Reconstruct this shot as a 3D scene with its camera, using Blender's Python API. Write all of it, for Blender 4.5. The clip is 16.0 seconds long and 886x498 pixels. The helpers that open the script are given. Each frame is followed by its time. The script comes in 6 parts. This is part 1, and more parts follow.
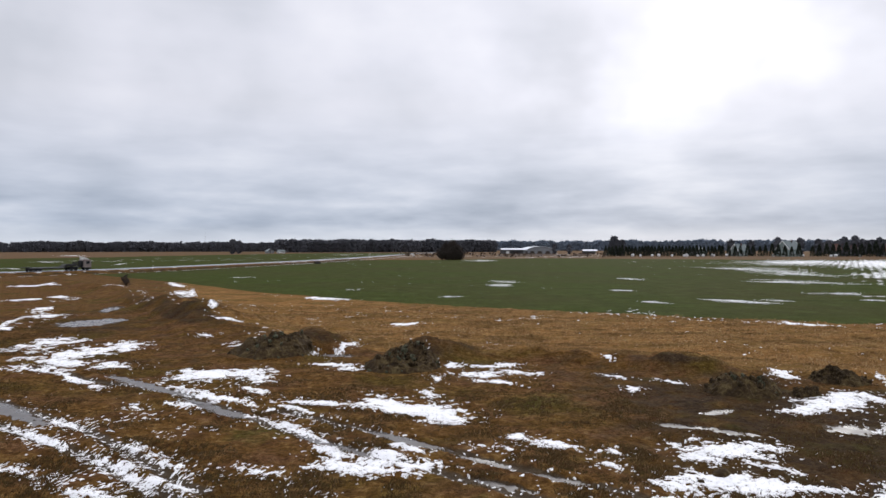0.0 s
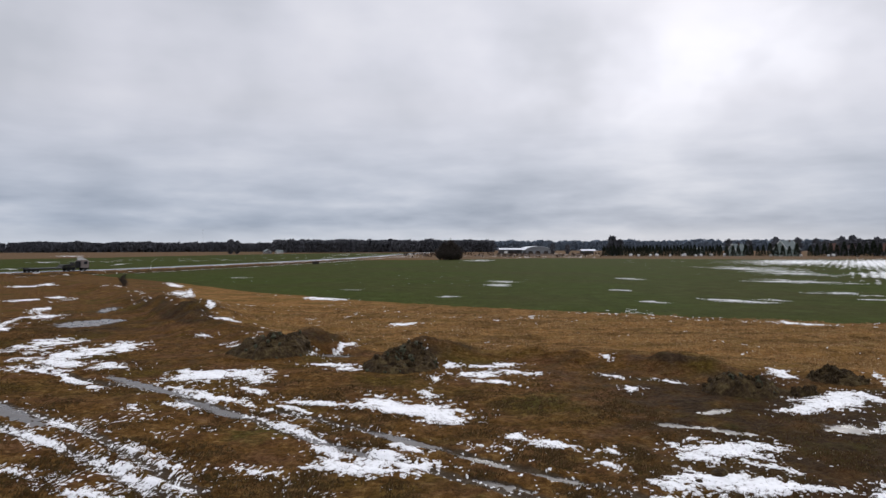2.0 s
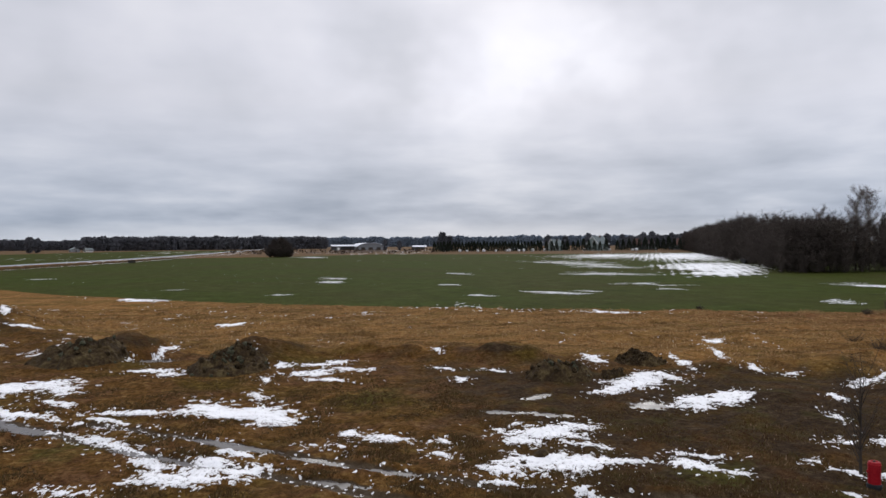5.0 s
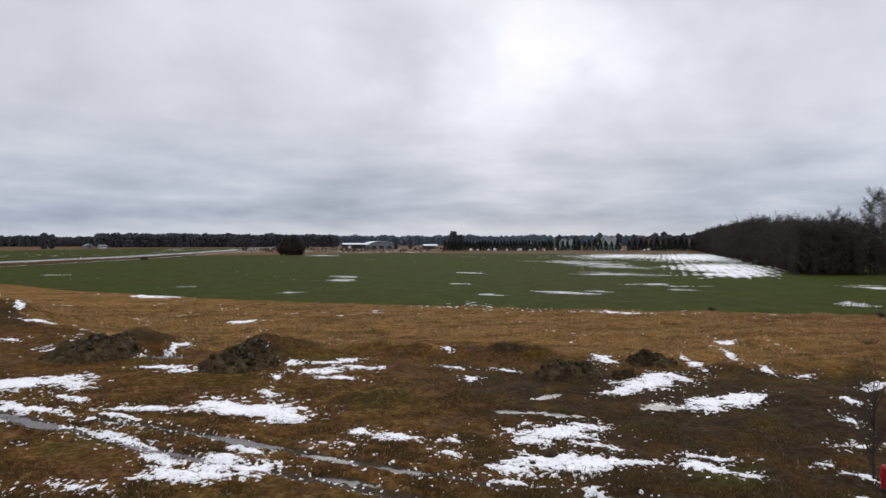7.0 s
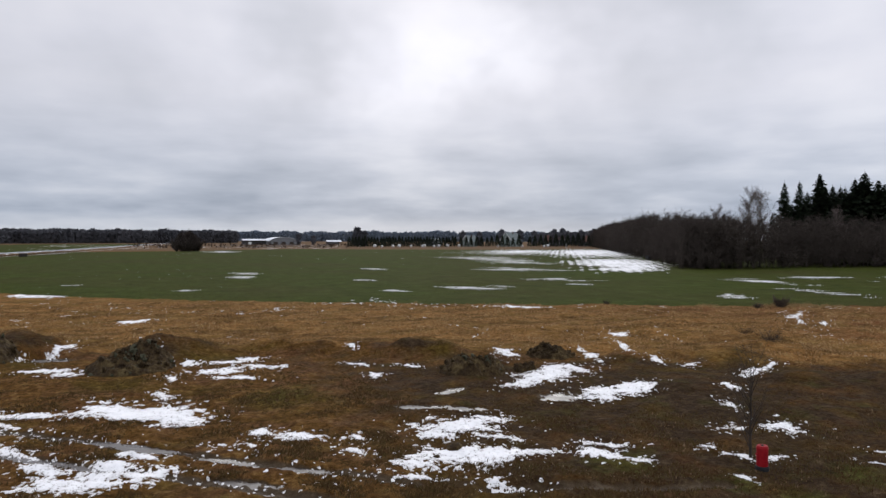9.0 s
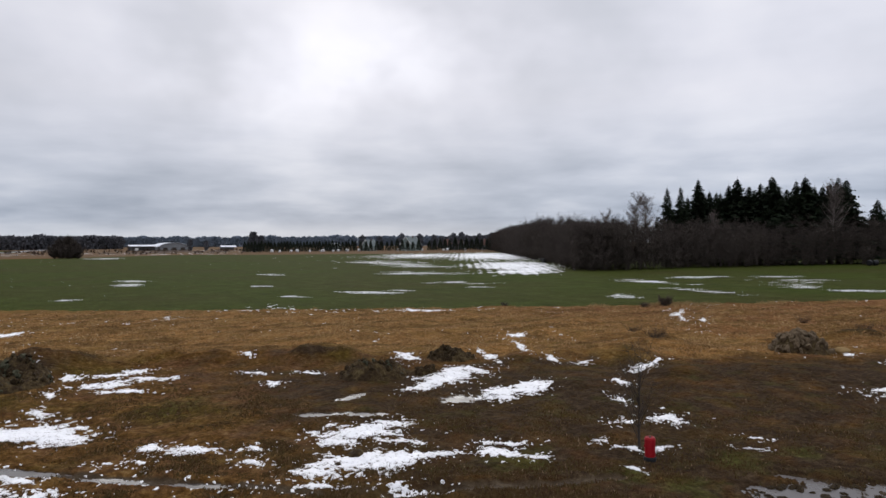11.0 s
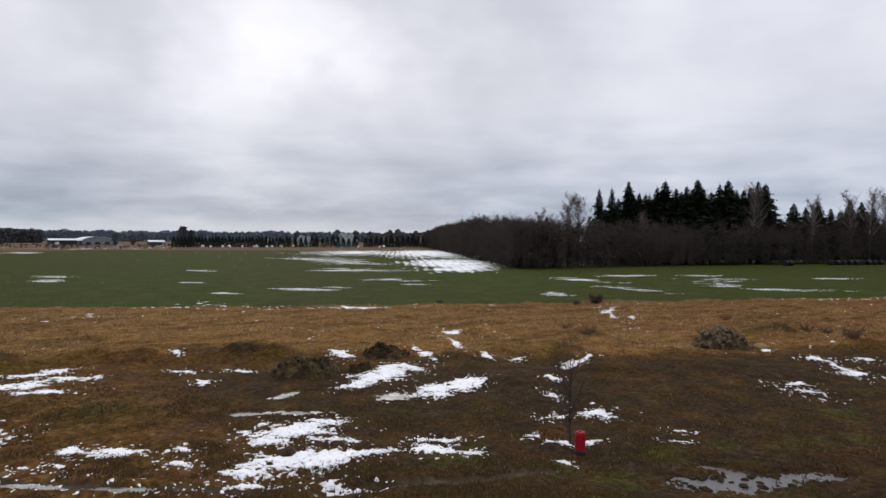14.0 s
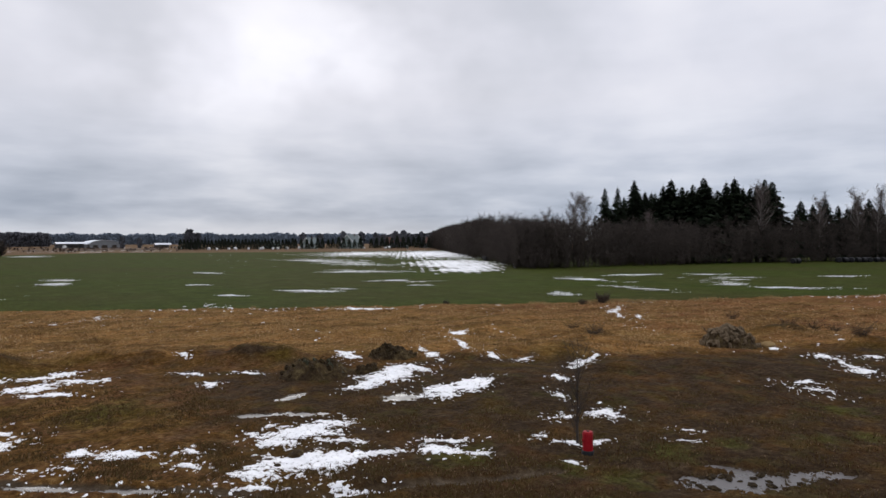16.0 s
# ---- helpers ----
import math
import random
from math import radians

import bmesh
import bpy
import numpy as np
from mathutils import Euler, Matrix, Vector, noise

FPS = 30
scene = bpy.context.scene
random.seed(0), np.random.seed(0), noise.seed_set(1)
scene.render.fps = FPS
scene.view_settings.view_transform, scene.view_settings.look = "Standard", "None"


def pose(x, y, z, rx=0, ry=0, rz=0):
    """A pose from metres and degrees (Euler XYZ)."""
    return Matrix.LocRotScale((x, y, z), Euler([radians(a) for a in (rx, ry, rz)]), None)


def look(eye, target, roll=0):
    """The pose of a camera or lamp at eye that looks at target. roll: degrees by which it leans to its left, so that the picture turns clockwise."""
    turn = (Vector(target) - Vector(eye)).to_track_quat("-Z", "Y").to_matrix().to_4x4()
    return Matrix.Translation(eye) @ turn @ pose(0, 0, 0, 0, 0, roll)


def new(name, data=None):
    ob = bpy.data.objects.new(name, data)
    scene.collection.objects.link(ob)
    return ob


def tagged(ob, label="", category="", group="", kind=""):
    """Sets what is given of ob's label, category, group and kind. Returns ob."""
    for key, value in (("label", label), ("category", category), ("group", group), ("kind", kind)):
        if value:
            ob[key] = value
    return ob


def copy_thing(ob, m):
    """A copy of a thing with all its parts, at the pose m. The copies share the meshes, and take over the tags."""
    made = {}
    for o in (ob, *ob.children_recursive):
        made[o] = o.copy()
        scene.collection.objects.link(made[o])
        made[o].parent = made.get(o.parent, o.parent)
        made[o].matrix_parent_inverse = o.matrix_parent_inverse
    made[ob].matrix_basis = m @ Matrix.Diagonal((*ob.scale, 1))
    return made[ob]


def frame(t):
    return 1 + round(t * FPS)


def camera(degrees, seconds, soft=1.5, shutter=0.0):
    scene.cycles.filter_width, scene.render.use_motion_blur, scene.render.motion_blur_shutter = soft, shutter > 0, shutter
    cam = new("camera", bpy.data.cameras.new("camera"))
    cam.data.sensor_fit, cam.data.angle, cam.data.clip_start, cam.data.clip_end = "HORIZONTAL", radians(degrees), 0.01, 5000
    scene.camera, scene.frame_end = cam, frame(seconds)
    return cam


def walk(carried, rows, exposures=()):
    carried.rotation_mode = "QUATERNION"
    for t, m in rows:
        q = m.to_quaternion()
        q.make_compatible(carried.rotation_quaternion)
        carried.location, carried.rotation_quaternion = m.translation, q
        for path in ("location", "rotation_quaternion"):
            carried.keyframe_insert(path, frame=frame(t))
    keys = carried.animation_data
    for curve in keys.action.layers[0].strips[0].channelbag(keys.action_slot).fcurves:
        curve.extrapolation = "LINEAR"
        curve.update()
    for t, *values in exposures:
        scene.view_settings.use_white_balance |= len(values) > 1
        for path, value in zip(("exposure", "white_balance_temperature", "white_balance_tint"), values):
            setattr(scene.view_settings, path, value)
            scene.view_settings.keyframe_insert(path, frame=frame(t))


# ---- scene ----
# The camera turns on one spot, six metres above the ground.
cam = camera(65.5, 16.0)
PATH = [
    (0, pose(0, 0, 6, 89.90, -0.00, 0.00)),
    (0.5, pose(0, 0, 6, 89.65, 0.07, 0.22)),
    (1, pose(0, 0, 6, 89.60, 0.06, 0.27)),
    (1.5, pose(0, 0, 6, 89.78, 0.13, 0.12)),
    (2, pose(0, 0, 6, 89.90, 0.06, -0.15)),
    (2.5, pose(0, 0, 6, 89.73, 0.07, -0.04)),
    (3, pose(0, 0, 6, 89.65, -0.30, 0.38)),
    (3.1, pose(0, 0, 6, 89.72, -0.19, -0.60)),
    (3.2, pose(0, 0, 6, 89.79, -0.08, -2.70)),
    (3.3, pose(0, 0, 6, 89.86, 0.03, -5.30)),
    (3.4, pose(0, 0, 6, 89.94, 0.14, -8.20)),
    (3.5, pose(0, 0, 6, 90.01, 0.25, -10.85)),
    (3.7, pose(0, 0, 6, 89.81, 0.02, -12.95)),
    (4, pose(0, 0, 6, 89.51, -0.31, -13.72)),
    (4.2, pose(0, 0, 6, 89.50, 0.43, -13.99)),
    (6.5, pose(0, 0, 6, 89.61, 0.05, -13.81)),
    (7, pose(0, 0, 6, 89.47, -0.04, -13.10)),
    (7.1, pose(0, 0, 6, 89.52, -0.10, -13.40)),
    (7.2, pose(0, 0, 6, 89.58, -0.16, -14.90)),
    (7.3, pose(0, 0, 6, 89.63, -0.23, -18.20)),
    (7.4, pose(0, 0, 6, 89.69, -0.29, -21.20)),
    (7.5, pose(0, 0, 6, 89.74, -0.35, -21.38)),
    (8, pose(0, 0, 6, 89.88, -0.09, -20.97)),
    (8.2, pose(0, 0, 6, 89.36, -0.04, -21.03)),
    (10, pose(0, 0, 6, 89.04, -0.16, -21.15)),
    (10.1, pose(0, 0, 6, 89.02, -0.17, -21.80)),
    (10.2, pose(0, 0, 6, 89.01, -0.18, -23.30)),
    (10.3, pose(0, 0, 6, 88.99, -0.18, -25.23)),
    (10.5, pose(0, 0, 6, 89.43, 0.07, -28.80)),
    (11, pose(0, 0, 6, 89.47, 0.31, -29.35)),
    (11.5, pose(0, 0, 6, 89.37, 0.22, -29.56)),
    (12, pose(0, 0, 6, 89.60, 0.14, -29.06)),
    (12.5, pose(0, 0, 6, 89.48, 0.18, -29.17)),
    (13, pose(0, 0, 6, 89.36, 0.19, -29.05)),
    (13.1, pose(0, 0, 6, 89.35, 0.16, -29.15)),
    (13.2, pose(0, 0, 6, 89.34, 0.14, -29.90)),
    (13.3, pose(0, 0, 6, 89.34, 0.11, -31.60)),
    (13.4, pose(0, 0, 6, 89.33, 0.09, -33.60)),
    (13.5, pose(0, 0, 6, 89.33, 0.06, -34.46)),
    (14, pose(0, 0, 6, 89.25, -0.30, -34.64)),
    (14.5, pose(0, 0, 6, 89.44, 0.17, -34.37)),
    (15, pose(0, 0, 6, 89.39, 0.21, -34.29)),
    (15.5, pose(0, 0, 6, 89.43, 0.13, -34.34)),
    (16, pose(0, 0, 6, 89.29, 0.17, -34.17)),
]
walk(cam, PATH, exposures=[(0.0, 0.22), (0.5, 0.04), (1.0, 0.0), (16.0, 0.0)])


# ---- sky and sun: a closed winter cloud cover, the sun behind it ahead and to the right
SUN_AZIMUTH, SUN_HEIGHT = radians(21), radians(24)


class Nodes:
    """Short hand for a node tree."""

    def __init__(self, tree):
        self.tree = tree
        tree.nodes.clear()

    def add(self, kind, props=None, **inputs):
        n = self.tree.nodes.new(kind)
        p = props or {}
        if "operation" in p:
            n.operation = p["operation"]
        if "use_clamp" in p:
            n.use_clamp = p["use_clamp"]
        if "data_type" in p:
            n.data_type, n.blend_type = p["data_type"], p["blend_type"]
        if "attribute_name" in p:
            n.attribute_name = p["attribute_name"]
        if "sky_type" in p:
            n.sky_type, n.sun_disc = p["sky_type"], p["sun_disc"]
            n.sun_elevation, n.sun_rotation = p["sun_elevation"], p["sun_rotation"]
        for k, v in inputs.items():
            self.put(n, k.replace("_", " "), v)
        return n

    def put(self, n, key, v):
        s = n.inputs[int(key[1:])] if key[0] == "i" and key[1:].isdigit() else n.inputs[key]
        if isinstance(v, bpy.types.NodeSocket):
            self.tree.links.new(v, s)
        else:
            s.default_value = v

    def math(self, op, a, b=0.0, c=0.0, clamp=False):
        n = self.add("ShaderNodeMath", {"operation": op, "use_clamp": clamp}, i0=a, i1=b, i2=c)
        return n.outputs[0]

    def noise(self, vector, scale, detail=4.0, rough=0.55, distort=0.0):
        n = self.add("ShaderNodeTexNoise", {}, Vector=vector, Scale=scale, Detail=detail, Roughness=rough, Distortion=distort)
        return n.outputs[0]

    def ramp(self, value, stops):
        n = self.add("ShaderNodeValToRGB", {}, Fac=value)
        e = n.color_ramp.elements
        e[0].position, e[0].color = stops[0][0], (*stops[0][1], 1)
        e[1].position, e[1].color = stops[-1][0], (*stops[-1][1], 1)
        for p, c in stops[1:-1]:
            e.new(p).color = (*c, 1)
        return n.outputs[0]

    def mix(self, f, a, b, blend="MIX"):
        n = self.add("ShaderNodeMix", {"data_type": "RGBA", "blend_type": blend})
        self.put(n, "i0", f)
        for i, v in ((6, a), (7, b)):
            self.put(n, "i%d" % i, v if isinstance(v, bpy.types.NodeSocket) else (*v, 1))
        return n.outputs[2]

    def remap(self, v, a, b, c=0.0, d=1.0):
        n = self.add("ShaderNodeMapRange", {}, Value=v)
        for i, q in ((1, a), (2, b), (3, c), (4, d)):
            n.inputs[i].default_value = q
        return n.outputs[0]


def make_sky():
    world = bpy.data.worlds.new("winter_sky")
    scene.world = world
    world.use_nodes = True
    k = Nodes(world.node_tree)
    way = k.add("ShaderNodeTexCoord").outputs["Generated"]
    xyz = k.add("ShaderNodeSeparateXYZ", {}, i0=way)
    x, y, z = xyz.outputs
    # the cover is flat and far: its lumps crowd together towards the horizon
    high = k.add("ShaderNodeMapping", {}, Vector=way, Scale=(1.0, 1.0, 1.3), Location=(0.35, 0.8, 0.0)).outputs[0]
    lowp = k.add("ShaderNodeMapping", {}, Vector=way, Scale=(1.0, 1.0, 4.6), Location=(2.2, 0.1, 0.4)).outputs[0]
    big = k.noise(high, 3.4, 4, 0.46, 0.1)
    soft = k.noise(high, 8.5, 3, 0.48, 0.05)
    bands = k.noise(lowp, 7.0, 4, 0.5, 0.08)
    low = k.remap(z, 0.03, 0.20)
    up = k.math("ADD", k.math("MULTIPLY", big, 0.72), k.math("MULTIPLY", soft, 0.28))
    cloud = k.math("ADD", k.math("MULTIPLY", up, k.math("ADD", 0.25, k.math("MULTIPLY", low, 0.65))), k.math("MULTIPLY", bands, k.math("SUBTRACT", 0.75, k.math("MULTIPLY", low, 0.65))))
    thick = k.remap(cloud, 0.33, 0.67)
    base = k.ramp(thick, [(0.0, (0.56, 0.58, 0.65)), (0.5, (0.685, 0.695, 0.775)), (1.0, (0.81, 0.81, 0.875))])
    lower = k.ramp(thick, [(0.0, (0.29, 0.350, 0.460)), (0.5, (0.435, 0.495, 0.610)), (1.0, (0.62, 0.665, 0.765))])
    base = k.mix(low, lower, base)
    # towards the horizon line it clears
    line = k.remap(z, 0.004, 0.035)
    base = k.mix(k.math("MULTIPLY", k.math("SUBTRACT", 1.0, line), 0.6), base, (0.70, 0.735, 0.80))

    # thin places in the cover, where the light comes through
    def lobe(azimuth, height, size, flat):
        a, h = radians(azimuth), radians(height)
        c = Vector((math.sin(a) * math.cos(h), math.cos(a) * math.cos(h), math.sin(h)))
        s = Vector((math.cos(a), -math.sin(a), 0))
        u = k.add("ShaderNodeVectorMath", {"operation": "DOT_PRODUCT"}, i0=way, i1=s).outputs["Value"]
        v = k.math("SUBTRACT", z, c.z)
        f = k.add("ShaderNodeVectorMath", {"operation": "DOT_PRODUCT"}, i0=way, i1=c).outputs["Value"]
        r = k.math("ADD", k.math("POWER", k.math("ABSOLUTE", k.math("DIVIDE", u, size)), 2.0), k.math("POWER", k.math("ABSOLUTE", k.math("DIVIDE", v, size * flat)), 2.0))
        g = k.math("EXPONENT", k.math("MULTIPLY", r, -1.0))
        return k.math("MULTIPLY", g, k.math("GREATER_THAN", f, 0.0))

    wide = k.math("MAXIMUM", lobe(19, 19, 0.5, 0.5), k.math("MULTIPLY", lobe(60, 16, 0.5, 0.6), 1.35))
    glow = k.math("ADD", k.math("MULTIPLY", lobe(14, 12.5, 0.17, 0.42), 0.65), k.math("MULTIPLY", lobe(25, 15.0, 0.19, 0.42), 0.75))
    glow = k.math("MULTIPLY", glow, k.remap(k.math("ADD", k.math("MULTIPLY", big, 0.55), k.math("MULTIPLY", soft, 0.45)), 0.40, 0.57, 0.05, 1.45))
    light = k.math("ADD", 1.0, k.math("ADD", k.math("MULTIPLY", wide, 0.13), k.math("MULTIPLY", glow, 0.16)))
    # an overcast sky is brightest overhead
    light = k.math("ADD", light, k.remap(z, 0.34, 1.0, 0.0, 1.0))
    base = k.mix(1.0, base, k.add("ShaderNodeCombineColor", {}, Red=light, Green=light, Blue=light).outputs[0], "MULTIPLY")
    clouds = k.add("ShaderNodeBackground", {}, Color=base, Strength=0.95)
    blue = k.add("ShaderNodeTexSky", {"sky_type": "NISHITA", "sun_disc": False, "sun_elevation": SUN_HEIGHT, "sun_rotation": SUN_AZIMUTH})
    clear = k.add("ShaderNodeBackground", {}, Color=blue.outputs[0], Strength=0.06)
    both = k.add("ShaderNodeMixShader", {}, i0=0.95, i1=clear.outputs[0], i2=clouds.outputs[0])
    k.add("ShaderNodeOutputWorld", {}, Surface=both.outputs[0])


make_sky()
lamp = bpy.data.lights.new("sun", "SUN")
lamp.energy, lamp.angle, lamp.color = 0.8, radians(40), (1.0, 0.97, 0.92)
sun = new("sun", lamp)
sun.matrix_world = look((math.sin(SUN_AZIMUTH) * math.cos(SUN_HEIGHT) * 500, math.cos(SUN_AZIMUTH) * math.cos(SUN_HEIGHT) * 500, math.sin(SUN_HEIGHT) * 500), (0, 0, 0))


# ---- materials
def surface(name, stops, coarse=0.5, fine=12.0, rough=0.85, bump=0.4, depth=0.02, metal=0.0, island=0.0, per_object=0.0, coat=0.0, spec=0.15, detail=5.0):
    """A worn natural or painted surface: colours mixed by coarse and fine grain, with relief."""
    m = bpy.data.materials.new(name)
    m.use_nodes = True
    k = Nodes(m.node_tree)
    p = k.add("ShaderNodeTexCoord").outputs["Object"]
    a, b = k.noise(p, coarse, 3), k.noise(p, fine, detail, 0.6)
    f = k.math("ADD", k.math("MULTIPLY", a, 0.5), k.math("MULTIPLY", b, 0.5))
    f = k.remap(f, 0.3, 0.7)
    if island:
        r = k.add("ShaderNodeNewGeometry").outputs["Random Per Island"]
        f = k.math("ADD", k.math("MULTIPLY", f, 1 - island), k.math("MULTIPLY", r, island))
    if per_object:
        r = k.add("ShaderNodeObjectInfo").outputs["Random"]
        f = k.math("ADD", k.math("MULTIPLY", f, 1 - per_object), k.math("MULTIPLY", r, per_object))
    col = k.ramp(f, stops)
    n = k.add("ShaderNodeBump", {}, Strength=bump, Distance=depth, Height=b).outputs[0]
    s = k.add("ShaderNodeBsdfPrincipled", {}, Base_Color=col, Roughness=k.remap(b, 0.2, 0.8, max(rough - 0.1, 0.02), min(rough + 0.1, 1)), Metallic=metal, Normal=n)
    s.inputs["Specular IOR Level"].default_value = spec
    s.inputs["Coat Weight"].default_value = coat
    k.add("ShaderNodeOutputMaterial", {}, Surface=s.outputs[0])
    return m


def ground_material():
    m = bpy.data.materials.new("winter_ground")
    m.use_nodes = True
    k = Nodes(m.node_tree)
    p = k.add("ShaderNodeTexCoord").outputs["Object"]

    def kind(name, scale, amount):
        a = k.add("ShaderNodeAttribute", {"attribute_name": name}).outputs["Fac"]
        q = k.math("ADD", a, k.math("MULTIPLY", k.math("SUBTRACT", k.noise(p, scale, 6, 0.65), 0.5), amount))
        return k.remap(q, 0.35, 0.65)

    broad, clump = k.noise(p, 0.22, 4), k.noise(p, 1.6, 5, 0.62)
    tuft, blade = k.noise(p, 5.5, 6, 0.68), k.noise(p, 30.0, 4, 0.7)
    # the strong contrast also paints the shade between tussocks
    grain = k.remap(k.math("ADD", k.math("MULTIPLY", clump, 0.34), k.math("ADD", k.math("MULTIPLY", tuft, 0.42), k.math("MULTIPLY", blade, 0.34))), 0.45, 0.66)
    brown = k.ramp(grain, [(0.0, (0.0287, 0.0140, 0.0046)), (0.42, (0.0807, 0.0406, 0.0120)), (0.75, (0.1313, 0.0713, 0.0213)), (1.0, (0.2120, 0.1327, 0.0544))])
    rusty = k.ramp(grain, [(0.0, (0.0333, 0.0146, 0.0068)), (0.5, (0.0937, 0.0462, 0.0196)), (1.0, (0.1716, 0.1003, 0.0509))])
    mossy = k.ramp(grain, [(0.0, (0.0307, 0.0187, 0.0052)), (0.5, (0.0671, 0.0423, 0.0101)), (1.0, (0.1371, 0.0942, 0.0216))])
    base = k.mix(k.remap(k.noise(p, 0.45, 5, 0.6), 0.46, 0.62), brown, rusty)
    base = k.mix(k.remap(broad, 0.5, 0.66), base, mossy)
    gold = k.ramp(grain, [(0.0, (0.0934, 0.0417, 0.0125)), (0.4, (0.1802, 0.0912, 0.0281)), (0.75, (0.2413, 0.1327, 0.0465)), (1.0, (0.3378, 0.2111, 0.0967))])
    warm = k.ramp(grain, [(0.0, (0.0660, 0.0268, 0.0107)), (0.5, (0.1373, 0.0599, 0.0253)), (1.0, (0.2218, 0.1187, 0.0615))])
    gold = k.mix(k.math("MULTIPLY", kind("rust", 0.12, 1.1), 0.85), gold, warm)
    gold = k.mix(k.remap(broad, 0.42, 0.62, 0.0, 0.7), gold, k.ramp(grain, [(0.0, (0.0468, 0.0279, 0.0072)), (1.0, (0.1560, 0.0986, 0.0269))]))
    swale = k.add("ShaderNodeMapping", {}, Vector=p, Rotation=(0, 0, radians(28)), Scale=(0.10, 0.42, 1.0)).outputs[0]
    gold = k.mix(k.remap(k.noise(swale, 1.0, 5, 0.62), 0.50, 0.68, 0.0, 0.62), gold, k.ramp(grain, [(0.0, (0.0288, 0.0141, 0.0045)), (1.0, (0.1056, 0.0578, 0.0181))]))
    gold = k.mix(k.remap(k.noise(swale, 2.3, 5, 0.6), 0.56, 0.70, 0.0, 0.55), gold, k.ramp(grain, [(0.0, (0.1500, 0.0869, 0.0277)), (1.0, (0.3375, 0.2144, 0.0841))]))
    dark = k.ramp(grain, [(0.0, (0.0172, 0.0108, 0.0063)), (0.5, (0.0345, 0.0221, 0.0129)), (0.85, (0.0575, 0.0385, 0.0213)), (1.0, (0.0920, 0.0644, 0.0379))])
    tussock = k.noise(p, 0.55, 6, 0.68)
    gold = k.mix(k.remap(tussock, 0.54, 0.64, 0.0, 0.62), gold, k.ramp(grain, [(0.0, (0.0260, 0.0140, 0.0050)), (1.0, (0.1000, 0.0600, 0.0200))]))
    gold = k.mix(k.remap(tussock, 0.42, 0.34, 0.0, 0.6), gold, k.ramp(grain, [(0.0, (0.1400, 0.0800, 0.0260)), (1.0, (0.3000, 0.2000, 0.0850))]))
    dark = k.mix(k.remap(k.noise(p, 0.6, 5, 0.65), 0.52, 0.66, 0.0, 0.65), dark, k.ramp(grain, [(0.0, (0.0180, 0.0150, 0.0045)), (1.0, (0.0700, 0.0600, 0.0170))]))
    moss = k.ramp(grain, [(0.0, (0.0200, 0.0200, 0.0045)), (0.5, (0.0520, 0.0560, 0.0110)), (1.0, (0.1000, 0.1050, 0.0230))])
    mud = k.ramp(grain, [(0.0, (0.0280, 0.0176, 0.0090)), (0.6, (0.0520, 0.0351, 0.0189)), (1.0, (0.0840, 0.0608, 0.0361))])
    rows = k.add("ShaderNodeMapping", {}, Vector=p, Rotation=(0, 0, radians(32)), Scale=(6.0, 0.25, 1.0)).outputs[0]
    drill = k.noise(rows, 1.0, 3)
    crop_grain = k.remap(k.math("ADD", k.math("MULTIPLY", tuft, 0.35), k.math("ADD", k.math("MULTIPLY", drill, 0.35), k.math("MULTIPLY", clump, 0.3))), 0.35, 0.65)
    crop = k.ramp(crop_grain, [(0.0, (0.0258, 0.0315, 0.0059)), (0.5, (0.0387, 0.0495, 0.0090)), (1.0, (0.0568, 0.0711, 0.0138))])
    crop = k.mix(k.remap(k.noise(rows, 0.09, 4, 0.6), 0.42, 0.62, 0.0, 0.5), crop, k.ramp(crop_grain, [(0.0, (0.0215, 0.0297, 0.0066)), (1.0, (0.0396, 0.0576, 0.0104))]))
    crop = k.mix(k.remap(k.noise(p, 0.035, 5, 0.6), 0.40, 0.66), crop, k.ramp(crop_grain, [(0.0, (0.0299, 0.0288, 0.0085)), (1.0, (0.0546, 0.0558, 0.0157))]))
    patchy = k.noise(p, 0.3, 7, 0.72)
    crop = k.mix(k.remap(patchy, 0.53, 0.68, 0.0, 0.5), crop, (0.070, 0.084, 0.024))
    crop = k.mix(k.remap(patchy, 0.47, 0.36, 0.0, 0.6), crop, (0.022, 0.030, 0.006))
    col = k.mix(kind("gold", 0.6, 1.1), base, gold)
    col = k.mix(kind("dark", 0.8, 1.2), col, dark)
    col = k.mix(k.math("MULTIPLY", kind("moss", 1.3, 1.2), 0.6), col, moss)
    col = k.mix(kind("mud", 3.0, 0.7), col, mud)
    col = k.mix(kind("crop", 0.8, 0.35), col, crop)
    col = k.mix(kind("stubble", 0.05, 0.9), col, k.ramp(grain, [(0.0, (0.085, 0.05, 0.026)), (1.0, (0.145, 0.095, 0.054))]))
    h = k.math("ADD", k.math("MULTIPLY", tuft, 0.7), k.math("MULTIPLY", blade, 0.35))
    n = k.add("ShaderNodeBump", {}, Strength=0.8, Distance=0.07, Height=h).outputs[0]
    wet = k.add("ShaderNodeAttribute", {"attribute_name": "mud"}).outputs["Fac"]
    s = k.add("ShaderNodeBsdfPrincipled", {}, Base_Color=col, Roughness=k.remap(wet, 0.3, 1.0, 0.93, 0.5), Normal=n)
    sown = k.add("ShaderNodeAttribute", {"attribute_name": "crop"}).outputs["Fac"]
    k.put(s, "Specular IOR Level", k.math("MAXIMUM", k.remap(wet, 0.3, 1.0, 0.015, 0.07), k.math("MULTIPLY", sown, 0.012)))
    k.add("ShaderNodeOutputMaterial", {}, Surface=s.outputs[0])
    return m


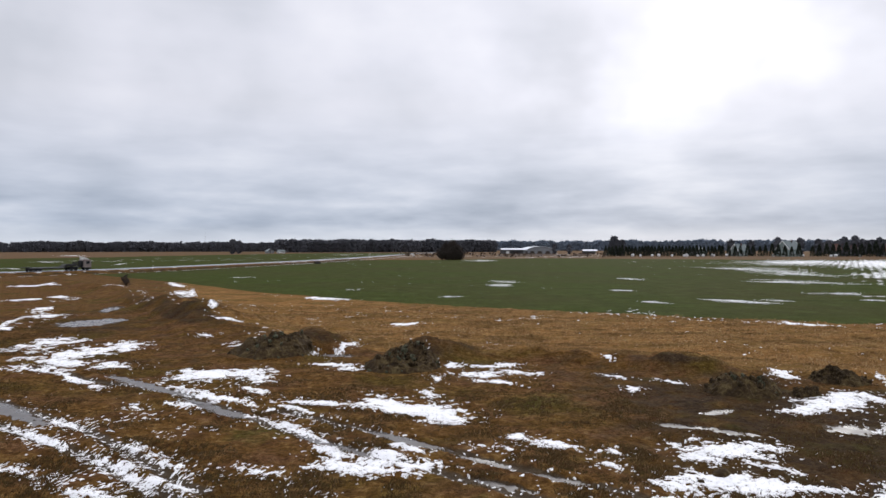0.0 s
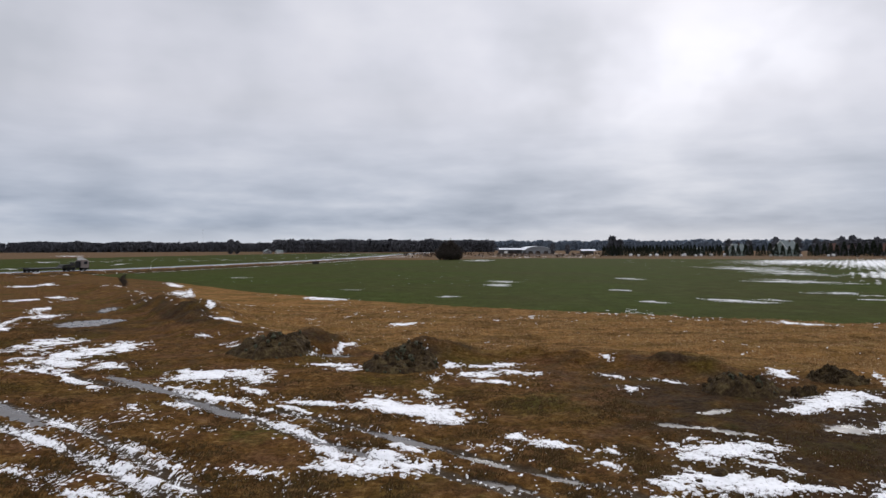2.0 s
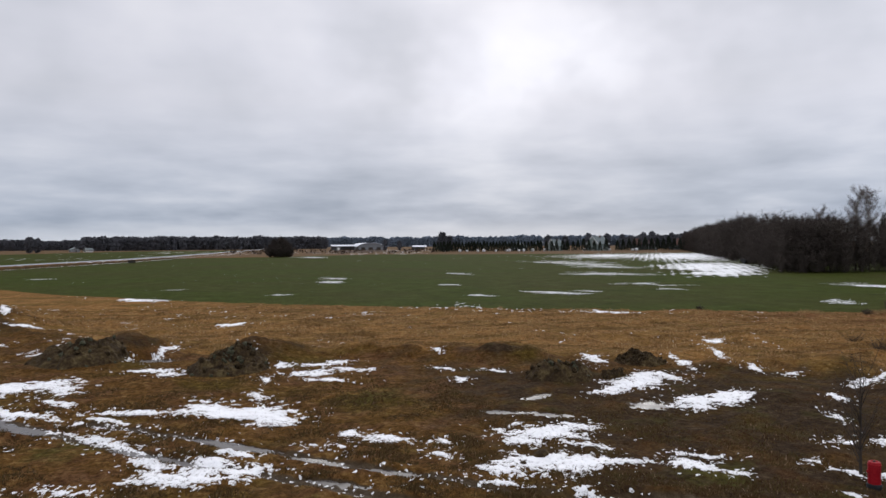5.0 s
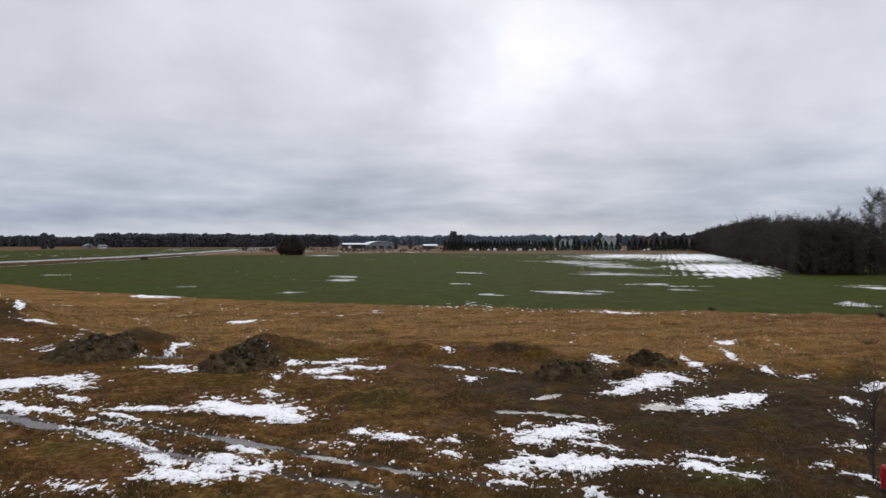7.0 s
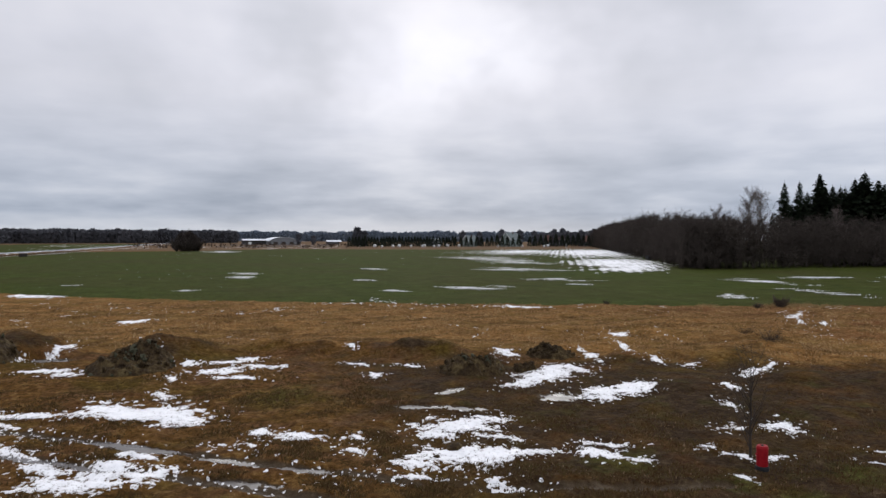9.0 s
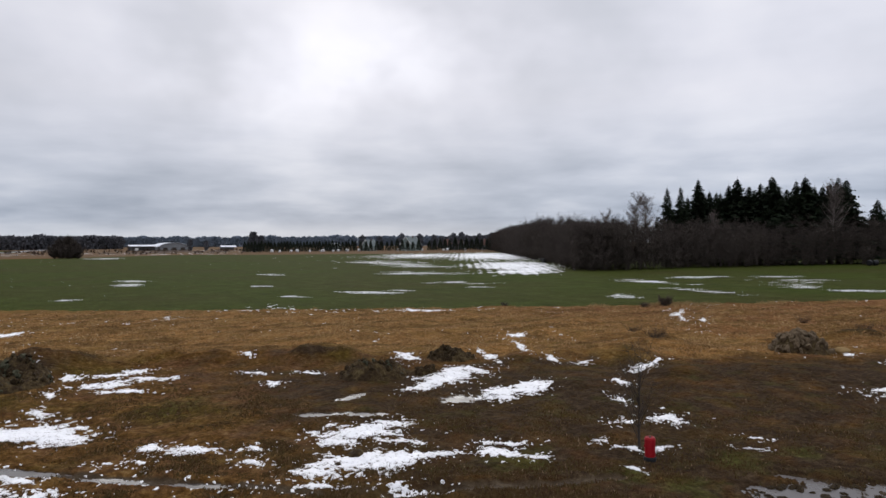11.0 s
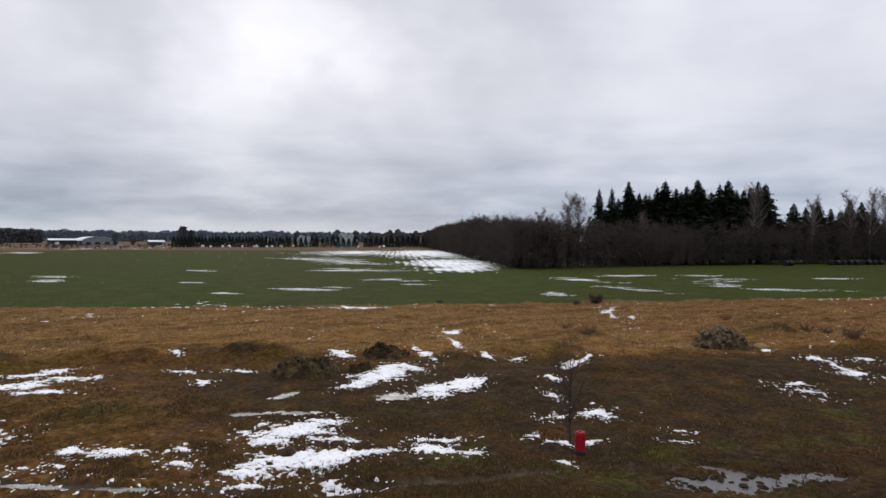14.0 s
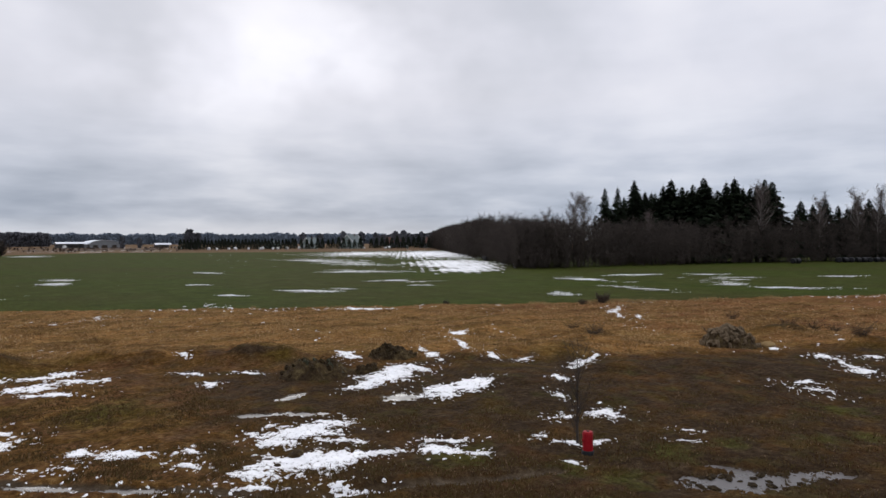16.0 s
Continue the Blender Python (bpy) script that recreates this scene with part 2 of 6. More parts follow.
def blade_material():
    """Dead grass: every blade has its own straw, brown or olive tone."""
    m = bpy.data.materials.new("dead_grass")
    m.use_nodes = True
    k = Nodes(m.node_tree)
    r = k.add("ShaderNodeNewGeometry").outputs["Random Per Island"]
    a = k.add("ShaderNodeAttribute", {"attribute_name": "gold"}).outputs["Fac"]
    c1 = k.ramp(r, [(0.0, (0.0294, 0.0163, 0.0072)), (0.4, (0.0567, 0.0326, 0.0144)), (0.7, (0.0504, 0.0408, 0.0132)), (0.94, (0.0893, 0.0571, 0.0288)), (1.0, (0.1785, 0.1224, 0.0768))])
    c2 = k.ramp(r, [(0.0, (0.1271, 0.0664, 0.0248)), (0.5, (0.2165, 0.1205, 0.0460)), (0.88, (0.2988, 0.1883, 0.0862)), (1.0, (0.4481, 0.3242, 0.2012))])
    p = k.add("ShaderNodeTexCoord").outputs["Object"]
    swale = k.add("ShaderNodeMapping", {}, Vector=p, Rotation=(0, 0, radians(28)), Scale=(0.10, 0.42, 1.0)).outputs[0]
    c2 = k.mix(k.remap(k.noise(swale, 1.0, 5, 0.62), 0.48, 0.66, 0.0, 0.75), c2, k.ramp(r, [(0.0, (0.026, 0.013, 0.005)), (1.0, (0.11, 0.065, 0.026))]))
    c2 = k.mix(k.remap(k.noise(swale, 2.3, 5, 0.6), 0.56, 0.70, 0.0, 0.6), c2, k.ramp(r, [(0.0, (0.14, 0.085, 0.032)), (1.0, (0.31, 0.21, 0.10))]))
    tussock = k.noise(p, 0.55, 6, 0.68)
    c2 = k.mix(k.remap(tussock, 0.53, 0.62, 0.0, 0.75), c2, k.ramp(r, [(0.0, (0.030, 0.016, 0.006)), (1.0, (0.115, 0.070, 0.026))]))
    c2 = k.mix(k.remap(tussock, 0.44, 0.36, 0.0, 0.6), c2, k.ramp(r, [(0.0, (0.15, 0.09, 0.034)), (1.0, (0.34, 0.235, 0.115))]))
    s = k.add("ShaderNodeBsdfPrincipled", {}, Base_Color=k.mix(a, c1, c2), Roughness=0.85)
    s.inputs["Specular IOR Level"].default_value = 0.012
    k.add("ShaderNodeOutputMaterial", {}, Surface=s.outputs[0])
    return m


def water_material():
    """Shallow puddle water with a thin grey skin of slush and ice."""
    m = bpy.data.materials.new("slushy_water")
    m.use_nodes = True
    k = Nodes(m.node_tree)
    p = k.add("ShaderNodeTexCoord").outputs["Object"]
    a, b = k.noise(p, 1.3, 5, 0.6), k.noise(p, 14.0, 4)
    col = k.ramp(a, [(0.3, (0.045, 0.036, 0.028)), (0.5, (0.082, 0.073, 0.067)), (0.75, (0.14, 0.132, 0.13))])
    n = k.add("ShaderNodeBump", {}, Strength=0.12, Distance=0.01, Height=b).outputs[0]
    s = k.add("ShaderNodeBsdfPrincipled", {}, Base_Color=col, Roughness=k.remap(a, 0.3, 0.7, 0.12, 0.5), Normal=n, IOR=1.33)
    k.add("ShaderNodeOutputMaterial", {}, Surface=s.outputs[0])
    return m


GROUND, BLADES, WATER = ground_material(), blade_material(), water_material()


def snow_material(name, dirt, clean, under, grain=1.0):
    """Old wet snow: granular, and where it thins the grass under it comes through."""
    m = bpy.data.materials.new(name)
    m.use_nodes = True
    k = Nodes(m.node_tree)
    p = k.add("ShaderNodeTexCoord").outputs["Object"]
    cover = k.add("ShaderNodeAttribute", {"attribute_name": "cover"}).outputs["Fac"]
    a, b, c = k.noise(p, 1.1 * grain, 4), k.noise(p, 9.0 * grain, 5, 0.65), k.noise(p, 34.0 * grain, 3, 0.6)
    col = k.ramp(k.remap(k.math("ADD", k.math("MULTIPLY", a, 0.5), k.math("MULTIPLY", b, 0.5)), 0.32, 0.62), [(0, (0.60, 0.605, 0.615)), (0.4, (0.79, 0.795, 0.805)), (1, clean)])
    thin = k.math("SUBTRACT", 1.0, cover)
    col = k.mix(k.math("MULTIPLY", thin, 0.35), col, (0.50, 0.49, 0.48))
    q = k.math("ADD", k.math("MULTIPLY", b, 0.6), k.math("MULTIPLY", c, 0.4))
    q = k.math("SUBTRACT", q, k.math("MULTIPLY", thin, 0.10))
    col = k.mix(k.remap(q, dirt, dirt - 0.05), col, under)
    n = k.add("ShaderNodeBump", {}, Strength=0.7, Distance=0.03, Height=b).outputs[0]
    s = k.add("ShaderNodeBsdfPrincipled", {}, Base_Color=col, Roughness=0.75, Normal=n)
    s.inputs["Specular IOR Level"].default_value = 0.1
    k.add("ShaderNodeOutputMaterial", {}, Surface=s.outputs[0])
    return m


SNOW = snow_material("old_snow", 0.41, (0.89, 0.89, 0.90), (0.075, 0.050, 0.022))
FIELD_SNOW = snow_material("thin_field_snow", 0.44, (0.86, 0.87, 0.89), (0.045, 0.055, 0.014), 0.28)
# clay tones spread wide, so lit facets and black shadows are in the colour
SOIL = surface("dug_clay_soil", [(0, (0.013, 0.008, 0.004)), (0.4, (0.038, 0.024, 0.011)), (0.7, (0.080, 0.056, 0.024)), (1, (0.145, 0.112, 0.050))], 1.9, 6, 0.9, 1.0, 0.12)
TURF = surface("grey_green_turf_lumps", [(0, (0.020, 0.020, 0.012)), (0.5, (0.058, 0.058, 0.034)), (1, (0.135, 0.130, 0.088))], 2.0, 12, 0.9, 0.8, 0.04)
STONE = surface("grey_rubble", [(0, (0.030, 0.019, 0.010)), (0.5, (0.085, 0.060, 0.035)), (1, (0.20, 0.15, 0.095))], 2.0, 14, 0.9, 0.8, 0.04, island=0.5)
BARK = surface("dark_bark", [(0, (0.026, 0.021, 0.018)), (1, (0.085, 0.070, 0.060))], 1.0, 10, 0.9, 0.6, 0.02, island=0.4)
TWIGS = surface("alder_twigs", [(0, (0.0317, 0.0264, 0.0234)), (0.6, (0.0686, 0.0563, 0.0486)), (1, (0.1188, 0.0968, 0.0828))], 0.12, 0.9, 0.95, 0.2, 0.02, island=0.5, spec=0.1)
BIRCH = surface("birch_bark", [(0, (0.05, 0.045, 0.04)), (0.3, (0.22, 0.20, 0.18)), (1, (0.50, 0.47, 0.44))], 1.0, 5, 0.85, 0.4, 0.02, island=0.3)
BIRCH_TWIGS = surface("birch_twigs", [(0, (0.06, 0.048, 0.044)), (1, (0.19, 0.155, 0.142))], 0.2, 2, 0.95, 0.2, 0.02, island=0.6, spec=0.1)
NEEDLES = surface("spruce_needles", [(0, (0.0064, 0.0096, 0.0064)), (0.6, (0.0152, 0.0224, 0.0120)), (1, (0.0288, 0.0400, 0.0208))], 0.3, 3, 0.9, 0.4, 0.03, island=0.5, spec=0.1)
# lifted towards grey-blue, so distance haze is painted into this colour
FAR_WOOD = surface("far_mixed_wood_in_haze", [(0, (0.074, 0.077, 0.087)), (0.6, (0.094, 0.096, 0.106)), (1, (0.118, 0.117, 0.124))], 0.02, 0.3, 0.95, 0.1, 0.02, island=0.35, spec=0.05)
# spruce far off: the blue-grey of the air's haze is in the base colour
HAZE_WOOD = surface("distant_wood_in_haze", [(0, (0.125, 0.155, 0.20)), (1, (0.20, 0.24, 0.29))], 0.01, 0.2, 0.95, 0.1, 0.02, island=0.4, spec=0.05)
ASPHALT = surface("wet_asphalt", [(0, (0.045, 0.045, 0.047)), (1, (0.085, 0.085, 0.088))], 0.2, 8, 0.16, 0.08, 0.006, spec=0.5)
RED = surface("red_painted_plastic", [(0, (0.20, 0.005, 0.010)), (0.5, (0.28, 0.008, 0.014)), (1, (0.36, 0.018, 0.022))], 3, 25, 0.45, 0.1, 0.003)
BLACK = surface("black_rubber", [(0, (0.008, 0.008, 0.009)), (1, (0.025, 0.025, 0.027))], 3, 20, 0.6, 0.2, 0.005)
FILM_BLACK = surface("black_bale_film", [(0, (0.004, 0.004, 0.005)), (1, (0.012, 0.012, 0.014))], 2, 8, 0.5, 0.5, 0.03, spec=0.25)
FILM_WHITE = surface("white_bale_film", [(0, (0.55, 0.56, 0.57)), (1, (0.82, 0.83, 0.84))], 2, 8, 0.4, 0.4, 0.03)
WHITE = surface("white_painted_wall", [(0, (0.50, 0.51, 0.50)), (1, (0.74, 0.74, 0.72))], 0.4, 5, 0.8, 0.2, 0.01)
MINT = surface("pale_green_render", [(0, (0.17, 0.22, 0.21)), (1, (0.28, 0.34, 0.32))], 0.4, 5, 0.85, 0.2, 0.01)
ROOF_GREY = surface("grey_green_sheet_roof", [(0, (0.10, 0.125, 0.125)), (1, (0.19, 0.22, 0.215))], 0.5, 6, 0.55, 0.3, 0.02)
ROOF_RED = surface("red_brown_tile_roof", [(0, (0.070, 0.040, 0.032)), (1, (0.115, 0.062, 0.050))], 0.5, 6, 0.8, 0.5, 0.04)
ROOF_WHITE = surface("snow_white_barn_roof", [(0, (0.56, 0.59, 0.63)), (1, (0.80, 0.82, 0.86))], 0.15, 2, 0.7, 0.2, 0.03)
BARN_WALL = surface("weathered_barn_wall", [(0, (0.13, 0.14, 0.15)), (1, (0.27, 0.28, 0.29))], 0.3, 3, 0.8, 0.2, 0.02)
DARK_WOOD = surface("dark_timber", [(0, (0.03, 0.025, 0.02)), (1, (0.075, 0.06, 0.05))], 0.8, 8, 0.9, 0.4, 0.02)
GLASS = surface("window_glass", [(0, (0.015, 0.018, 0.022)), (1, (0.03, 0.035, 0.04))], 0.5, 2, 0.08, 0.02, 0.002, spec=0.6)
CAB = surface("dusty_tan_cab_paint", [(0, (0.15, 0.125, 0.115)), (1, (0.28, 0.235, 0.215))], 0.8, 8, 0.5, 0.1, 0.004, coat=0.3)
STEEL = surface("dirty_dark_steel", [(0, (0.016, 0.016, 0.017)), (1, (0.06, 0.058, 0.055))], 1.2, 10, 0.6, 0.3, 0.01, metal=0.3)
GREY_PAINT = surface("grey_galvanised", [(0, (0.22, 0.23, 0.24)), (1, (0.38, 0.39, 0.40))], 1, 8, 0.5, 0.2, 0.005, metal=0.4)
BROWN_BRUSH = surface("reddish_brush", [(0, (0.045, 0.034, 0.028)), (1, (0.125, 0.092, 0.072))], 0.4, 4, 0.95, 0.3, 0.02, island=0.6, spec=0.1)
DRY_WEED = surface("dry_reddish_weeds", [(0, (0.07, 0.042, 0.022)), (1, (0.20, 0.125, 0.065))], 0.5, 4, 0.9, 0.1, 0.01, island=0.7, spec=0.03)
REED = surface("pale_dry_reed", [(0, (0.13, 0.078, 0.030)), (1, (0.34, 0.24, 0.115))], 0.5, 4, 0.9, 0.1, 0.01, island=0.7, spec=0.03)
# lighter than the near needles: some far haze is put into this green
THUJA = surface("thuja_foliage", [(0, (0.018, 0.024, 0.018)), (1, (0.052, 0.064, 0.046))], 0.3, 3, 0.9, 0.4, 0.03, island=0.5, spec=0.08)


# ---- building helpers
def lattice(ix, iy, seed):
    h = (ix.astype(np.int64) * 374761393 + iy.astype(np.int64) * 668265263 + seed * 1274126177) & 0xFFFFFFFF
    h = ((h ^ (h >> 13)) * 1103515245 + 12345) & 0xFFFFFFFF
    return ((h ^ (h >> 16)) & 0xFFFF) / 65535.0


def value_noise(x, y, seed=0):
    ix, iy = np.floor(x), np.floor(y)
    fx, fy = x - ix, y - iy
    fx, fy = fx * fx * (3 - 2 * fx), fy * fy * (3 - 2 * fy)
    a, b = lattice(ix, iy, seed), lattice(ix + 1, iy, seed)
    c, d = lattice(ix, iy + 1, seed), lattice(ix + 1, iy + 1, seed)
    return (a * (1 - fx) + b * fx) * (1 - fy) + (c * (1 - fx) + d * fx) * fy


def fbm(x, y, octaves=4, seed=0, gain=0.5):
    x, y = np.asarray(x, float), np.asarray(y, float)
    total, weight, amp = 0.0, 0.0, 1.0
    for i in range(octaves):
        total = total + amp * value_noise(x * 2.03 ** i + 17.3 * i, y * 2.03 ** i - 9.1 * i, seed + i)
        weight, amp = weight + amp, amp * gain
    return total / weight


def smooth(v, a, b):
    t = np.clip((v - a) / (b - a), 0, 1)
    return t * t * (3 - 2 * t)


def raw_mesh(name, verts, faces, material, shade=True):
    """A mesh from arrays of vertices and of triangles or quads."""
    verts, faces = np.asarray(verts, np.float32), np.asarray(faces, np.int32)
    me = bpy.data.meshes.new(name)
    n = faces.shape[1]
    me.vertices.add(len(verts))
    me.vertices.foreach_set("co", verts.ravel())
    me.loops.add(faces.size)
    me.loops.foreach_set("vertex_index", faces.ravel())
    me.polygons.add(len(faces))
    me.polygons.foreach_set("loop_start", np.arange(0, faces.size, n, dtype=np.int32))
    me.polygons.foreach_set("use_smooth", np.full(len(faces), shade))
    me.materials.append(material)
    me.update(calc_edges=True)
    return me


def put_floats(me, name, values):
    me.attributes.new(name, "FLOAT", "POINT").data.foreach_set("value", np.asarray(values, np.float32))


def part(name, bm, material, parent=None, label="", at=None, shade=False):
    """Links a bmesh as one mesh object under a thing or a part."""
    me = bpy.data.meshes.new(name)
    bm.normal_update()
    bm.to_mesh(me)
    bm.free()
    me.materials.append(material)
    if shade:
        me.polygons.foreach_set("use_smooth", np.full(len(me.polygons), True))
    ob = new(name, me)
    ob.parent = parent
    if at is not None:
        ob.matrix_basis = at
    return tagged(ob, label)


def part_mesh(name, me, parent=None, label="", at=None):
    ob = new(name, me)
    ob.parent = parent
    if at is not None:
        ob.matrix_basis = at
    return tagged(ob, label)


def thing(name, x, y, z, turn, label, category, group=""):
    ob = new(name)
    ob.empty_display_size = 0.1
    ob.matrix_basis = pose(x, y, z, 0, 0, turn)
    return tagged(ob, label, category, group)


def box(sx, sy, sz, at=(0, 0, 0), bevel=0.0, bm=None):
    """A box with its base centre at `at`, its edges bevelled."""
    own = bmesh.new()
    bmesh.ops.create_cube(own, size=1.0, matrix=Matrix.Translation((at[0], at[1], at[2] + sz / 2)) @ Matrix.Diagonal((sx, sy, sz, 1)))
    if bevel:
        bmesh.ops.bevel(own, geom=own.edges[:], offset=bevel, segments=2, affect="EDGES")
    if bm is None:
        return own
    me = bpy.data.meshes.new("tmp")
    own.to_mesh(me)
    own.free()
    bm.from_mesh(me)
    bpy.data.meshes.remove(me)
    return bm


def lathe(profile, segments=24):
    """A body of revolution from (radius, height) pairs."""
    bm = bmesh.new()
    rings = []
    for r, z in profile:
        rings.append([bm.verts.new((r * math.cos(2 * math.pi * i / segments), r * math.sin(2 * math.pi * i / segments), z)) for i in range(segments)])
    for a, b in zip(rings, rings[1:]):
        for i in range(segments):
            j = (i + 1) % segments
            bm.faces.new((a[i], a[j], b[j], b[i]))
    bm.faces.new(rings[0][::-1])
    bm.faces.new(rings[-1])
    return bm


def prism(outline, depth, axis="x"):
    """An outline of (a, z) pairs drawn out along an axis, centred on it."""
    bm = bmesh.new()
    make = (lambda a, z, d: (d, a, z)) if axis == "x" else (lambda a, z, d: (a, d, z))
    one = [bm.verts.new(make(a, z, -depth / 2)) for a, z in outline]
    two = [bm.verts.new(make(a, z, depth / 2)) for a, z in outline]
    bm.faces.new(one)
    bm.faces.new(two[::-1])
    n = len(outline)
    for i in range(n):
        j = (i + 1) % n
        bm.faces.new((one[j], one[i], two[i], two[j]))
    bmesh.ops.recalc_face_normals(bm, faces=bm.faces[:])
    return bm


# ---- the lie of the land
# the ridge of dug-out soil that runs between the site and the field
BANK_X = (-75.0, -48.0, -27.0, -17.0, -10.0, -2.0, 8.0, 15.0, 22.0, 32.0, 42.0, 60.0)
BANK_Y = (128.0, 98.0, 66.0, 51.5, 43.5, 39.0, 36.0, 32.0, 28.5, 22.5, 18.5, 12.0)
BANK_H = (0.7, 0.8, 0.85, 0.85, 0.7, 0.6, 0.45, 0.38, 0.3, 0.16, 0.12, 0.1)
# the near edge of the green field and its far edge
EDGE_X = (-140.0, -80.0, -43.7, -25.9, -5.4, 11.3, 28.1, 52.3, 82.3, 140.0)
EDGE_Y = (200.0, 156.0, 116.7, 93.8, 75.5, 64.7, 56.0, 45.6, 34.7, 14.0)
FAR_X = (-70.0, 0.0, 30.0, 60.0, 100.0, 170.0, 260.0, 420.0)
FAR_Y = (330.0, 345.0, 372.0, 398.0, 372.0, 345.0, 340.0, 340.0)
# the country road, from the west round to the north
ROAD_X = (-320.0, -230.0, -150.0, -112.0, -95.0, -83.5, -74.0, -59.5, -49.0, -39.0, -24.0, 0.0)
ROAD_Y = (-40.0, 30.0, 99.0, 134.0, 154.0, 171.0, 210.0, 280.0, 360.0, 480.0, 700.0, 960.0)
# wheel ruts: x, y, x, y
RUTS = ((-20.6, 34.4, -10.8, 28.4), (-10.8, 28.4, -3.2, 20.9), (-6.1, 25.8, 0.2, 20.3), (0.2, 20.3, 5.4, 16.0), (-3.2, 20.9, 3.2, 15.6),
        (-19.0, 28.2, -12.0, 22.9), (-12.0, 22.9, -6.0, 17.2), (-17.2, 25.0, -11.0, 20.4), (-11.0, 20.4, -6.4, 16.6), (7.0, 15.0, 12.4, 13.0),
        (8.2, 14.6, 7.0, 15.0))


def ellipses(x, y, group, frayed=1.0, seed=0, wave=1.0, streak=1.0):
    """How far inside a group of ellipses (x, y, half length, half width, turn, raggedness) a place lies: 0 on the rim, 1 in the middle."""
    best = np.full(np.shape(x), -9.0)
    for cx, cy, a, b, turn, rag in group:
        c, s = math.cos(radians(turn)), math.sin(radians(turn))
        u, v = (x - cx) * c + (y - cy) * s, -(x - cx) * s + (y - cy) * c
        q = 1 - np.sqrt((u / a) ** 2 + (v / b) ** 2)
        near = q > -1.2
        if near.any():
            w = np.clip(b * 1.1, 0.22, 4.0) * wave
            gx, gy = (x[near] * 0.88 - y[near] * 0.47) / (w * streak), (x[near] * 0.47 + y[near] * 0.88) / w
            n = 1.75 * rag * (fbm(gx, gy, 4, seed, 0.6) - 0.5) + (1.1 + 0.9 * rag) * (fbm(gx * 5.5, gy * 5.5, 4, seed + 5, 0.75) - 0.5)
            q[near] = q[near] + frayed * (n - 0.24) - 0.4 * (rag - 1.0)
        best = np.maximum(best, q)
    return best


def to_segment(x, y, ax, ay, bx, by):
    dx, dy = bx - ax, by - ay
    t = np.clip(((x - ax) * dx + (y - ay) * dy) / (dx * dx + dy * dy), 0, 1)
    return np.hypot(x - ax - t * dx, y - ay - t * dy)


def road_distance(x, y):
    best = np.full(np.shape(x), 1e9)
    for i in range(len(ROAD_X) - 1):
        best = np.minimum(best, to_segment(x, y, ROAD_X[i], ROAD_Y[i], ROAD_X[i + 1], ROAD_Y[i + 1]))
    return best


PUDDLES = [
    [(-28.2, 55.7, 2.82, 2.12, 86, 1.0)],
    [(-32.5, 67.5, 3.2, 0.78, -75, 1.0)],
    [(-15.8, 25.3, 2.38, 0.32, -41, 1.0)],
    [(-12.9, 30.1, 3.76, 0.28, -41, 1.0)],
    [(-8.4, 25.7, 2.06, 0.28, -42, 1.0)],
    [(-3.1, 20.8, 1.89, 0.22, -42, 1.0)],
    [(-1.1, 21.5, 1.62, 0.25, -42, 1.0)],
    [(1.1, 19.4, 0.93, 0.20, -38, 1.0)],
    [(3.0, 18.0, 0.80, 0.20, -37, 1.0)],
    [(1.5, 17.5, 0.88, 0.20, -34, 1.0)],
    [(-5.9, 38.4, 0.83, 0.54, -8, 1.0)],
    [(8.5, 23.0, 1.49, 0.32, -27, 1.0)],
    [(10.1, 25.3, 0.82, 0.30, 33, 1.0)],
    [(13.7, 22.9, 0.93, 0.52, -18, 1.0)],
    [(16.2, 9.75, 1.75, 0.52, -27, 1.3), (16.4, 10.55, 0.75, 0.24, -60, 1.3), (18.0, 8.8, 0.7, 0.2, -36, 1.4)],
]


def bank_offset(x, y):
    """Metres beyond the ridge's crest, and the slope's factor there."""
    by = np.interp(x, BANK_X, BANK_Y)
    slope = (np.interp(x + 1, BANK_X, BANK_Y) - np.interp(x - 1, BANK_X, BANK_Y)) / 2
    return (y - by) / np.sqrt(1 + slope ** 2)


# old grassy spoil behind the tipped heaps: x, y, radius, height
MOUNDS = ((-8.3, 40.9, 2.5, 0.85), (-0.9, 36.6, 1.9, 0.7), (4.2, 38.6, 2.4, 0.2), (9.4, 37.0, 2.6, 0.24), (12.6, 34.8, 1.8, 0.2), (21.0, 28.8, 1.6, 0.3), (26.3, 27.0, 1.9, 0.5), (42.5, 24.0, 2.0, 0.5),
          (29.8, 28.5, 1.9, 0.45), (18.3, 22.6, 1.5, 0.22), (24.5, 21.8, 1.7, 0.34), (28.6, 19.6, 2.0, 0.3), (41.5, 18.6, 2.2, 0.4),
          (-19.6, 55.6, 2.6, 0.75), (-24.6, 67.0, 3.4, 0.8), (-31.0, 80.0, 3.4, 0.3))


def mounds(x, y):
    total = 0.0
    for mx, my, r, h in MOUNDS:
        total = total + h * np.exp(-((x - mx) ** 2 + (y - my) ** 2) / (r * r))
    return total * (0.55 + 0.9 * fbm(x * 0.8, y * 0.8, 3, 33))


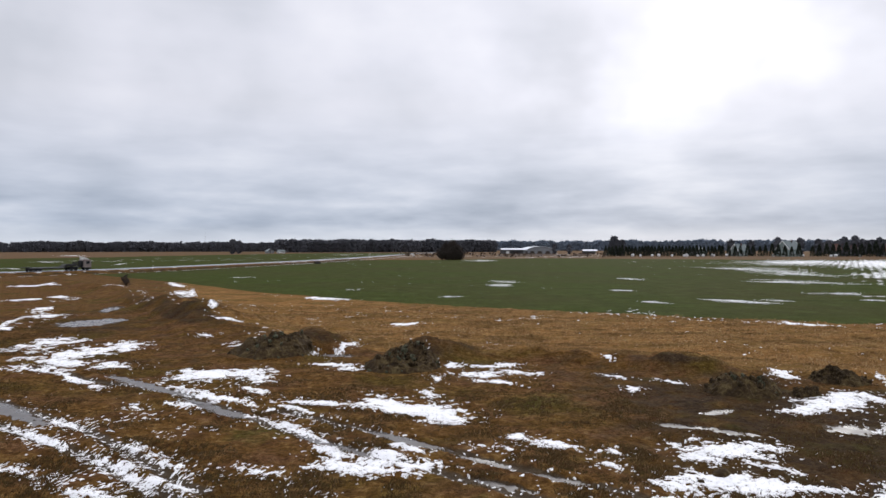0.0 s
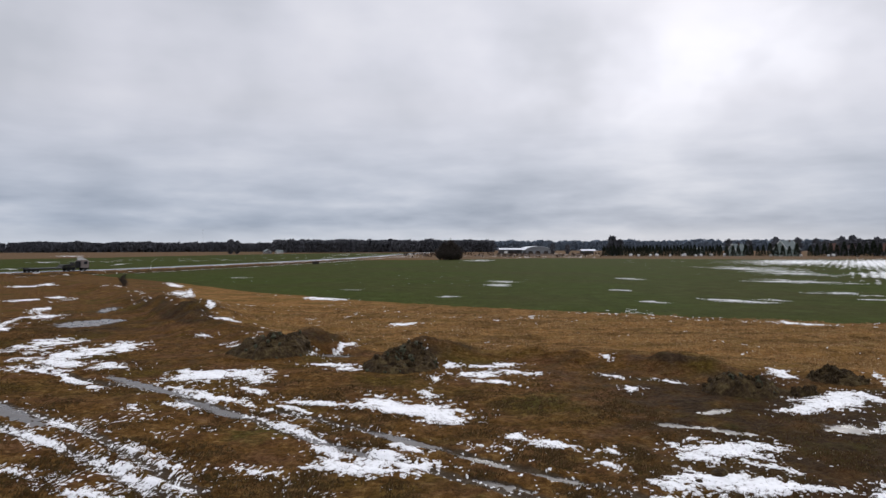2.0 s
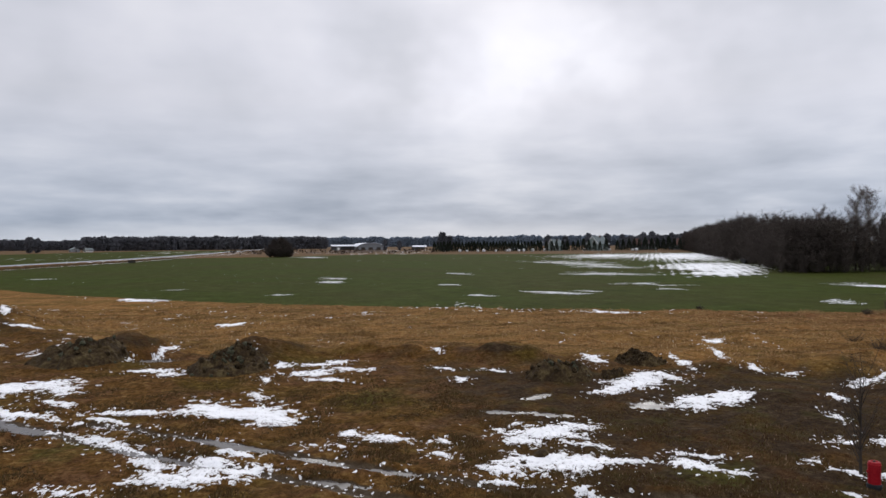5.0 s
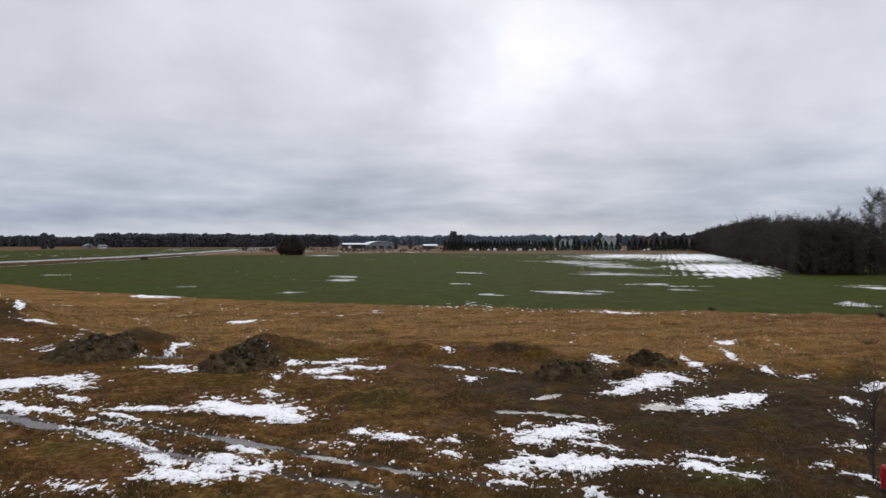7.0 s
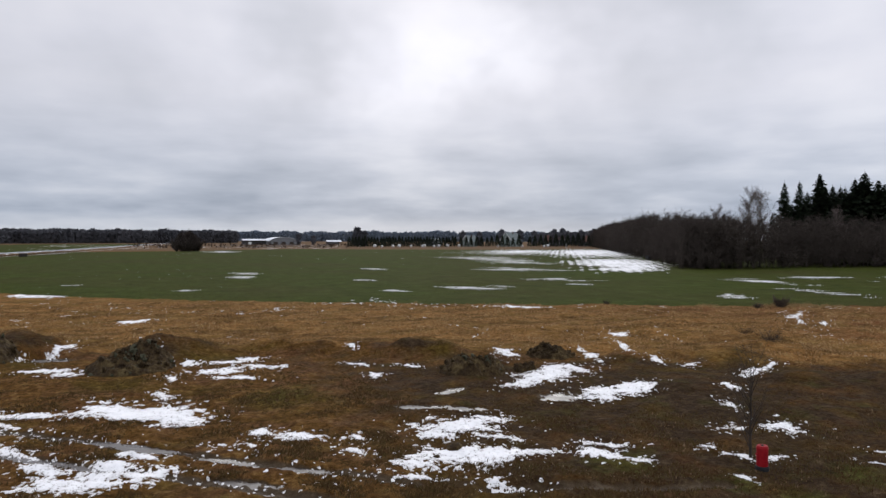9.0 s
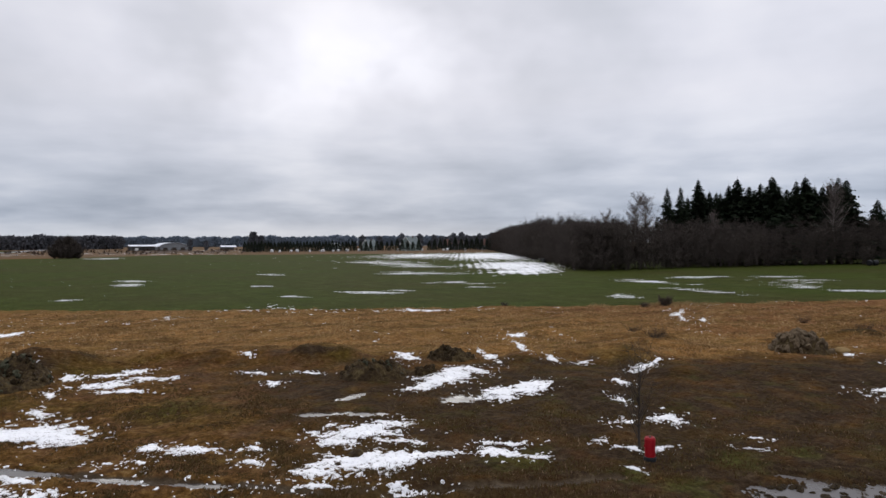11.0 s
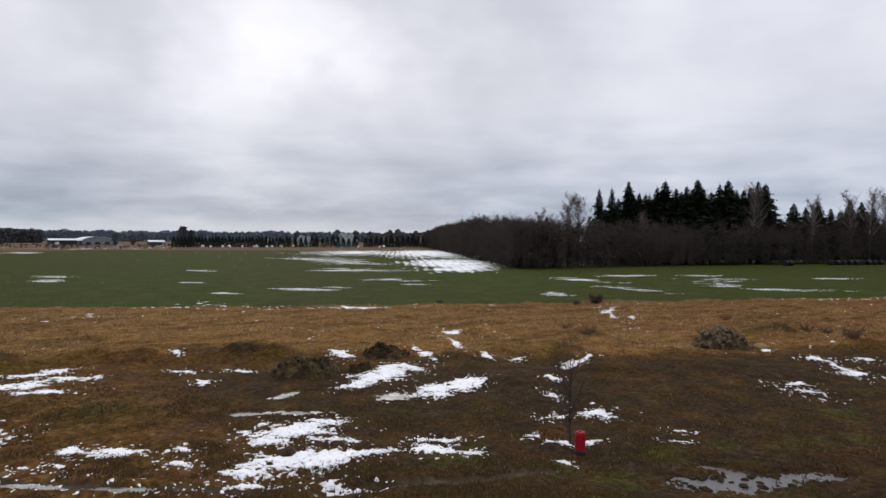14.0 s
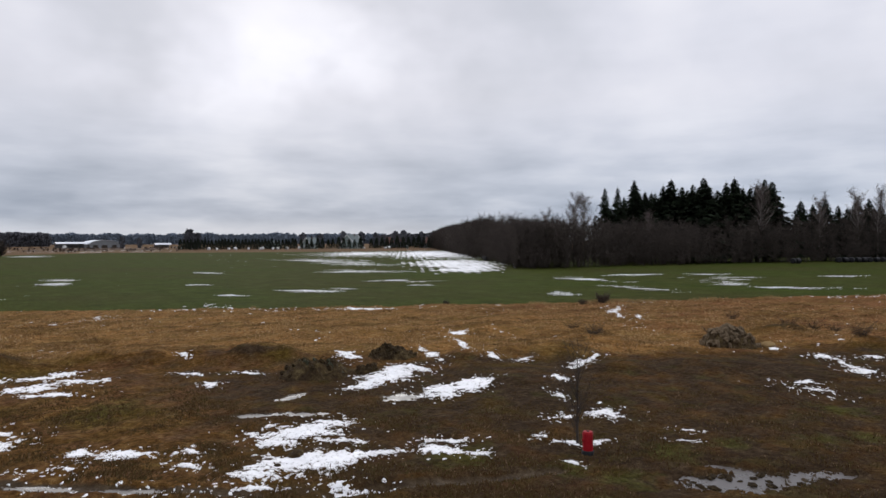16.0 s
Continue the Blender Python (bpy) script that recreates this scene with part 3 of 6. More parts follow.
def height(x, y):
    x, y = np.asarray(x, float), np.asarray(y, float)
    r = np.hypot(x, y)
    near = 1 - smooth(r, 60, 130)
    beyond = np.clip((y - np.interp(x, EDGE_X, EDGE_Y)) / 6, 0, 1)
    rough = near * (1 - beyond)
    z = rough * (0.34 * (fbm(x * 0.16, y * 0.16, 3, 5) - 0.5) + 0.24 * (fbm(x * 0.75, y * 0.75, 4, 9, 0.6) - 0.5) + 0.07 * (fbm(x * 4.0, y * 4.0, 2, 12) - 0.5))
    z = z + (1 - rough) * 0.05 * (fbm(x * 0.3, y * 0.3, 3, 15) - 0.5)
    d = bank_offset(x, y) + 2.6 * (fbm(x * 0.22, y * 0.22, 3, 31) - 0.5)
    z = z + mounds(x, y)
    z = z + rough * smooth(d, 0.5, 3) * smooth(x, 6, 20) * 0.55 * np.clip(fbm(x * 0.34, y * 0.34, 3, 36) - 0.5, 0, 1)
    lumps = np.clip(3.4 * fbm(x * 0.26, y * 0.26, 3, 40) - 1.05, 0.08, 1.4)
    # to the west the ridge is one soft, broad swell
    soft = smooth(-x, 6, 13)
    lumps = lumps * (1 - soft) + soft * np.clip(0.35 + 1.1 * fbm(x * 0.09, y * 0.09, 2, 41), 0.4, 1.3)
    h = np.interp(x, BANK_X, BANK_H) * ((x > -75) & (x < 60))
    wide = np.where(d < 0, 1.35 + 0.9 * soft, 2.9 + 0.4 * soft)
    z = z + h * lumps * np.exp(-(d / wide) ** 2) * (0.75 + 0.5 * (1 - 0.6 * soft) * fbm(x * 1.3, y * 1.3, 3, 44, 0.65) + 0.15 * soft)
    for i, (ax, ay, bx, by) in enumerate(RUTS):
        q = to_segment(x, y, ax, ay, bx, by) + 0.25 * (fbm(x * 0.8, y * 0.8, 2, 50) - 0.5)
        z = z - 0.075 * np.exp(-(q / 0.22) ** 2) + 0.04 * np.exp(-((q - 0.48) / 0.2) ** 2)
    for i, group in enumerate(PUDDLES):
        e = ellipses(x, y, group, 0.8, 60 + i)
        rim = smooth(e, -1.3, -0.85)
        z = z * (1 - rim) + np.clip(z, -0.035, 0.05) * rim
        m = smooth(e, -0.75, 0.1)
        z = z * (1 - m) + m * (-0.10 + 0.11 * np.clip(fbm(x * 2.6, y * 2.6, 4, 65, 0.7) - 0.52, 0, 1))
    q = road_distance(x, y)
    z = z * smooth(q, 3.5, 9) + 0.55 * (1 - smooth(q, 4.0, 10.5))
    z = z - 0.45 * np.exp(-((q - 8.0) / 1.3) ** 2)
    return z


def on_ground(x, y):
    return float(height(np.array([x]), np.array([y]))[0])


def gold_share(x, y, d):
    """How much of the long golden grass beyond the ridge grows at a place; it thins out on the dug-over west."""
    east = smooth(x, 14, 24)
    g = smooth(d + (4.0 + 3.5 * east) * (fbm(x * 0.25, y * 0.25, 4, 71, 0.6) - 0.5), -1.8 - 1.2 * east, 3.0 + 0.6 * east)
    west = smooth(-np.degrees(np.arctan2(x, y)), 18.5, 23.0) * smooth(y, 40, 55)
    g = g * smooth(road_distance(x, y), 9.5, 13)
    return g * (1 - west * (0.55 + 0.5 * fbm(x * 0.12, y * 0.12, 3, 73)))


def build_ground():
    """One sheet from under the camera to the horizon, finest where the ground is near."""
    fine = np.arange(-48, 76, 0.18)
    rest = np.arange(76, 312.1, 4.0)
    az = np.radians(np.concatenate([fine, rest[:-1]]))
    r = [0.0, 0.4]
    while r[-1] < 4600:
        v = r[-1]
        r.append(v * (1.0062 if 11 < v < 62 else 1.017 if v < 400 else 1.05) if v > 11 else v * 1.22)
    r = np.array(r)
    R, A = np.meshgrid(r, az, indexing="ij")
    x, y = (R * np.sin(A)).ravel(), (R * np.cos(A)).ravel()
    z = height(x, y)
    nr, na = len(r), len(az)
    i, j = np.meshgrid(np.arange(nr - 1), np.arange(na), indexing="ij")
    k = (j + 1) % na
    f = np.stack([i * na + j, i * na + k, (i + 1) * na + k, (i + 1) * na + j], -1).reshape(-1, 4)[:, ::-1]
    me = raw_mesh("ground", np.stack([x, y, z], -1), f, GROUND)
    d = bank_offset(x, y)
    edge = np.interp(x, EDGE_X, EDGE_Y)
    far = np.interp(x, FAR_X, FAR_Y)
    road = road_distance(x, y)
    dist = np.hypot(x, y)
    gold = gold_share(x, y, d)
    # bare dark soil in front of the ridge, thickest to the east; shade painted on its raised near face
    east = smooth(x, 4, 24)
    dark = np.maximum(smooth(d, -11 - 2 * east, -4) * (1 - smooth(d, -0.4 - 2.0 * east, 0.9 + 2.0 * east)) * (0.36 + 0.20 * east), smooth(z, 0.25, 0.6) * (1 - smooth(d, -0.2, 1.2)) * (d > -4) * 0.55)
    dark = np.maximum(dark, 0.62 * smooth(x, 5, 16) * (1 - smooth(d, -3.5, 2.0)) * (0.45 + 1.0 * fbm(x * 0.22, y * 0.22, 3, 83)))
    # the churned west of the site and the bare swell
    west = smooth(-x, 3, 14)
    dark = np.maximum(dark, west * (0.27 + 0.6 * (fbm(x * 0.2, y * 0.2, 4, 84) - 0.35)) * smooth(d, -17, -8) * (1 - smooth(d, 0.5, 2.2)))
    dark = np.maximum(dark, 0.50 * smooth(mounds(x, y), 0.10, 0.5))
    # the swell's near side also carries its shade in the colour
    dark = np.maximum(dark, west * 0.42 * np.exp(-((d + 0.6) / 1.6) ** 2))
    dark = np.maximum(dark, 0.60 * smooth(x, -1, 10) * (1 - smooth(d, -4.0, 0.5)))
    dark = dark * (1 - smooth(dist, 60, 125))
    rut = np.full(x.shape, 9.0)
    for a in RUTS:
        rut = np.minimum(rut, to_segment(x, y, *a))
    mud = (1 - smooth(rut, 0.08, 0.5)) * 0.8
    for i, g in enumerate(PUDDLES):
        mud = np.maximum(mud, smooth(ellipses(x, y, g, 0.5, 60 + i), -0.6, 0.0))
    west = (x < np.interp(y, ROAD_Y, ROAD_X))
    # dark grass in the road ditch, with the ditch's shadow painted in
    dark = np.maximum(dark, 0.8 * smooth(road, 5.5, 6.5) * (1 - smooth(road, 8.2, 9.2)))
    crop = np.where(west, smooth(road, 8, 14) * (1 - smooth(dist - np.interp(np.degrees(np.arctan2(x, y)), (-60, -33, -26, -17.5, -9), (400, 440, 480, 620, 800)), -12, 12)) * (y > 60), smooth(y - edge, -0.5, 0.5) * (1 - smooth(y - far, -4, 4)) * smooth(road, 9, 11))
    mud = mud * (1 - crop)
    moss = np.zeros(x.shape)
    for mx, my, size in ((21.0, 10.6, 1.3), (22.6, 10.0, 1.1), (16.2, 12.4, 1.2), (13.4, 11.6, 1.3), (18.2, 12.0, 1.0), (12.6, 13.0, 1.2), (11.0, 15.4, 1.6), (25.2, 12.2, 1.6), (4.0, 27.0, 2.0), (-6.0, 22.4, 1.6), (1.5, 15.6, 1.4)):
        moss = np.maximum(moss, 0.62 * np.exp(-((x - mx) ** 2 + (y - my) ** 2) / size ** 2))
    rust = 0.15 + 0.55 * smooth(x + 0.3 * y, 38, 56)
    stubble = smooth(dist, 320, 380) * (1 - crop) * 0.72
    for n, v in (("gold", gold), ("dark", dark), ("mud", mud), ("crop", crop), ("stubble", stubble), ("rust", rust), ("moss", moss)):
        put_floats(me, n, v)
    tagged(new("ground", me), "brown winter grassland, dark dug soil and a green sown field", "ground", kind="structure")


build_ground()


def build_road():
    """The raised asphalt road, with a real edge."""
    xs, ys = np.array(ROAD_X), np.array(ROAD_Y)
    s = np.concatenate([[0], np.cumsum(np.hypot(np.diff(xs), np.diff(ys)))])
    t = np.arange(0, s[-1], 5.0)
    # rounded bends
    def ease(v):
        w = np.interp(t, s, v)
        for _ in range(12):
            w[1:-1] = (w[:-2] + 2 * w[1:-1] + w[2:]) / 4
        return w
    x, y = ease(xs), ease(ys)
    dx, dy = np.gradient(x), np.gradient(y)
    n = np.hypot(dx, dy)
    nx, ny = -dy / n, dx / n
    rows = []
    for off, z in ((-3.9, 0.42), (-3.5, 0.60), (0.0, 0.66), (3.5, 0.60), (3.9, 0.42)):
        rows.append(np.stack([x + nx * off, y + ny * off, np.full_like(x, z)], -1))
    v = np.stack(rows, 1).reshape(-1, 3)
    i, j = np.meshgrid(np.arange(len(x) - 1), np.arange(4), indexing="ij")
    f = np.stack([i * 5 + j, i * 5 + j + 1, (i + 1) * 5 + j + 1, (i + 1) * 5 + j], -1).reshape(-1, 4)[:, ::-1]
    tagged(new("road", raw_mesh("road", v, f, ASPHALT)), "wet grey asphalt country road on a low embankment", "road", kind="structure")
    return x, y, nx, ny


ROAD = build_road()


# ---- snow and water lying on the ground
SNOW_SPOTS = []


def snow_sheet(group, step, seed, thick=0.03, wave=1.0, stripes=None, streak=1.0, grass=0.0, least=1):
    """A thin sheet of snow that rises out of the ground inside its ragged outline."""
    x0 = min(e[0] - max(e[2], e[3]) * 1.25 for e in group)
    x1 = max(e[0] + max(e[2], e[3]) * 1.25 for e in group)
    y0 = min(e[1] - max(e[2], e[3]) * 1.25 for e in group)
    y1 = max(e[1] + max(e[2], e[3]) * 1.25 for e in group)
    step = max(step, math.sqrt((x1 - x0) * (y1 - y0) / 90000))
    gx, gy = np.arange(x0, x1, step), np.arange(y0, y1, step)
    X, Y = np.meshgrid(gx, gy, indexing="ij")
    x, y = X.ravel(), Y.ravel()
    f = ellipses(x, y, group, 1.0, seed, wave, streak)
    if stripes:
        ang, gap, amount = stripes
        u = x * math.cos(radians(ang)) + y * math.sin(radians(ang))
        f = f + amount * (np.abs(((u + 1.2 * fbm(x * 0.05, y * 0.05, 2, 3)) / gap) % 1 - 0.5) * 4 - 1.35)
    if grass:
        # tufts break through, most of all at the rim
        f = f + grass * (fbm(x / 0.34, y / 0.34, 4, seed + 20, 0.72) - 0.5) * (1.25 - 0.75 * smooth(f, 0.1, 0.7))
    z = height(x, y) + np.clip(f * 0.2, -0.06, thick) - 0.004 + 0.02 * (fbm(x * 5, y * 5, 3, seed + 7) - 0.5)
    keep = f > -0.1
    nx, ny = len(gx), len(gy)
    k = keep.reshape(nx, ny)
    cell = k[:-1, :-1] | k[1:, :-1] | k[:-1, 1:] | k[1:, 1:]
    # the pieces that hang together
    piece = np.zeros(cell.shape, int)
    sizes = [0]
    for a, b in zip(*np.nonzero(cell)):
        if piece[a, b]:
            continue
        piece[a, b], todo, n = len(sizes), [(a, b)], 0
        while todo:
            c, d = todo.pop()
            n += 1
            for e, g in ((c + 1, d), (c - 1, d), (c, d + 1), (c, d - 1)):
                if 0 <= e < cell.shape[0] and 0 <= g < cell.shape[1] and cell[e, g] and not piece[e, g]:
                    piece[e, g] = len(sizes)
                    todo.append((e, g))
        sizes.append(n)
    sizes = np.array(sizes)
    whole = sizes > 0.12 * sizes.max()
    out = []
    for number in [int(q) for q in np.nonzero(whole)[0]] + [-1]:
        i, j = np.nonzero((piece == number) if number > 0 else (cell & ~whole[piece] & (sizes[piece] >= least)))
        if not len(i):
            continue
        faces = np.stack([i * ny + j, (i + 1) * ny + j, (i + 1) * ny + j + 1, i * ny + j + 1], -1)
        used, inv = np.unique(faces, return_inverse=True)
        out.append((number > 0, np.stack([x, y, z], -1)[used], inv.reshape(-1, 4), np.clip(f * 2.2, 0, 1)[used]))
    return out


CRUMBS = {"snow": [], "field": []}


def snow_patch(*group):
    """A patch of old wet snow; what has come loose from it goes with the crumbs."""
    SNOW_SPOTS.extend(group)
    dist = math.hypot(group[0][0], group[0][1])
    for whole, v, f, cover in snow_sheet(group, max(0.035, dist * 0.0021), 100 + len(SNOW_SPOTS), grass=0.9):
        if not whole:
            CRUMBS["snow"].append((v, f, cover))
            continue
        c = v.mean(0) * (1, 1, 0)
        ob = new("snow_patch", raw_mesh("snow_patch", v - c, f, SNOW))
        put_floats(ob.data, "cover", cover)
        ob.location = c
        big = np.ptp(v, axis=0).max() > 2.5
        tagged(ob, "large ragged patch of old white snow on grass" if big else "small melting patch of white snow on grass", "snow patch", "melting snow patches")


def field_snow(*group, stripes=None, wave=0.55, streak=7.0, fray=1.15):
    """Thin snow lying between the sown rows."""
    SNOW_SPOTS.extend(group)
    slim = 1.0 if stripes else 0.8
    group = [(*e[:3], e[3] * slim, e[4], e[5] + fray) for e in group]
    dist = math.hypot(group[0][0], group[0][1])
    for whole, v, f, cover in snow_sheet(group, dist * 0.0016, 400 + len(SNOW_SPOTS), 0.04, wave * 0.5, stripes, streak, least=12):
        if not whole:
            CRUMBS["field"].append((v, f, cover))
            continue
        c = v.mean(0) * (1, 1, 0)
        ob = new("field_snow", raw_mesh("field_snow", v - c, f, FIELD_SNOW))
        put_floats(ob.data, "cover", cover if stripes else cover * 0.55)
        ob.location = c
        tagged(ob, "thin broken snow lying on the green field", "snow patch", "snow on the field")


def crumbs(name, pieces, material, label):
    v, f, c, n = [], [], [], 0
    for a, b, cover in pieces:
        c.append(cover)
        v.append(a)
        f.append(b + n)
        n += len(a)
    me = raw_mesh(name, np.concatenate(v), np.concatenate(f), material)
    put_floats(me, "cover", np.concatenate(c))
    tagged(new(name, me), label, "snow", kind="stuff")


def puddle(i, group):
    x0 = min(e[0] - max(e[2], e[3]) * 1.4 for e in group)
    x1 = max(e[0] + max(e[2], e[3]) * 1.4 for e in group)
    y0 = min(e[1] - max(e[2], e[3]) * 1.4 for e in group)
    y1 = max(e[1] + max(e[2], e[3]) * 1.4 for e in group)
    gx, gy = np.linspace(x0, x1, 60), np.linspace(y0, y1, 60)
    X, Y = np.meshgrid(gx, gy, indexing="ij")
    x, y = X.ravel(), Y.ravel()
    inside = (ellipses(x, y, group, 0.8, 60 + i) > -0.5).reshape(60, 60)
    cell = inside[:-1, :-1] | inside[1:, :-1] | inside[:-1, 1:] | inside[1:, 1:]
    a, b = np.nonzero(cell)
    f = np.stack([a * 60 + b, (a + 1) * 60 + b, (a + 1) * 60 + b + 1, a * 60 + b + 1], -1)
    used, inv = np.unique(f, return_inverse=True)
    v = np.stack([x, y, np.full_like(x, -0.064 + 0.003 * (i % 4))], -1)[used]
    c = v.mean(0) * (1, 1, 0)
    ob = new("puddle", raw_mesh("puddle", v - c, inv.reshape(-1, 4), WATER))
    ob.location = c
    tagged(ob, "shallow grey puddle of half-frozen melt water in the mud", "puddle", "melt water puddles")


for number, spots in enumerate(PUDDLES):
    puddle(number, spots)

snow_patch((-65.9, 107.5, 3.1, 2.70, -66, 1.0))
snow_patch((-62.9, 110.0, 2.8, 0.93, -37, 1.0))
snow_patch((-46.5, 83.8, 2.9, 1.03, -54, 1.0))
snow_patch((-47.9, 79.2, 2.0, 1.32, 69, 1.0))
snow_patch((-39.1, 67.3, 2.7, 0.79, -67, 1.0), (-35.6, 61.7, 3.4, 1.37, -45, 1.0), (-35.3, 56.4, 5.30, 0.34, -70, 1.0))
snow_patch((-32.3, 50.7, 2.29, 0.55, -54, 1.0))
snow_patch((-43.1, 111.3, 7.6, 0.93, -62, 1.0), (-33.6, 88.1, 9.5, 1.22, -69, 1.0), (-26.9, 72.1, 9.7, 0.71, -70, 1.0), (-33.2, 91.1, 11.1, 0.49, -70, 1.0))
snow_patch((-24.8, 43.1, 2.56, 1.78, -87, 1.0), (-20.9, 39.3, 3.44, 2.04, 82, 1.0), (-19.3, 41.8, 2.44, 0.87, -66, 1.0))
snow_patch((-16.8, 34.9, 1.59, 0.93, -39, 1.1), (-19.6, 35.8, 2.78, 0.84, -38, 1.1), (-20.3, 34.1, 2.28, 0.57, -17, 1.1), (-17.2, 31.9, 4.13, 0.41, -43, 1.1))
snow_patch((-10.8, 32.5, 2.54, 1.45, 5, 0.8), (-8.4, 31.3, 1.46, 0.59, -71, 0.9))
snow_patch((-15.9, 46.0, 0.71, 0.33, -10, 1.0))
snow_patch((-12.4, 41.9, 1.16, 0.47, -61, 1.0))
snow_patch((-11.0, 37.7, 0.54, 0.32, -44, 1.0))
snow_patch((-16.1, 51.3, 1.41, 0.47, -23, 1.0), (-18.4, 55.0, 1.94, 0.42, -72, 1.0))
snow_patch((-8.8, 27.5, 4.09, 0.52, -36, 1.0))
snow_patch((-10.1, 26.6, 1.30, 0.42, -38, 1.0), (-11.7, 26.1, 0.76, 0.27, -65, 1.0))
snow_patch((-5.8, 23.7, 1.92, 0.28, -42, 1.0), (-4.5, 22.4, 2.10, 0.23, -51, 1.0))
snow_patch((-13.1, 23.7, 1.66, 0.26, -40, 1.0))
snow_patch((-13.0, 22.0, 2.93, 0.18, -37, 1.0))
snow_patch((-9.3, 20.6, 1.32, 0.24, -34, 1.5), (-8.0, 19.5, 1.34, 0.19, -39, 1.8))
snow_patch((-8.9, 18.9, 2.33, 0.25, -37, 1.6), (-7.6, 18.0, 0.60, 0.39, -27, 1.7))
snow_patch((-11.4, 18.5, 1.26, 0.25, -26, 1.2))
snow_patch((-8.6, 16.9, 1.40, 0.28, -24, 1.6))
snow_patch((-6.5, 17.4, 0.49, 0.41, -7, 1.6))
snow_patch((-5.0, 18.6, 0.95, 0.20, -25, 1.6))
snow_patch((-7.9, 28.7, 1.11, 0.33, -41, 1.4), (-5.7, 26.0, 1.74, 0.21, -43, 1.3))
snow_patch((-2.4, 18.8, 1.59, 1.08, -8, 0.9), (-0.7, 18.8, 0.73, 0.48, -11, 0.8), (-3.3, 20.1, 0.86, 0.23, -49, 0.8), (-1.6, 19.7, 1.09, 0.44, -41, 0.8))
snow_patch((-1.1, 20.6, 0.94, 0.18, -40, 1.2))
snow_patch((-3.0, 54.3, 1.60, 1.38, 31, 1.0))
snow_patch((-13.8, 81.5, 3.0, 1.60, -42, 1.0))
snow_patch((-5.7, 40.2, 2.12, 0.39, 83, 1.0))
snow_patch((-5.7, 35.5, 1.75, 0.30, -17, 1.0), (-4.7, 34.5, 0.97, 0.61, -74, 1.0))
snow_patch((-7.2, 38.5, 0.49, 0.23, 65, 1.0))
snow_patch((-1.4, 36.3, 0.46, 0.33, 20, 1.0))
snow_patch((0.4, 34.5, 0.67, 0.48, 33, 1.0), (2.4, 34.8, 1.37, 0.40, 19, 1.0), (3.3, 35.5, 0.70, 0.45, -67, 1.0))
snow_patch((1.9, 32.4, 1.33, 0.79, -5, 1.0), (2.3, 30.8, 1.78, 0.40, -34, 1.0), (3.6, 33.3, 1.07, 0.37, -25, 1.0))
snow_patch((-0.3, 31.4, 0.91, 0.24, -86, 1.0))
snow_patch((-1.7, 26.4, 2.39, 1.40, -34, 0.8), (-4.8, 26.8, 1.35, 0.37, -15, 0.9), (0.1, 24.9, 1.24, 1.13, -56, 0.8), (-0.6, 28.3, 0.77, 0.45, 81, 1.2))
snow_patch((2.4, 22.0, 0.49, 0.29, 69, 1.0))
snow_patch((3.4, 21.1, 0.91, 0.48, -30, 1.0), (2.3, 21.8, 0.40, 0.30, -81, 1.0), (5.0, 20.3, 0.52, 0.27, -56, 1.2))
snow_patch((7.9, 32.0, 0.66, 0.27, -38, 1.0))
snow_patch((8.5, 35.7, 0.64, 0.14, -74, 1.0))
snow_patch((8.0, 29.1, 0.52, 0.33, 66, 1.0))
snow_patch((10.1, 30.8, 0.84, 0.40, -30, 1.3))
snow_patch((4.6, 19.1, 0.54, 0.15, -59, 1.0))
snow_patch((2.0, 20.5, 0.34, 0.16, -79, 1.3))
snow_patch((1.2, 21.0, 0.45, 0.09, -36, 1.3))
snow_patch((8.7, 20.6, 1.80, 1.02, -20, 0.8), (9.7, 21.0, 0.74, 0.63, -33, 1.2), (7.3, 19.8, 0.78, 0.55, -48, 1.0), (8.9, 18.8, 0.73, 0.35, -43, 0.9))
snow_patch((7.2, 17.6, 1.37, 1.01, -14, 0.7), (5.9, 17.3, 0.70, 0.51, -54, 0.8), (8.3, 17.2, 0.95, 0.67, 26, 0.8), (9.4, 17.0, 1.01, 0.26, -3, 1.0), (11.0, 16.5, 0.66, 0.54, -49, 1.0), (11.7, 17.0, 0.68, 0.21, -34, 1.0), (11.6, 15.7, 0.52, 0.21, -46, 1.0))
snow_patch((5.5, 16.4, 0.94, 0.14, -29, 1.6), (7.5, 14.9, 0.83, 0.36, -43, 1.4))
snow_patch((14.7, 26.5, 1.80, 1.17, 28, 0.8), (16.1, 27.5, 1.55, 1.20, 57, 0.8), (13.4, 25.7, 1.18, 0.37, 24, 0.9), (17.2, 27.5, 0.74, 0.56, -75, 1.0))
snow_patch((15.8, 22.8, 2.06, 0.92, 16, 0.8), (17.2, 23.0, 1.07, 0.71, 55, 0.8))
snow_patch((25.6, 36.1, 1.11, 0.72, 56, 1.0))
snow_patch((22.7, 31.5, 2.88, 0.25, 62, 1.0))
snow_patch((19.5, 29.8, 1.90, 0.35, 72, 1.0))
snow_patch((15.6, 31.9, 1.29, 0.43, 70, 1.0), (15.4, 30.9, 0.63, 0.26, 5, 1.0))
snow_patch((21.7, 27.5, 0.63, 0.30, 74, 1.0))
snow_patch((22.8, 26.3, 0.62, 0.19, 15, 1.0))
snow_patch((28.7, 53.9, 2.49, 0.90, -35, 1.0))
snow_patch((24.9, 24.2, 1.42, 0.36, 17, 0.9), (23.6, 23.4, 1.47, 0.42, 42, 0.9))
snow_patch((20.6, 21.5, 0.68, 0.30, 69, 1.0))
snow_patch((18.3, 19.0, 0.75, 0.15, 63, 1.4))
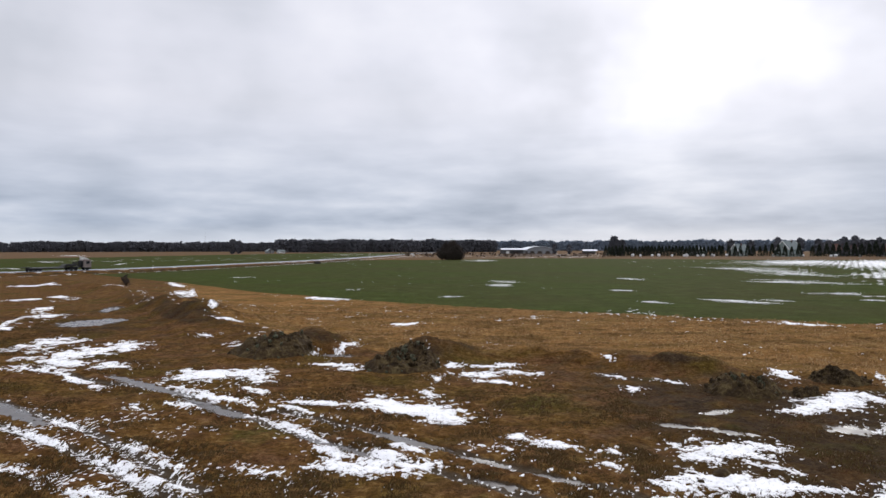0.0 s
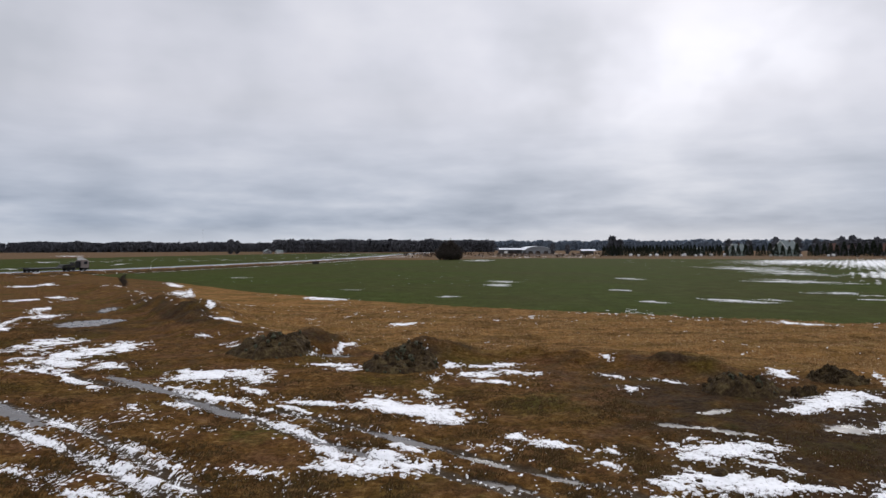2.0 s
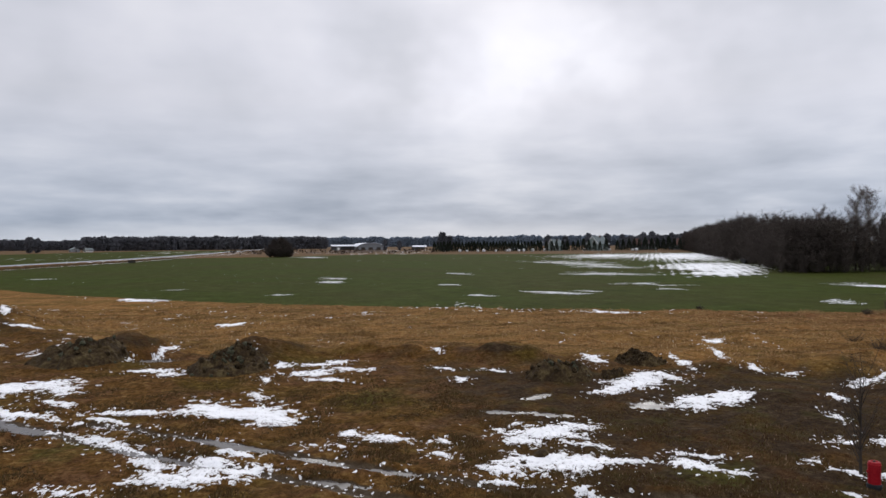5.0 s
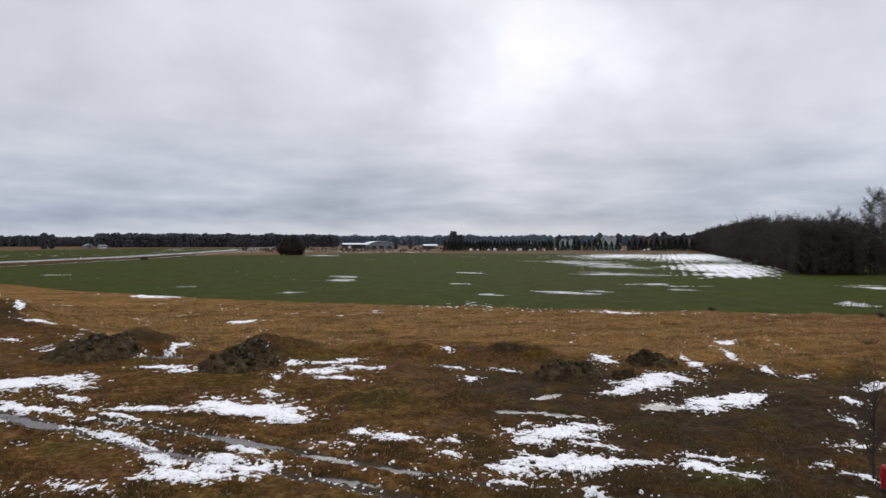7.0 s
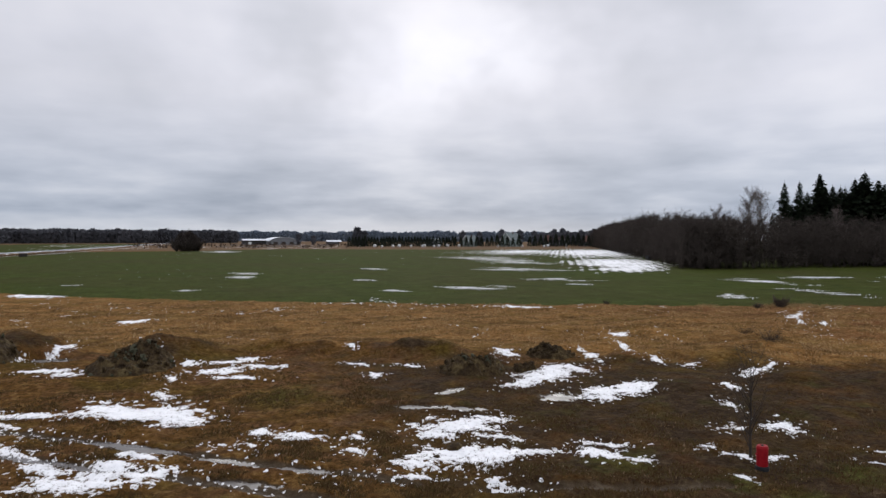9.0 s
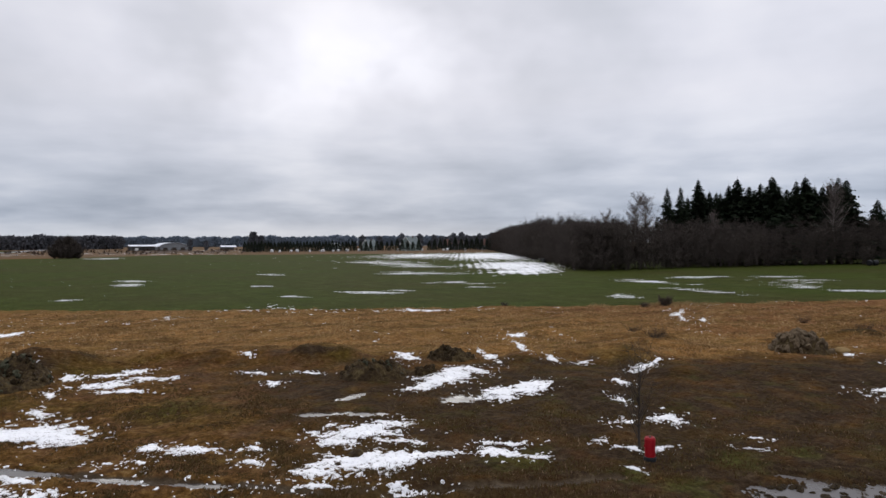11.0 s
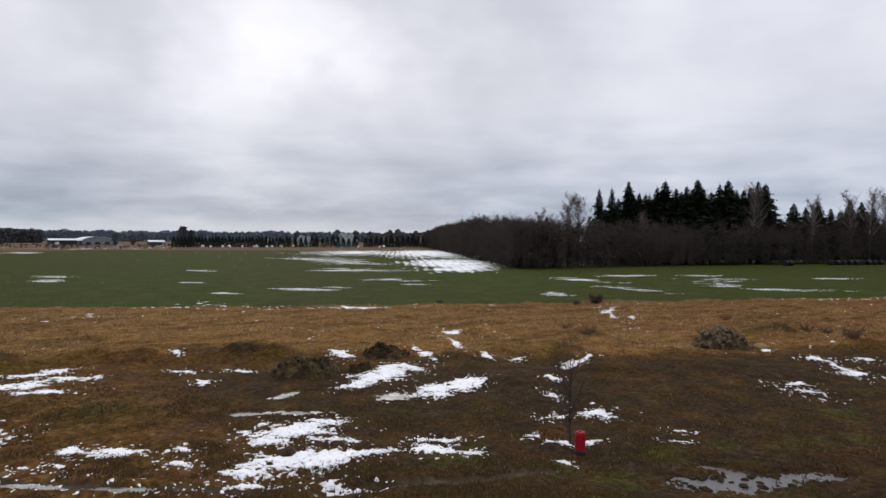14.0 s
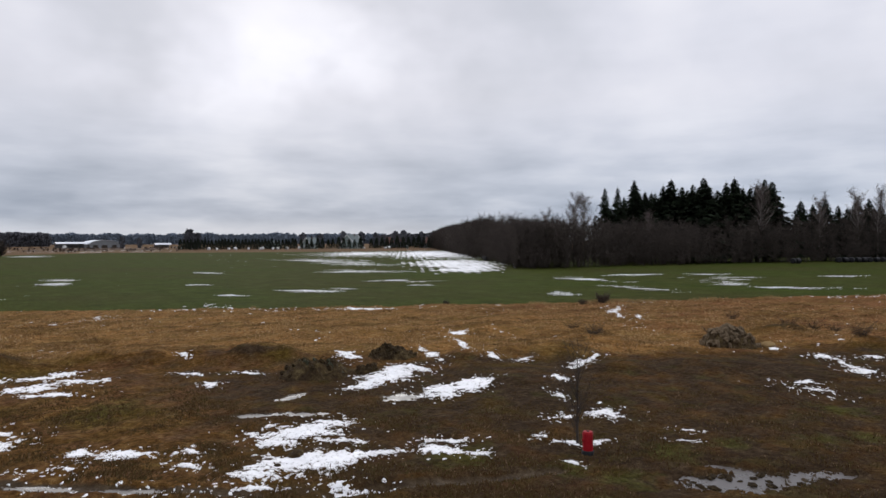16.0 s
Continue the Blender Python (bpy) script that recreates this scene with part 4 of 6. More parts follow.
snow_patch((17.9, 16.3, 0.95, 0.63, 22, 2.6))
snow_patch((16.2, 16.8, 0.54, 0.40, -76, 2.2))
snow_patch((14.1, 15.6, 0.22, 0.15, -77, 1.0))
snow_patch((14.3, 14.6, 0.54, 0.17, -63, 1.0))
snow_patch((15.1, 14.2, 0.47, 0.18, -2, 1.0))
snow_patch((13.1, 13.2, 0.21, 0.16, 13, 1.0))
snow_patch((44.5, 39.9, 2.86, 0.45, 33, 1.4))
snow_patch((42.0, 37.1, 2.80, 0.24, 49, 1.5))
snow_patch((42.2, 35.4, 1.64, 0.34, 32, 1.5))
snow_patch((28.5, 15.4, 0.81, 0.45, -28, 1.4), (27.7, 14.3, 0.87, 0.46, -59, 1.3))
snow_patch((34.2, 16.2, 2.31, 0.18, 43, 1.3), (33.1, 14.9, 0.70, 0.46, 85, 1.4))
snow_patch((35.7, 18.1, 0.71, 0.44, 52, 1.0))
snow_patch((36.4, 21.1, 0.59, 0.28, 31, 1.0))
snow_patch((37.3, 16.5, 1.02, 0.58, 55, 1.2))
snow_patch((18.5, 13.6, 0.44, 0.10, -45, 1.2))
snow_patch((17.4, 12.9, 0.41, 0.07, -51, 1.2))
# snow between the sown rows along the wood
field_snow((104.0, 148.0, 38.0, 12.5, 57, 0.5), (172.0, 262.0, 95.0, 23.0, 58, 0.6), (83.0, 114.0, 15.0, 8.0, 45, 0.6), (92.0, 124.0, 16.0, 7.0, 52, 0.5), stripes=(-31, 2.1, 0.24), streak=1.0, fray=0.1, wave=1.4)
field_snow((150.0, 285.0, 62.0, 26.0, 57, 1.3), stripes=(-31, 2.1, 0.35), streak=1.5, fray=0.3)
field_snow((33.1, 77.9, 4.2, 2.71, -47, 1.0), (37.7, 78.0, 2.3, 1.84, -67, 1.0))
field_snow((10.4, 121.7, 4.1, 2.22, -59, 1.0))
field_snow((9.0, 109.3, 2.7, 1.64, -61, 1.0))
field_snow((23.0, 75.7, 1.7, 1.12, -54, 1.0))
field_snow((52.6, 89.5, 4.4, 3.40, -52, 1.0))
field_snow((49.6, 78.5, 2.3, 1.85, -43, 1.0))
field_snow((77.4, 74.3, 6.6, 2.81, 82, 1.0), (68.0, 56.7, 6.45, 2.21, 83, 1.0))
field_snow((92.9, 79.8, 5.3, 3.71, -28, 1.0))
field_snow((95.6, 64.2, 7.2, 4.97, 11, 1.0), (85.7, 55.9, 5.44, 3.15, 42, 1.0))
field_snow((84.3, 45.7, 5.68, 2.21, -51, 1.0))
field_snow((117.2, 56.0, 3.95, 2.42, -16, 1.0))
field_snow((54.1, 55.6, 2.70, 1.93, 72, 1.3))
field_snow((35.8, 131.9, 4.3, 2.73, -83, 1.0))
field_snow((24.9, 97.3, 2.3, 1.51, -62, 1.0))
field_snow((104.3, 73.4, 4.6, 2.98, -21, 1.0))
field_snow((82.2, 163.8, 24.6, 8.30, 82, 1.6))
field_snow((88.3, 198.8, 16.9, 11.46, 84, 1.7))
field_snow((62.8, 120.0, 8.3, 6.93, -72, 1.5))
field_snow((17.2, 321.1, 19.8, 8.94, 88, 1.0))
field_snow((-13.5, 98.5, 2.4, 1.76, -7, 1.0))
field_snow((0.9, 84.4, 1.5, 1.22, -5, 1.0))
field_snow((9.4, 111.1, 2.6, 1.80, 78, 1.0))
field_snow((-40.5, 138.3, 3.5, 2.26, -33, 1.0))
field_snow((-277.9, 515.5, 38.5, 12.23, -56, 1.0))
field_snow((-166.7, 291.4, 12.7, 5.07, -51, 1.0))
field_snow((-164.4, 314.5, 13.5, 5.57, -52, 1.0))
field_snow((-124.6, 197.9, 7.0, 2.85, -48, 1.0))
field_snow((-119.9, 257.8, 17.3, 2.03, -74, 1.0))


def flecks(name, places, sizes, material, seed, label, along=None, thin=1.0):
    """Many small low lumps of snow, joined."""
    rng = np.random.default_rng(seed)
    n, m = len(places), 9
    ang = np.arange(m) * 2 * np.pi / m
    rad = sizes[:, None] * rng.uniform(0.25, 1.5, (n, m))
    turn = (rng.uniform(0, np.pi, n) if along is None else rng.normal(along, 0.12, n))[:, None]
    lx, ly = rad * np.cos(ang), rad * np.sin(ang) * rng.uniform(0.35, 0.9, (n, 1)) * thin
    vx = places[:, :1] + lx * np.cos(turn) - ly * np.sin(turn)
    vy = places[:, 1:] + lx * np.sin(turn) + ly * np.cos(turn)
    vz = height(vx.ravel(), vy.ravel()).reshape(n, m) - 0.012
    ix, iy = places[:, 0], places[:, 1]
    iz = height(ix, iy) + 0.009
    rim = np.stack([vx, vy, vz], -1)
    mx, my = (vx * 0.6 + ix[:, None] * 0.4), (vy * 0.6 + iy[:, None] * 0.4)
    mid = np.stack([mx, my, height(mx.ravel(), my.ravel()).reshape(n, m) + 0.007], -1)
    top = np.stack([ix, iy, iz], -1)[:, None]
    v = np.concatenate([rim, mid, top], 1).reshape(-1, 3)
    b = np.arange(n)[:, None] * (2 * m + 1)
    i = np.arange(m)[None]
    j = (i + 1) % m
    t = np.concatenate([np.stack([b + i, b + j, b + m + j], -1), np.stack([b + i, b + m + j, b + m + i], -1), np.stack([b + m + i, b + m + j, np.broadcast_to(b + 2 * m, (n, m))], -1)], 1)
    me = raw_mesh(name, v, t.reshape(-1, 3), material)
    put_floats(me, "cover", np.full(len(v), 0.8 if material is SNOW else 0.4))
    tagged(new(name, me), label, "snow", kind="stuff")


# stretches where the snow lies in short combed streaks: x, y, x, y, half width, streaks a metre
COMBED = ((-14.9, 23.4, -10.4, 20.0, 0.35, 26), (-10.4, 20.0, -7.2, 17.3, 0.35, 30), (-14.2, 24.2, -12.3, 23.1, 0.22, 22), (-12.3, 23.1, -9.6, 20.9, 0.3, 22), (-9.6, 20.9, -6.7, 18.4, 0.35, 34),
          (-12.3, 18.9, -10.1, 17.9, 0.3, 30), (-10.1, 17.9, -7.6, 16.4, 0.3, 32), (-9.7, 17.5, -7.7, 16.3, 0.4, 36), (-12.5, 24.1, -11.0, 24.7, 0.35, 20), (-11.0, 24.7, -7.6, 23.0, 0.4, 16),
          (-9.7, 22.6, -8.4, 21.7, 0.3, 14), (-6.0, 19.1, -3.8, 17.5, 0.35, 22), (-3.1, 17.1, -2.6, 16.7, 0.25, 26), (-1.8, 22.3, -4.5, 23.7, 0.25, 12), (-11.8, 28.4, -8.8, 31.4, 0.7, 10),
          (16.0, 17.2, 18.0, 17.1, 0.35, 20), (17.9, 16.9, 17.5, 15.4, 0.35, 24), (18.6, 20.3, 18.0, 18.9, 0.2, 12), (47.1, 42.8, 42.3, 37.6, 0.7, 14), (42.3, 37.6, 36.8, 30.8, 0.9, 9), (38.7, 49.0, 34.1, 43.6, 0.5, 7), (28.5, 16.2, 27.4, 13.1, 0.6, 22), (36.0, 18.8, 33.0, 14.4, 0.5, 20))


STREWN = ((-46.8, 95.5, -44.4, 95.5, 0.8, 7), (-40.7, 91.7, -28.6, 66.0, 0.7, 1.0), (-42.8, 75.3, -43.6, 81.3, 0.8, 3), (-22.4, 65.9, -15.9, 55.5, 0.5, 3), (-12.7, 40.5, -11.1, 50.3, 0.6, 3),
          (-32.7, 50.9, -33.9, 57.1, 1.2, 4), (-10.4, 56.8, -7.4, 62.8, 0.7, 3), (-4.4, 64.5, 3.6, 56.6, 0.7, 2), (4.5, 56.6, 10.2, 60.4, 0.7, 4), (17.5, 67.2, 19.3, 56.4, 1.0, 2.5))


def scatter_flecks():
    rng = np.random.default_rng(21)
    spots = np.array([e for e in SNOW_SPOTS if math.hypot(e[0], e[1]) < 75])
    pick = spots[rng.integers(0, len(spots), 2600)]
    a = rng.uniform(0, 2 * np.pi, len(pick))
    d = rng.uniform(0.85, 1.9, len(pick))
    t = np.radians(pick[:, 4])
    u, v = pick[:, 2] * d * np.cos(a), (pick[:, 3] * d + rng.uniform(0, 0.3, len(pick))) * np.sin(a)
    p = np.stack([pick[:, 0] + u * np.cos(t) - v * np.sin(t), pick[:, 1] + u * np.sin(t) + v * np.cos(t)], -1)
    s = rng.uniform(0.02, 0.075, len(p)) * rng.uniform(0.4, 1.6, len(p))
    # strewn over the rough grass
    q = np.stack([rng.uniform(-45, 75, 5200), rng.uniform(10, 115, 5200)], -1)
    side = bank_offset(q[:, 0], q[:, 1])
    keep = (q[:, 1] < np.interp(q[:, 0], EDGE_X, EDGE_Y) + 0.5) & (side > -1) & (fbm(q[:, 0] * 0.11, q[:, 1] * 0.11, 4, 77, 0.65) > 0.535)
    q = q[keep]
    # caught along the field's edge
    ex = rng.uniform(2, 82, 420)
    e = np.stack([ex, np.interp(ex, EDGE_X, EDGE_Y) - rng.uniform(0, 2.2, 420)], -1)
    e = e[fbm(ex * 0.3, ex * 0, 3, 5) > 0.54]
    # along the ruts
    w = []
    for ax, ay, bx, by in RUTS[:9]:
        k = rng.uniform(0, 1, 90)[:, None]
        w.append(np.array([[ax, ay]]) * (1 - k) + np.array([[bx, by]]) * k + rng.normal(0, 0.4, (90, 2)))
    w = np.concatenate(w)
    allp = np.concatenate([p, q, e, w])
    sizes = np.concatenate([s, rng.uniform(0.03, 0.2, len(q)) * rng.uniform(0.4, 1.3, len(q)), rng.uniform(0.06, 0.22, len(e)), rng.uniform(0.03, 0.11, len(w))])
    flecks("snow_flecks", allp, sizes, SNOW, 3, "small scattered flecks of melting snow in the grass")
    # combed into the grass along the wheel tracks, west of the muddy way
    w = []
    for ax, ay, bx, by, wide, many in COMBED:
        n = int(many * math.hypot(bx - ax, by - ay))
        k = rng.uniform(0, 1, n)[:, None]
        w.append(np.array([[ax, ay]]) * (1 - k) + np.array([[bx, by]]) * k + rng.normal(0, wide, (n, 2)))
    w = np.concatenate(w)
    w = w[fbm(w[:, 0] * 1.3, w[:, 1] * 1.3, 3, 91) > 0.42]
    flecks("combed_snow", w, rng.uniform(0.05, 0.2, len(w)) * rng.uniform(0.5, 1.2, len(w)), SNOW, 7, "short streaks of snow caught between grass tufts along wheel tracks", radians(72), 0.42)
    # thin scatter on the churned west and on the golden grass
    w = []
    for ax, ay, bx, by, wide, many in STREWN:
        n = int(many * math.hypot(bx - ax, by - ay))
        k = rng.uniform(0, 1, n)[:, None]
        w.append(np.array([[ax, ay]]) * (1 - k) + np.array([[bx, by]]) * k + rng.normal(0, wide, (n, 2)))
    w = np.concatenate(w)
    flecks("strewn_snow", w, rng.uniform(0.08, 0.32, len(w)) * (0.6 + np.hypot(w[:, 0], w[:, 1]) / 110), SNOW, 8, "small ragged scraps of old snow strewn over brown grass", radians(8), 0.7)
    # short streaks in the green field
    f = np.stack([rng.uniform(-40, 130, 5200), rng.uniform(45, 330, 5200)], -1)
    keep = (f[:, 1] > np.interp(f[:, 0], EDGE_X, EDGE_Y) + 4) & (fbm(f[:, 0] * 0.035, f[:, 1] * 0.05, 4, 88, 0.6) > 0.64) & (rng.random(len(f)) < 0.22) & (road_distance(f[:, 0], f[:, 1]) > 12)
    f = f[keep]
    f = f[f[:, 0] < 60 + 0.45 * (f[:, 1] - 60)]
    flecks("field_snow_flecks", f, rng.uniform(0.10, 0.5, len(f)) * (0.5 + np.hypot(f[:, 0], f[:, 1]) / 200), FIELD_SNOW, 4, "thin streaks of snow between the green rows", radians(-24), 0.12)
    # banked snow beside the road
    x, y, nx, ny = ROAD
    i = rng.integers(10, len(x) - 1, 2600)
    off = np.where(rng.random(2600) < 0.5, rng.uniform(4.2, 5.4, 2600), np.where(rng.random(2600) < 0.6, rng.uniform(9.5, 12.0, 2600), -rng.uniform(4.1, 5.0, 2600)))
    g = np.stack([x[i] - nx[i] * off, y[i] - ny[i] * off], -1) + rng.normal(0, 0.6, (2600, 2)) * 0.5
    g = g[fbm(g[:, 0] * 0.06, g[:, 1] * 0.06, 2, 8) > 0.46]
    i = rng.integers(10, len(x) - 1, 2400)
    off = rng.normal(10.2, 0.35, 2400)
    g = np.concatenate([g, np.stack([x[i] - nx[i] * off, y[i] - ny[i] * off], -1) + rng.normal(0, 0.8, (2400, 2))])
    flecks("road_snow", g, rng.uniform(0.3, 1.0, len(g)), FIELD_SNOW, 6, "dirty ploughed snow along the road verge")


scatter_flecks()
crumbs("snow_crumbs", CRUMBS["snow"], SNOW, "loose crumbs of melting snow round the patches")
crumbs("field_snow_crumbs", CRUMBS["field"], FIELD_SNOW, "thin scraps of snow between the green rows")


# ---- trees
class Shell:
    """Gathers triangles."""

    def __init__(self):
        self.v, self.f, self.n = [], [], 0

    def tube(self, points, radii, sides=3):
        points = [Vector(p) for p in points]
        for i, p in enumerate(points):
            d = (points[min(i + 1, len(points) - 1)] - points[max(i - 1, 0)]).normalized()
            a = d.cross(Vector((0.31, 0.95, 0.05))).normalized()
            b = d.cross(a)
            for s in range(sides):
                t = 2 * math.pi * s / sides
                self.v.append(p + (a * math.cos(t) + b * math.sin(t)) * radii[i])
        for i in range(len(points) - 1):
            for s in range(sides):
                q = (s + 1) % sides
                a, b = self.n + i * sides + s, self.n + i * sides + q
                self.f += [(a, b, b + sides), (a, b + sides, a + sides)]
        self.n += len(points) * sides

    def leaf(self, a, b, width, rng):
        """A narrow blade from a to b."""
        d = (b - a)
        s = d.cross(Vector((rng.uniform(-1, 1), rng.uniform(-1, 1), rng.uniform(-0.4, 0.4)))).normalized() * width / 2
        self.v += [a - s, a + s, b]
        self.f.append((self.n, self.n + 1, self.n + 2))
        self.n += 3

    def arrays(self):
        return np.array([tuple(p) for p in self.v], np.float32), np.array(self.f, np.int32)

    def mesh(self, name, material, shade=True):
        v, f = self.arrays()
        return raw_mesh(name, v, f, material, shade)


def bare_tree(seed, tall, spread, limbs, twigs, first=0.25, rise=0.9, trunk=0.12, twig=0.05, length=0.28, stems=1, apart=None, sides=5):
    """A leafless tree: (wood, twigs), two shells; with a list for them, each limb becomes a shell of its own."""
    rng = random.Random(seed)
    wood, fine = Shell(), Shell()
    for stem in range(stems):
        lean = Vector((rng.uniform(-1, 1), rng.uniform(-1, 1), 0)) * (0.06 if stems == 1 else 0.28) * tall
        base = Vector((rng.uniform(-0.2, 0.2), rng.uniform(-0.2, 0.2), -0.15)) * (stems > 1) + Vector((0, 0, -0.15)) * (stems == 1)
        top = tall * (1.0 if stem == 0 else rng.uniform(0.65, 0.95))
        line = []
        for i in range(7):
            t = i / 6
            wob = Vector((rng.uniform(-1, 1), rng.uniform(-1, 1), 0)) * 0.012 * tall * (t > 0)
            line.append(base + lean * t * t + Vector((0, 0, top * t)) + wob)
        wood.tube(line, [trunk * (1 - 0.88 * i / 6) for i in range(7)], sides)
        for n in range(limbs // stems):
            t = first + (1 - first) * (n + rng.random()) / (limbs // stems)
            k = min(int(t * 6), 5)
            p = line[k].lerp(line[k + 1], t * 6 - k)
            a = rng.uniform(0, 2 * math.pi)
            reach = spread * (1 - 0.65 * max(0, t - 0.35)) * rng.uniform(0.55, 1.1)
            out = Vector((math.cos(a), math.sin(a), rise * rng.uniform(0.6, 1.4)))
            m = p + out * reach * 0.5
            e = m + (out + Vector((rng.uniform(-0.4, 0.4), rng.uniform(-0.4, 0.4), rng.uniform(-0.1, 0.6)))) * reach * 0.5
            w = trunk * 0.36 * (1.1 - t)
            limb = wood
            if apart is not None:
                limb = Shell()
                apart.append(limb)
            limb.tube([p, m, e], [w + 0.012, w * 0.6 + 0.009, 0.008] if tall > 4 else [w + 0.004, w * 0.6 + 0.003, 0.003], 3)
            for j in range(twigs):
                q = rng.random()
                s = p.lerp(m, q * 2) if q < 0.5 else m.lerp(e, q * 2 - 1)
                w2 = Vector((rng.uniform(-1, 1), rng.uniform(-1, 1), rng.uniform(-0.25, 1.1)))
                fine.leaf(s, s + w2.normalized() * length * tall * 0.3 * rng.uniform(0.5, 1.2), twig, rng)
    return wood, fine


def spruce(seed, tall, wide, sparse=1.0):
    """A spruce: (trunk, crown), with drooping whorls of needled branches."""
    rng = random.Random(seed)
    trunk, crown = Shell(), Shell()
    trunk.tube([(0, 0, -0.2), (0.05, 0, tall * 0.5), (0, 0.03, tall * 0.97)], [tall * 0.013, tall * 0.008, 0.02], 6)
    count = int(tall * 26 * sparse)
    for b in range(count):
        t = 1 - (1 - (b + rng.random()) / count) ** 0.72
        z = tall * (0.10 + 0.88 * t)
        # the outline swells and narrows a little, as the yearly whorls do
        reach = wide * (1 - t) ** 0.8 * (0.88 + 0.14 * math.sin(t * tall * 3.1 + seed)) + 0.14
        a = b * 2.39996 + rng.uniform(-0.4, 0.4)
        far = reach * rng.uniform(0.65, 1.15)
        o = Vector((math.cos(a), math.sin(a), 0))
        side = Vector((-math.sin(a), math.cos(a), 0))
        drop = -0.38 * (1 - t) + 0.12
        pts = [Vector((0, 0, z)), o * far * 0.5 + Vector((0, 0, z + drop * far * 0.45)), o * far + Vector((0, 0, z + drop * far * 0.62))]
        w = far * 0.36 + 0.14
        s = crown.n
        crown.v += [pts[0] - side * w * 0.35, pts[0] + side * w * 0.35, pts[1] - side * w, pts[1] + side * w, pts[2]]
        crown.f += [(s, s + 1, s + 3), (s, s + 3, s + 2), (s + 2, s + 3, s + 4)]
        crown.n += 5
        for j in range(5):
            q = rng.uniform(0.2, 1.0)
            at = pts[0].lerp(pts[2], q) + Vector((0, 0, drop * far * 0.1))
            end = at + side * rng.uniform(-1, 1) * w * 1.3 + o * far * 0.16 + Vector((0, 0, -rng.uniform(0.1, 0.5) * (0.35 + 0.25 * far)))
            crown.leaf(at, end, 0.26 + 0.15 * far, rng)
    crown.leaf(Vector((0, 0, tall * 0.93)), Vector((0, 0, tall * 1.02)), 0.14, rng)
    return trunk, crown


def spread_out(variants, spots):
    """Copies of ready shells (vertices, faces) at spots (x, y, z, size, turn), joined into one pair of arrays."""
    vs, fs, n = [], [], 0
    for i, (x, y, z, size, turn) in enumerate(spots):
        v, f = variants[i % len(variants)]
        c, s = math.cos(turn), math.sin(turn)
        w = np.empty_like(v)
        w[:, 0] = (v[:, 0] * c - v[:, 1] * s) * size + x
        w[:, 1] = (v[:, 0] * s + v[:, 1] * c) * size + y
        w[:, 2] = v[:, 2] * size + z
        vs.append(w)
        fs.append(f + n)
        n += len(v)
    return np.concatenate(vs), np.concatenate(fs)


# the young alder wood: its front edge, from the far end round the corner and on to the east
WOOD_EDGE = ((300.0, 462.0), (272.0, 411.0), (141.0, 189.0), (112.0, 140.0), (93.5, 111.0), (99.0, 107.0), (122.0, 106.5), (158.0, 101.0), (187.0, 95.0), (206.0, 86.0), (262.0, 58.0))


def build_alders():
    rng = np.random.default_rng(5)
    variants = []
    for s in range(8):
        w, f = bare_tree(300 + s, 10.0, 1.7, 15, 26, first=0.08, rise=1.9, trunk=0.07, twig=0.07, length=0.55, sides=3)
        wv, wf = w.arrays()
        fv, ff = f.arrays()
        variants.append(((wv, wf), (fv, ff)))
    spots = []
    for (ax, ay), (bx, by) in zip(WOOD_EDGE, WOOD_EDGE[1:]):
        length = math.hypot(bx - ax, by - ay)
        inward = Vector((by - ay, -(bx - ax))).normalized() * -1
        far = math.hypot((ax + bx) / 2, (ay + by) / 2) > 200
        gap = 3.0 if far else 1.4
        for row in range(5):
            for i in range(int(length / gap)):
                t = (i + rng.random()) / (length / gap)
                d = row * 2.6 + rng.uniform(0, 1.8)
                x, y = ax + (bx - ax) * t + inward.x * d, ay + (by - ay) * t + inward.y * d
                tall = (0.96 if row < 2 else 1.06) * rng.uniform(0.84, 1.08) * (1.22 if far and ay > 300 else 1.01 if far else 0.88 if ax < 125 else 1.0) * (0.80 if row == 0 else 1.0)
                spots.append((x, y, -0.1, tall, rng.uniform(0, 6.28)))
    order = rng.permutation(len(spots))
    spots = [spots[i] for i in order]
    v, f = spread_out([a for a, b in variants], spots)
    wood = tagged(new("alder_thicket", raw_mesh("alder_thicket", v, f, BARK)), "dense leafless dark-brown alder thicket at the field edge", "thicket", kind="stuff")
    v, f = spread_out([b for a, b in variants], spots)
    twigs = new("thicket_twigs", raw_mesh("thicket_twigs", v, f, TWIGS))
    twigs.parent = wood
    tagged(twigs, kind="stuff")
    # brush and dead undergrowth that closes the foot of the wood
    brush = []
    for s in range(5):
        w, f = bare_tree(350 + s, 3.4, 1.5, 14, 16, first=0.02, rise=1.0, trunk=0.04, twig=0.11, length=0.8, stems=2)
        brush.append(f.arrays())
    low = []
    for (ax, ay), (bx, by) in zip(WOOD_EDGE, WOOD_EDGE[1:]):
        length = math.hypot(bx - ax, by - ay)
        inward = Vector((by - ay, -(bx - ax))).normalized() * -1
        for i in range(int(length / 1.15)):
            t, d = rng.random(), rng.uniform(-0.4, 7.0)
            low.append((ax + (bx - ax) * t + inward.x * d, ay + (by - ay) * t + inward.y * d, -0.1, rng.uniform(0.5, 1.25), rng.uniform(0, 6.28)))
    v, f = spread_out(brush, low)
    tagged(new("undergrowth", raw_mesh("undergrowth", v, f, TWIGS)), "dark tangled undergrowth at the foot of the thicket", "undergrowth", kind="stuff")


build_alders()


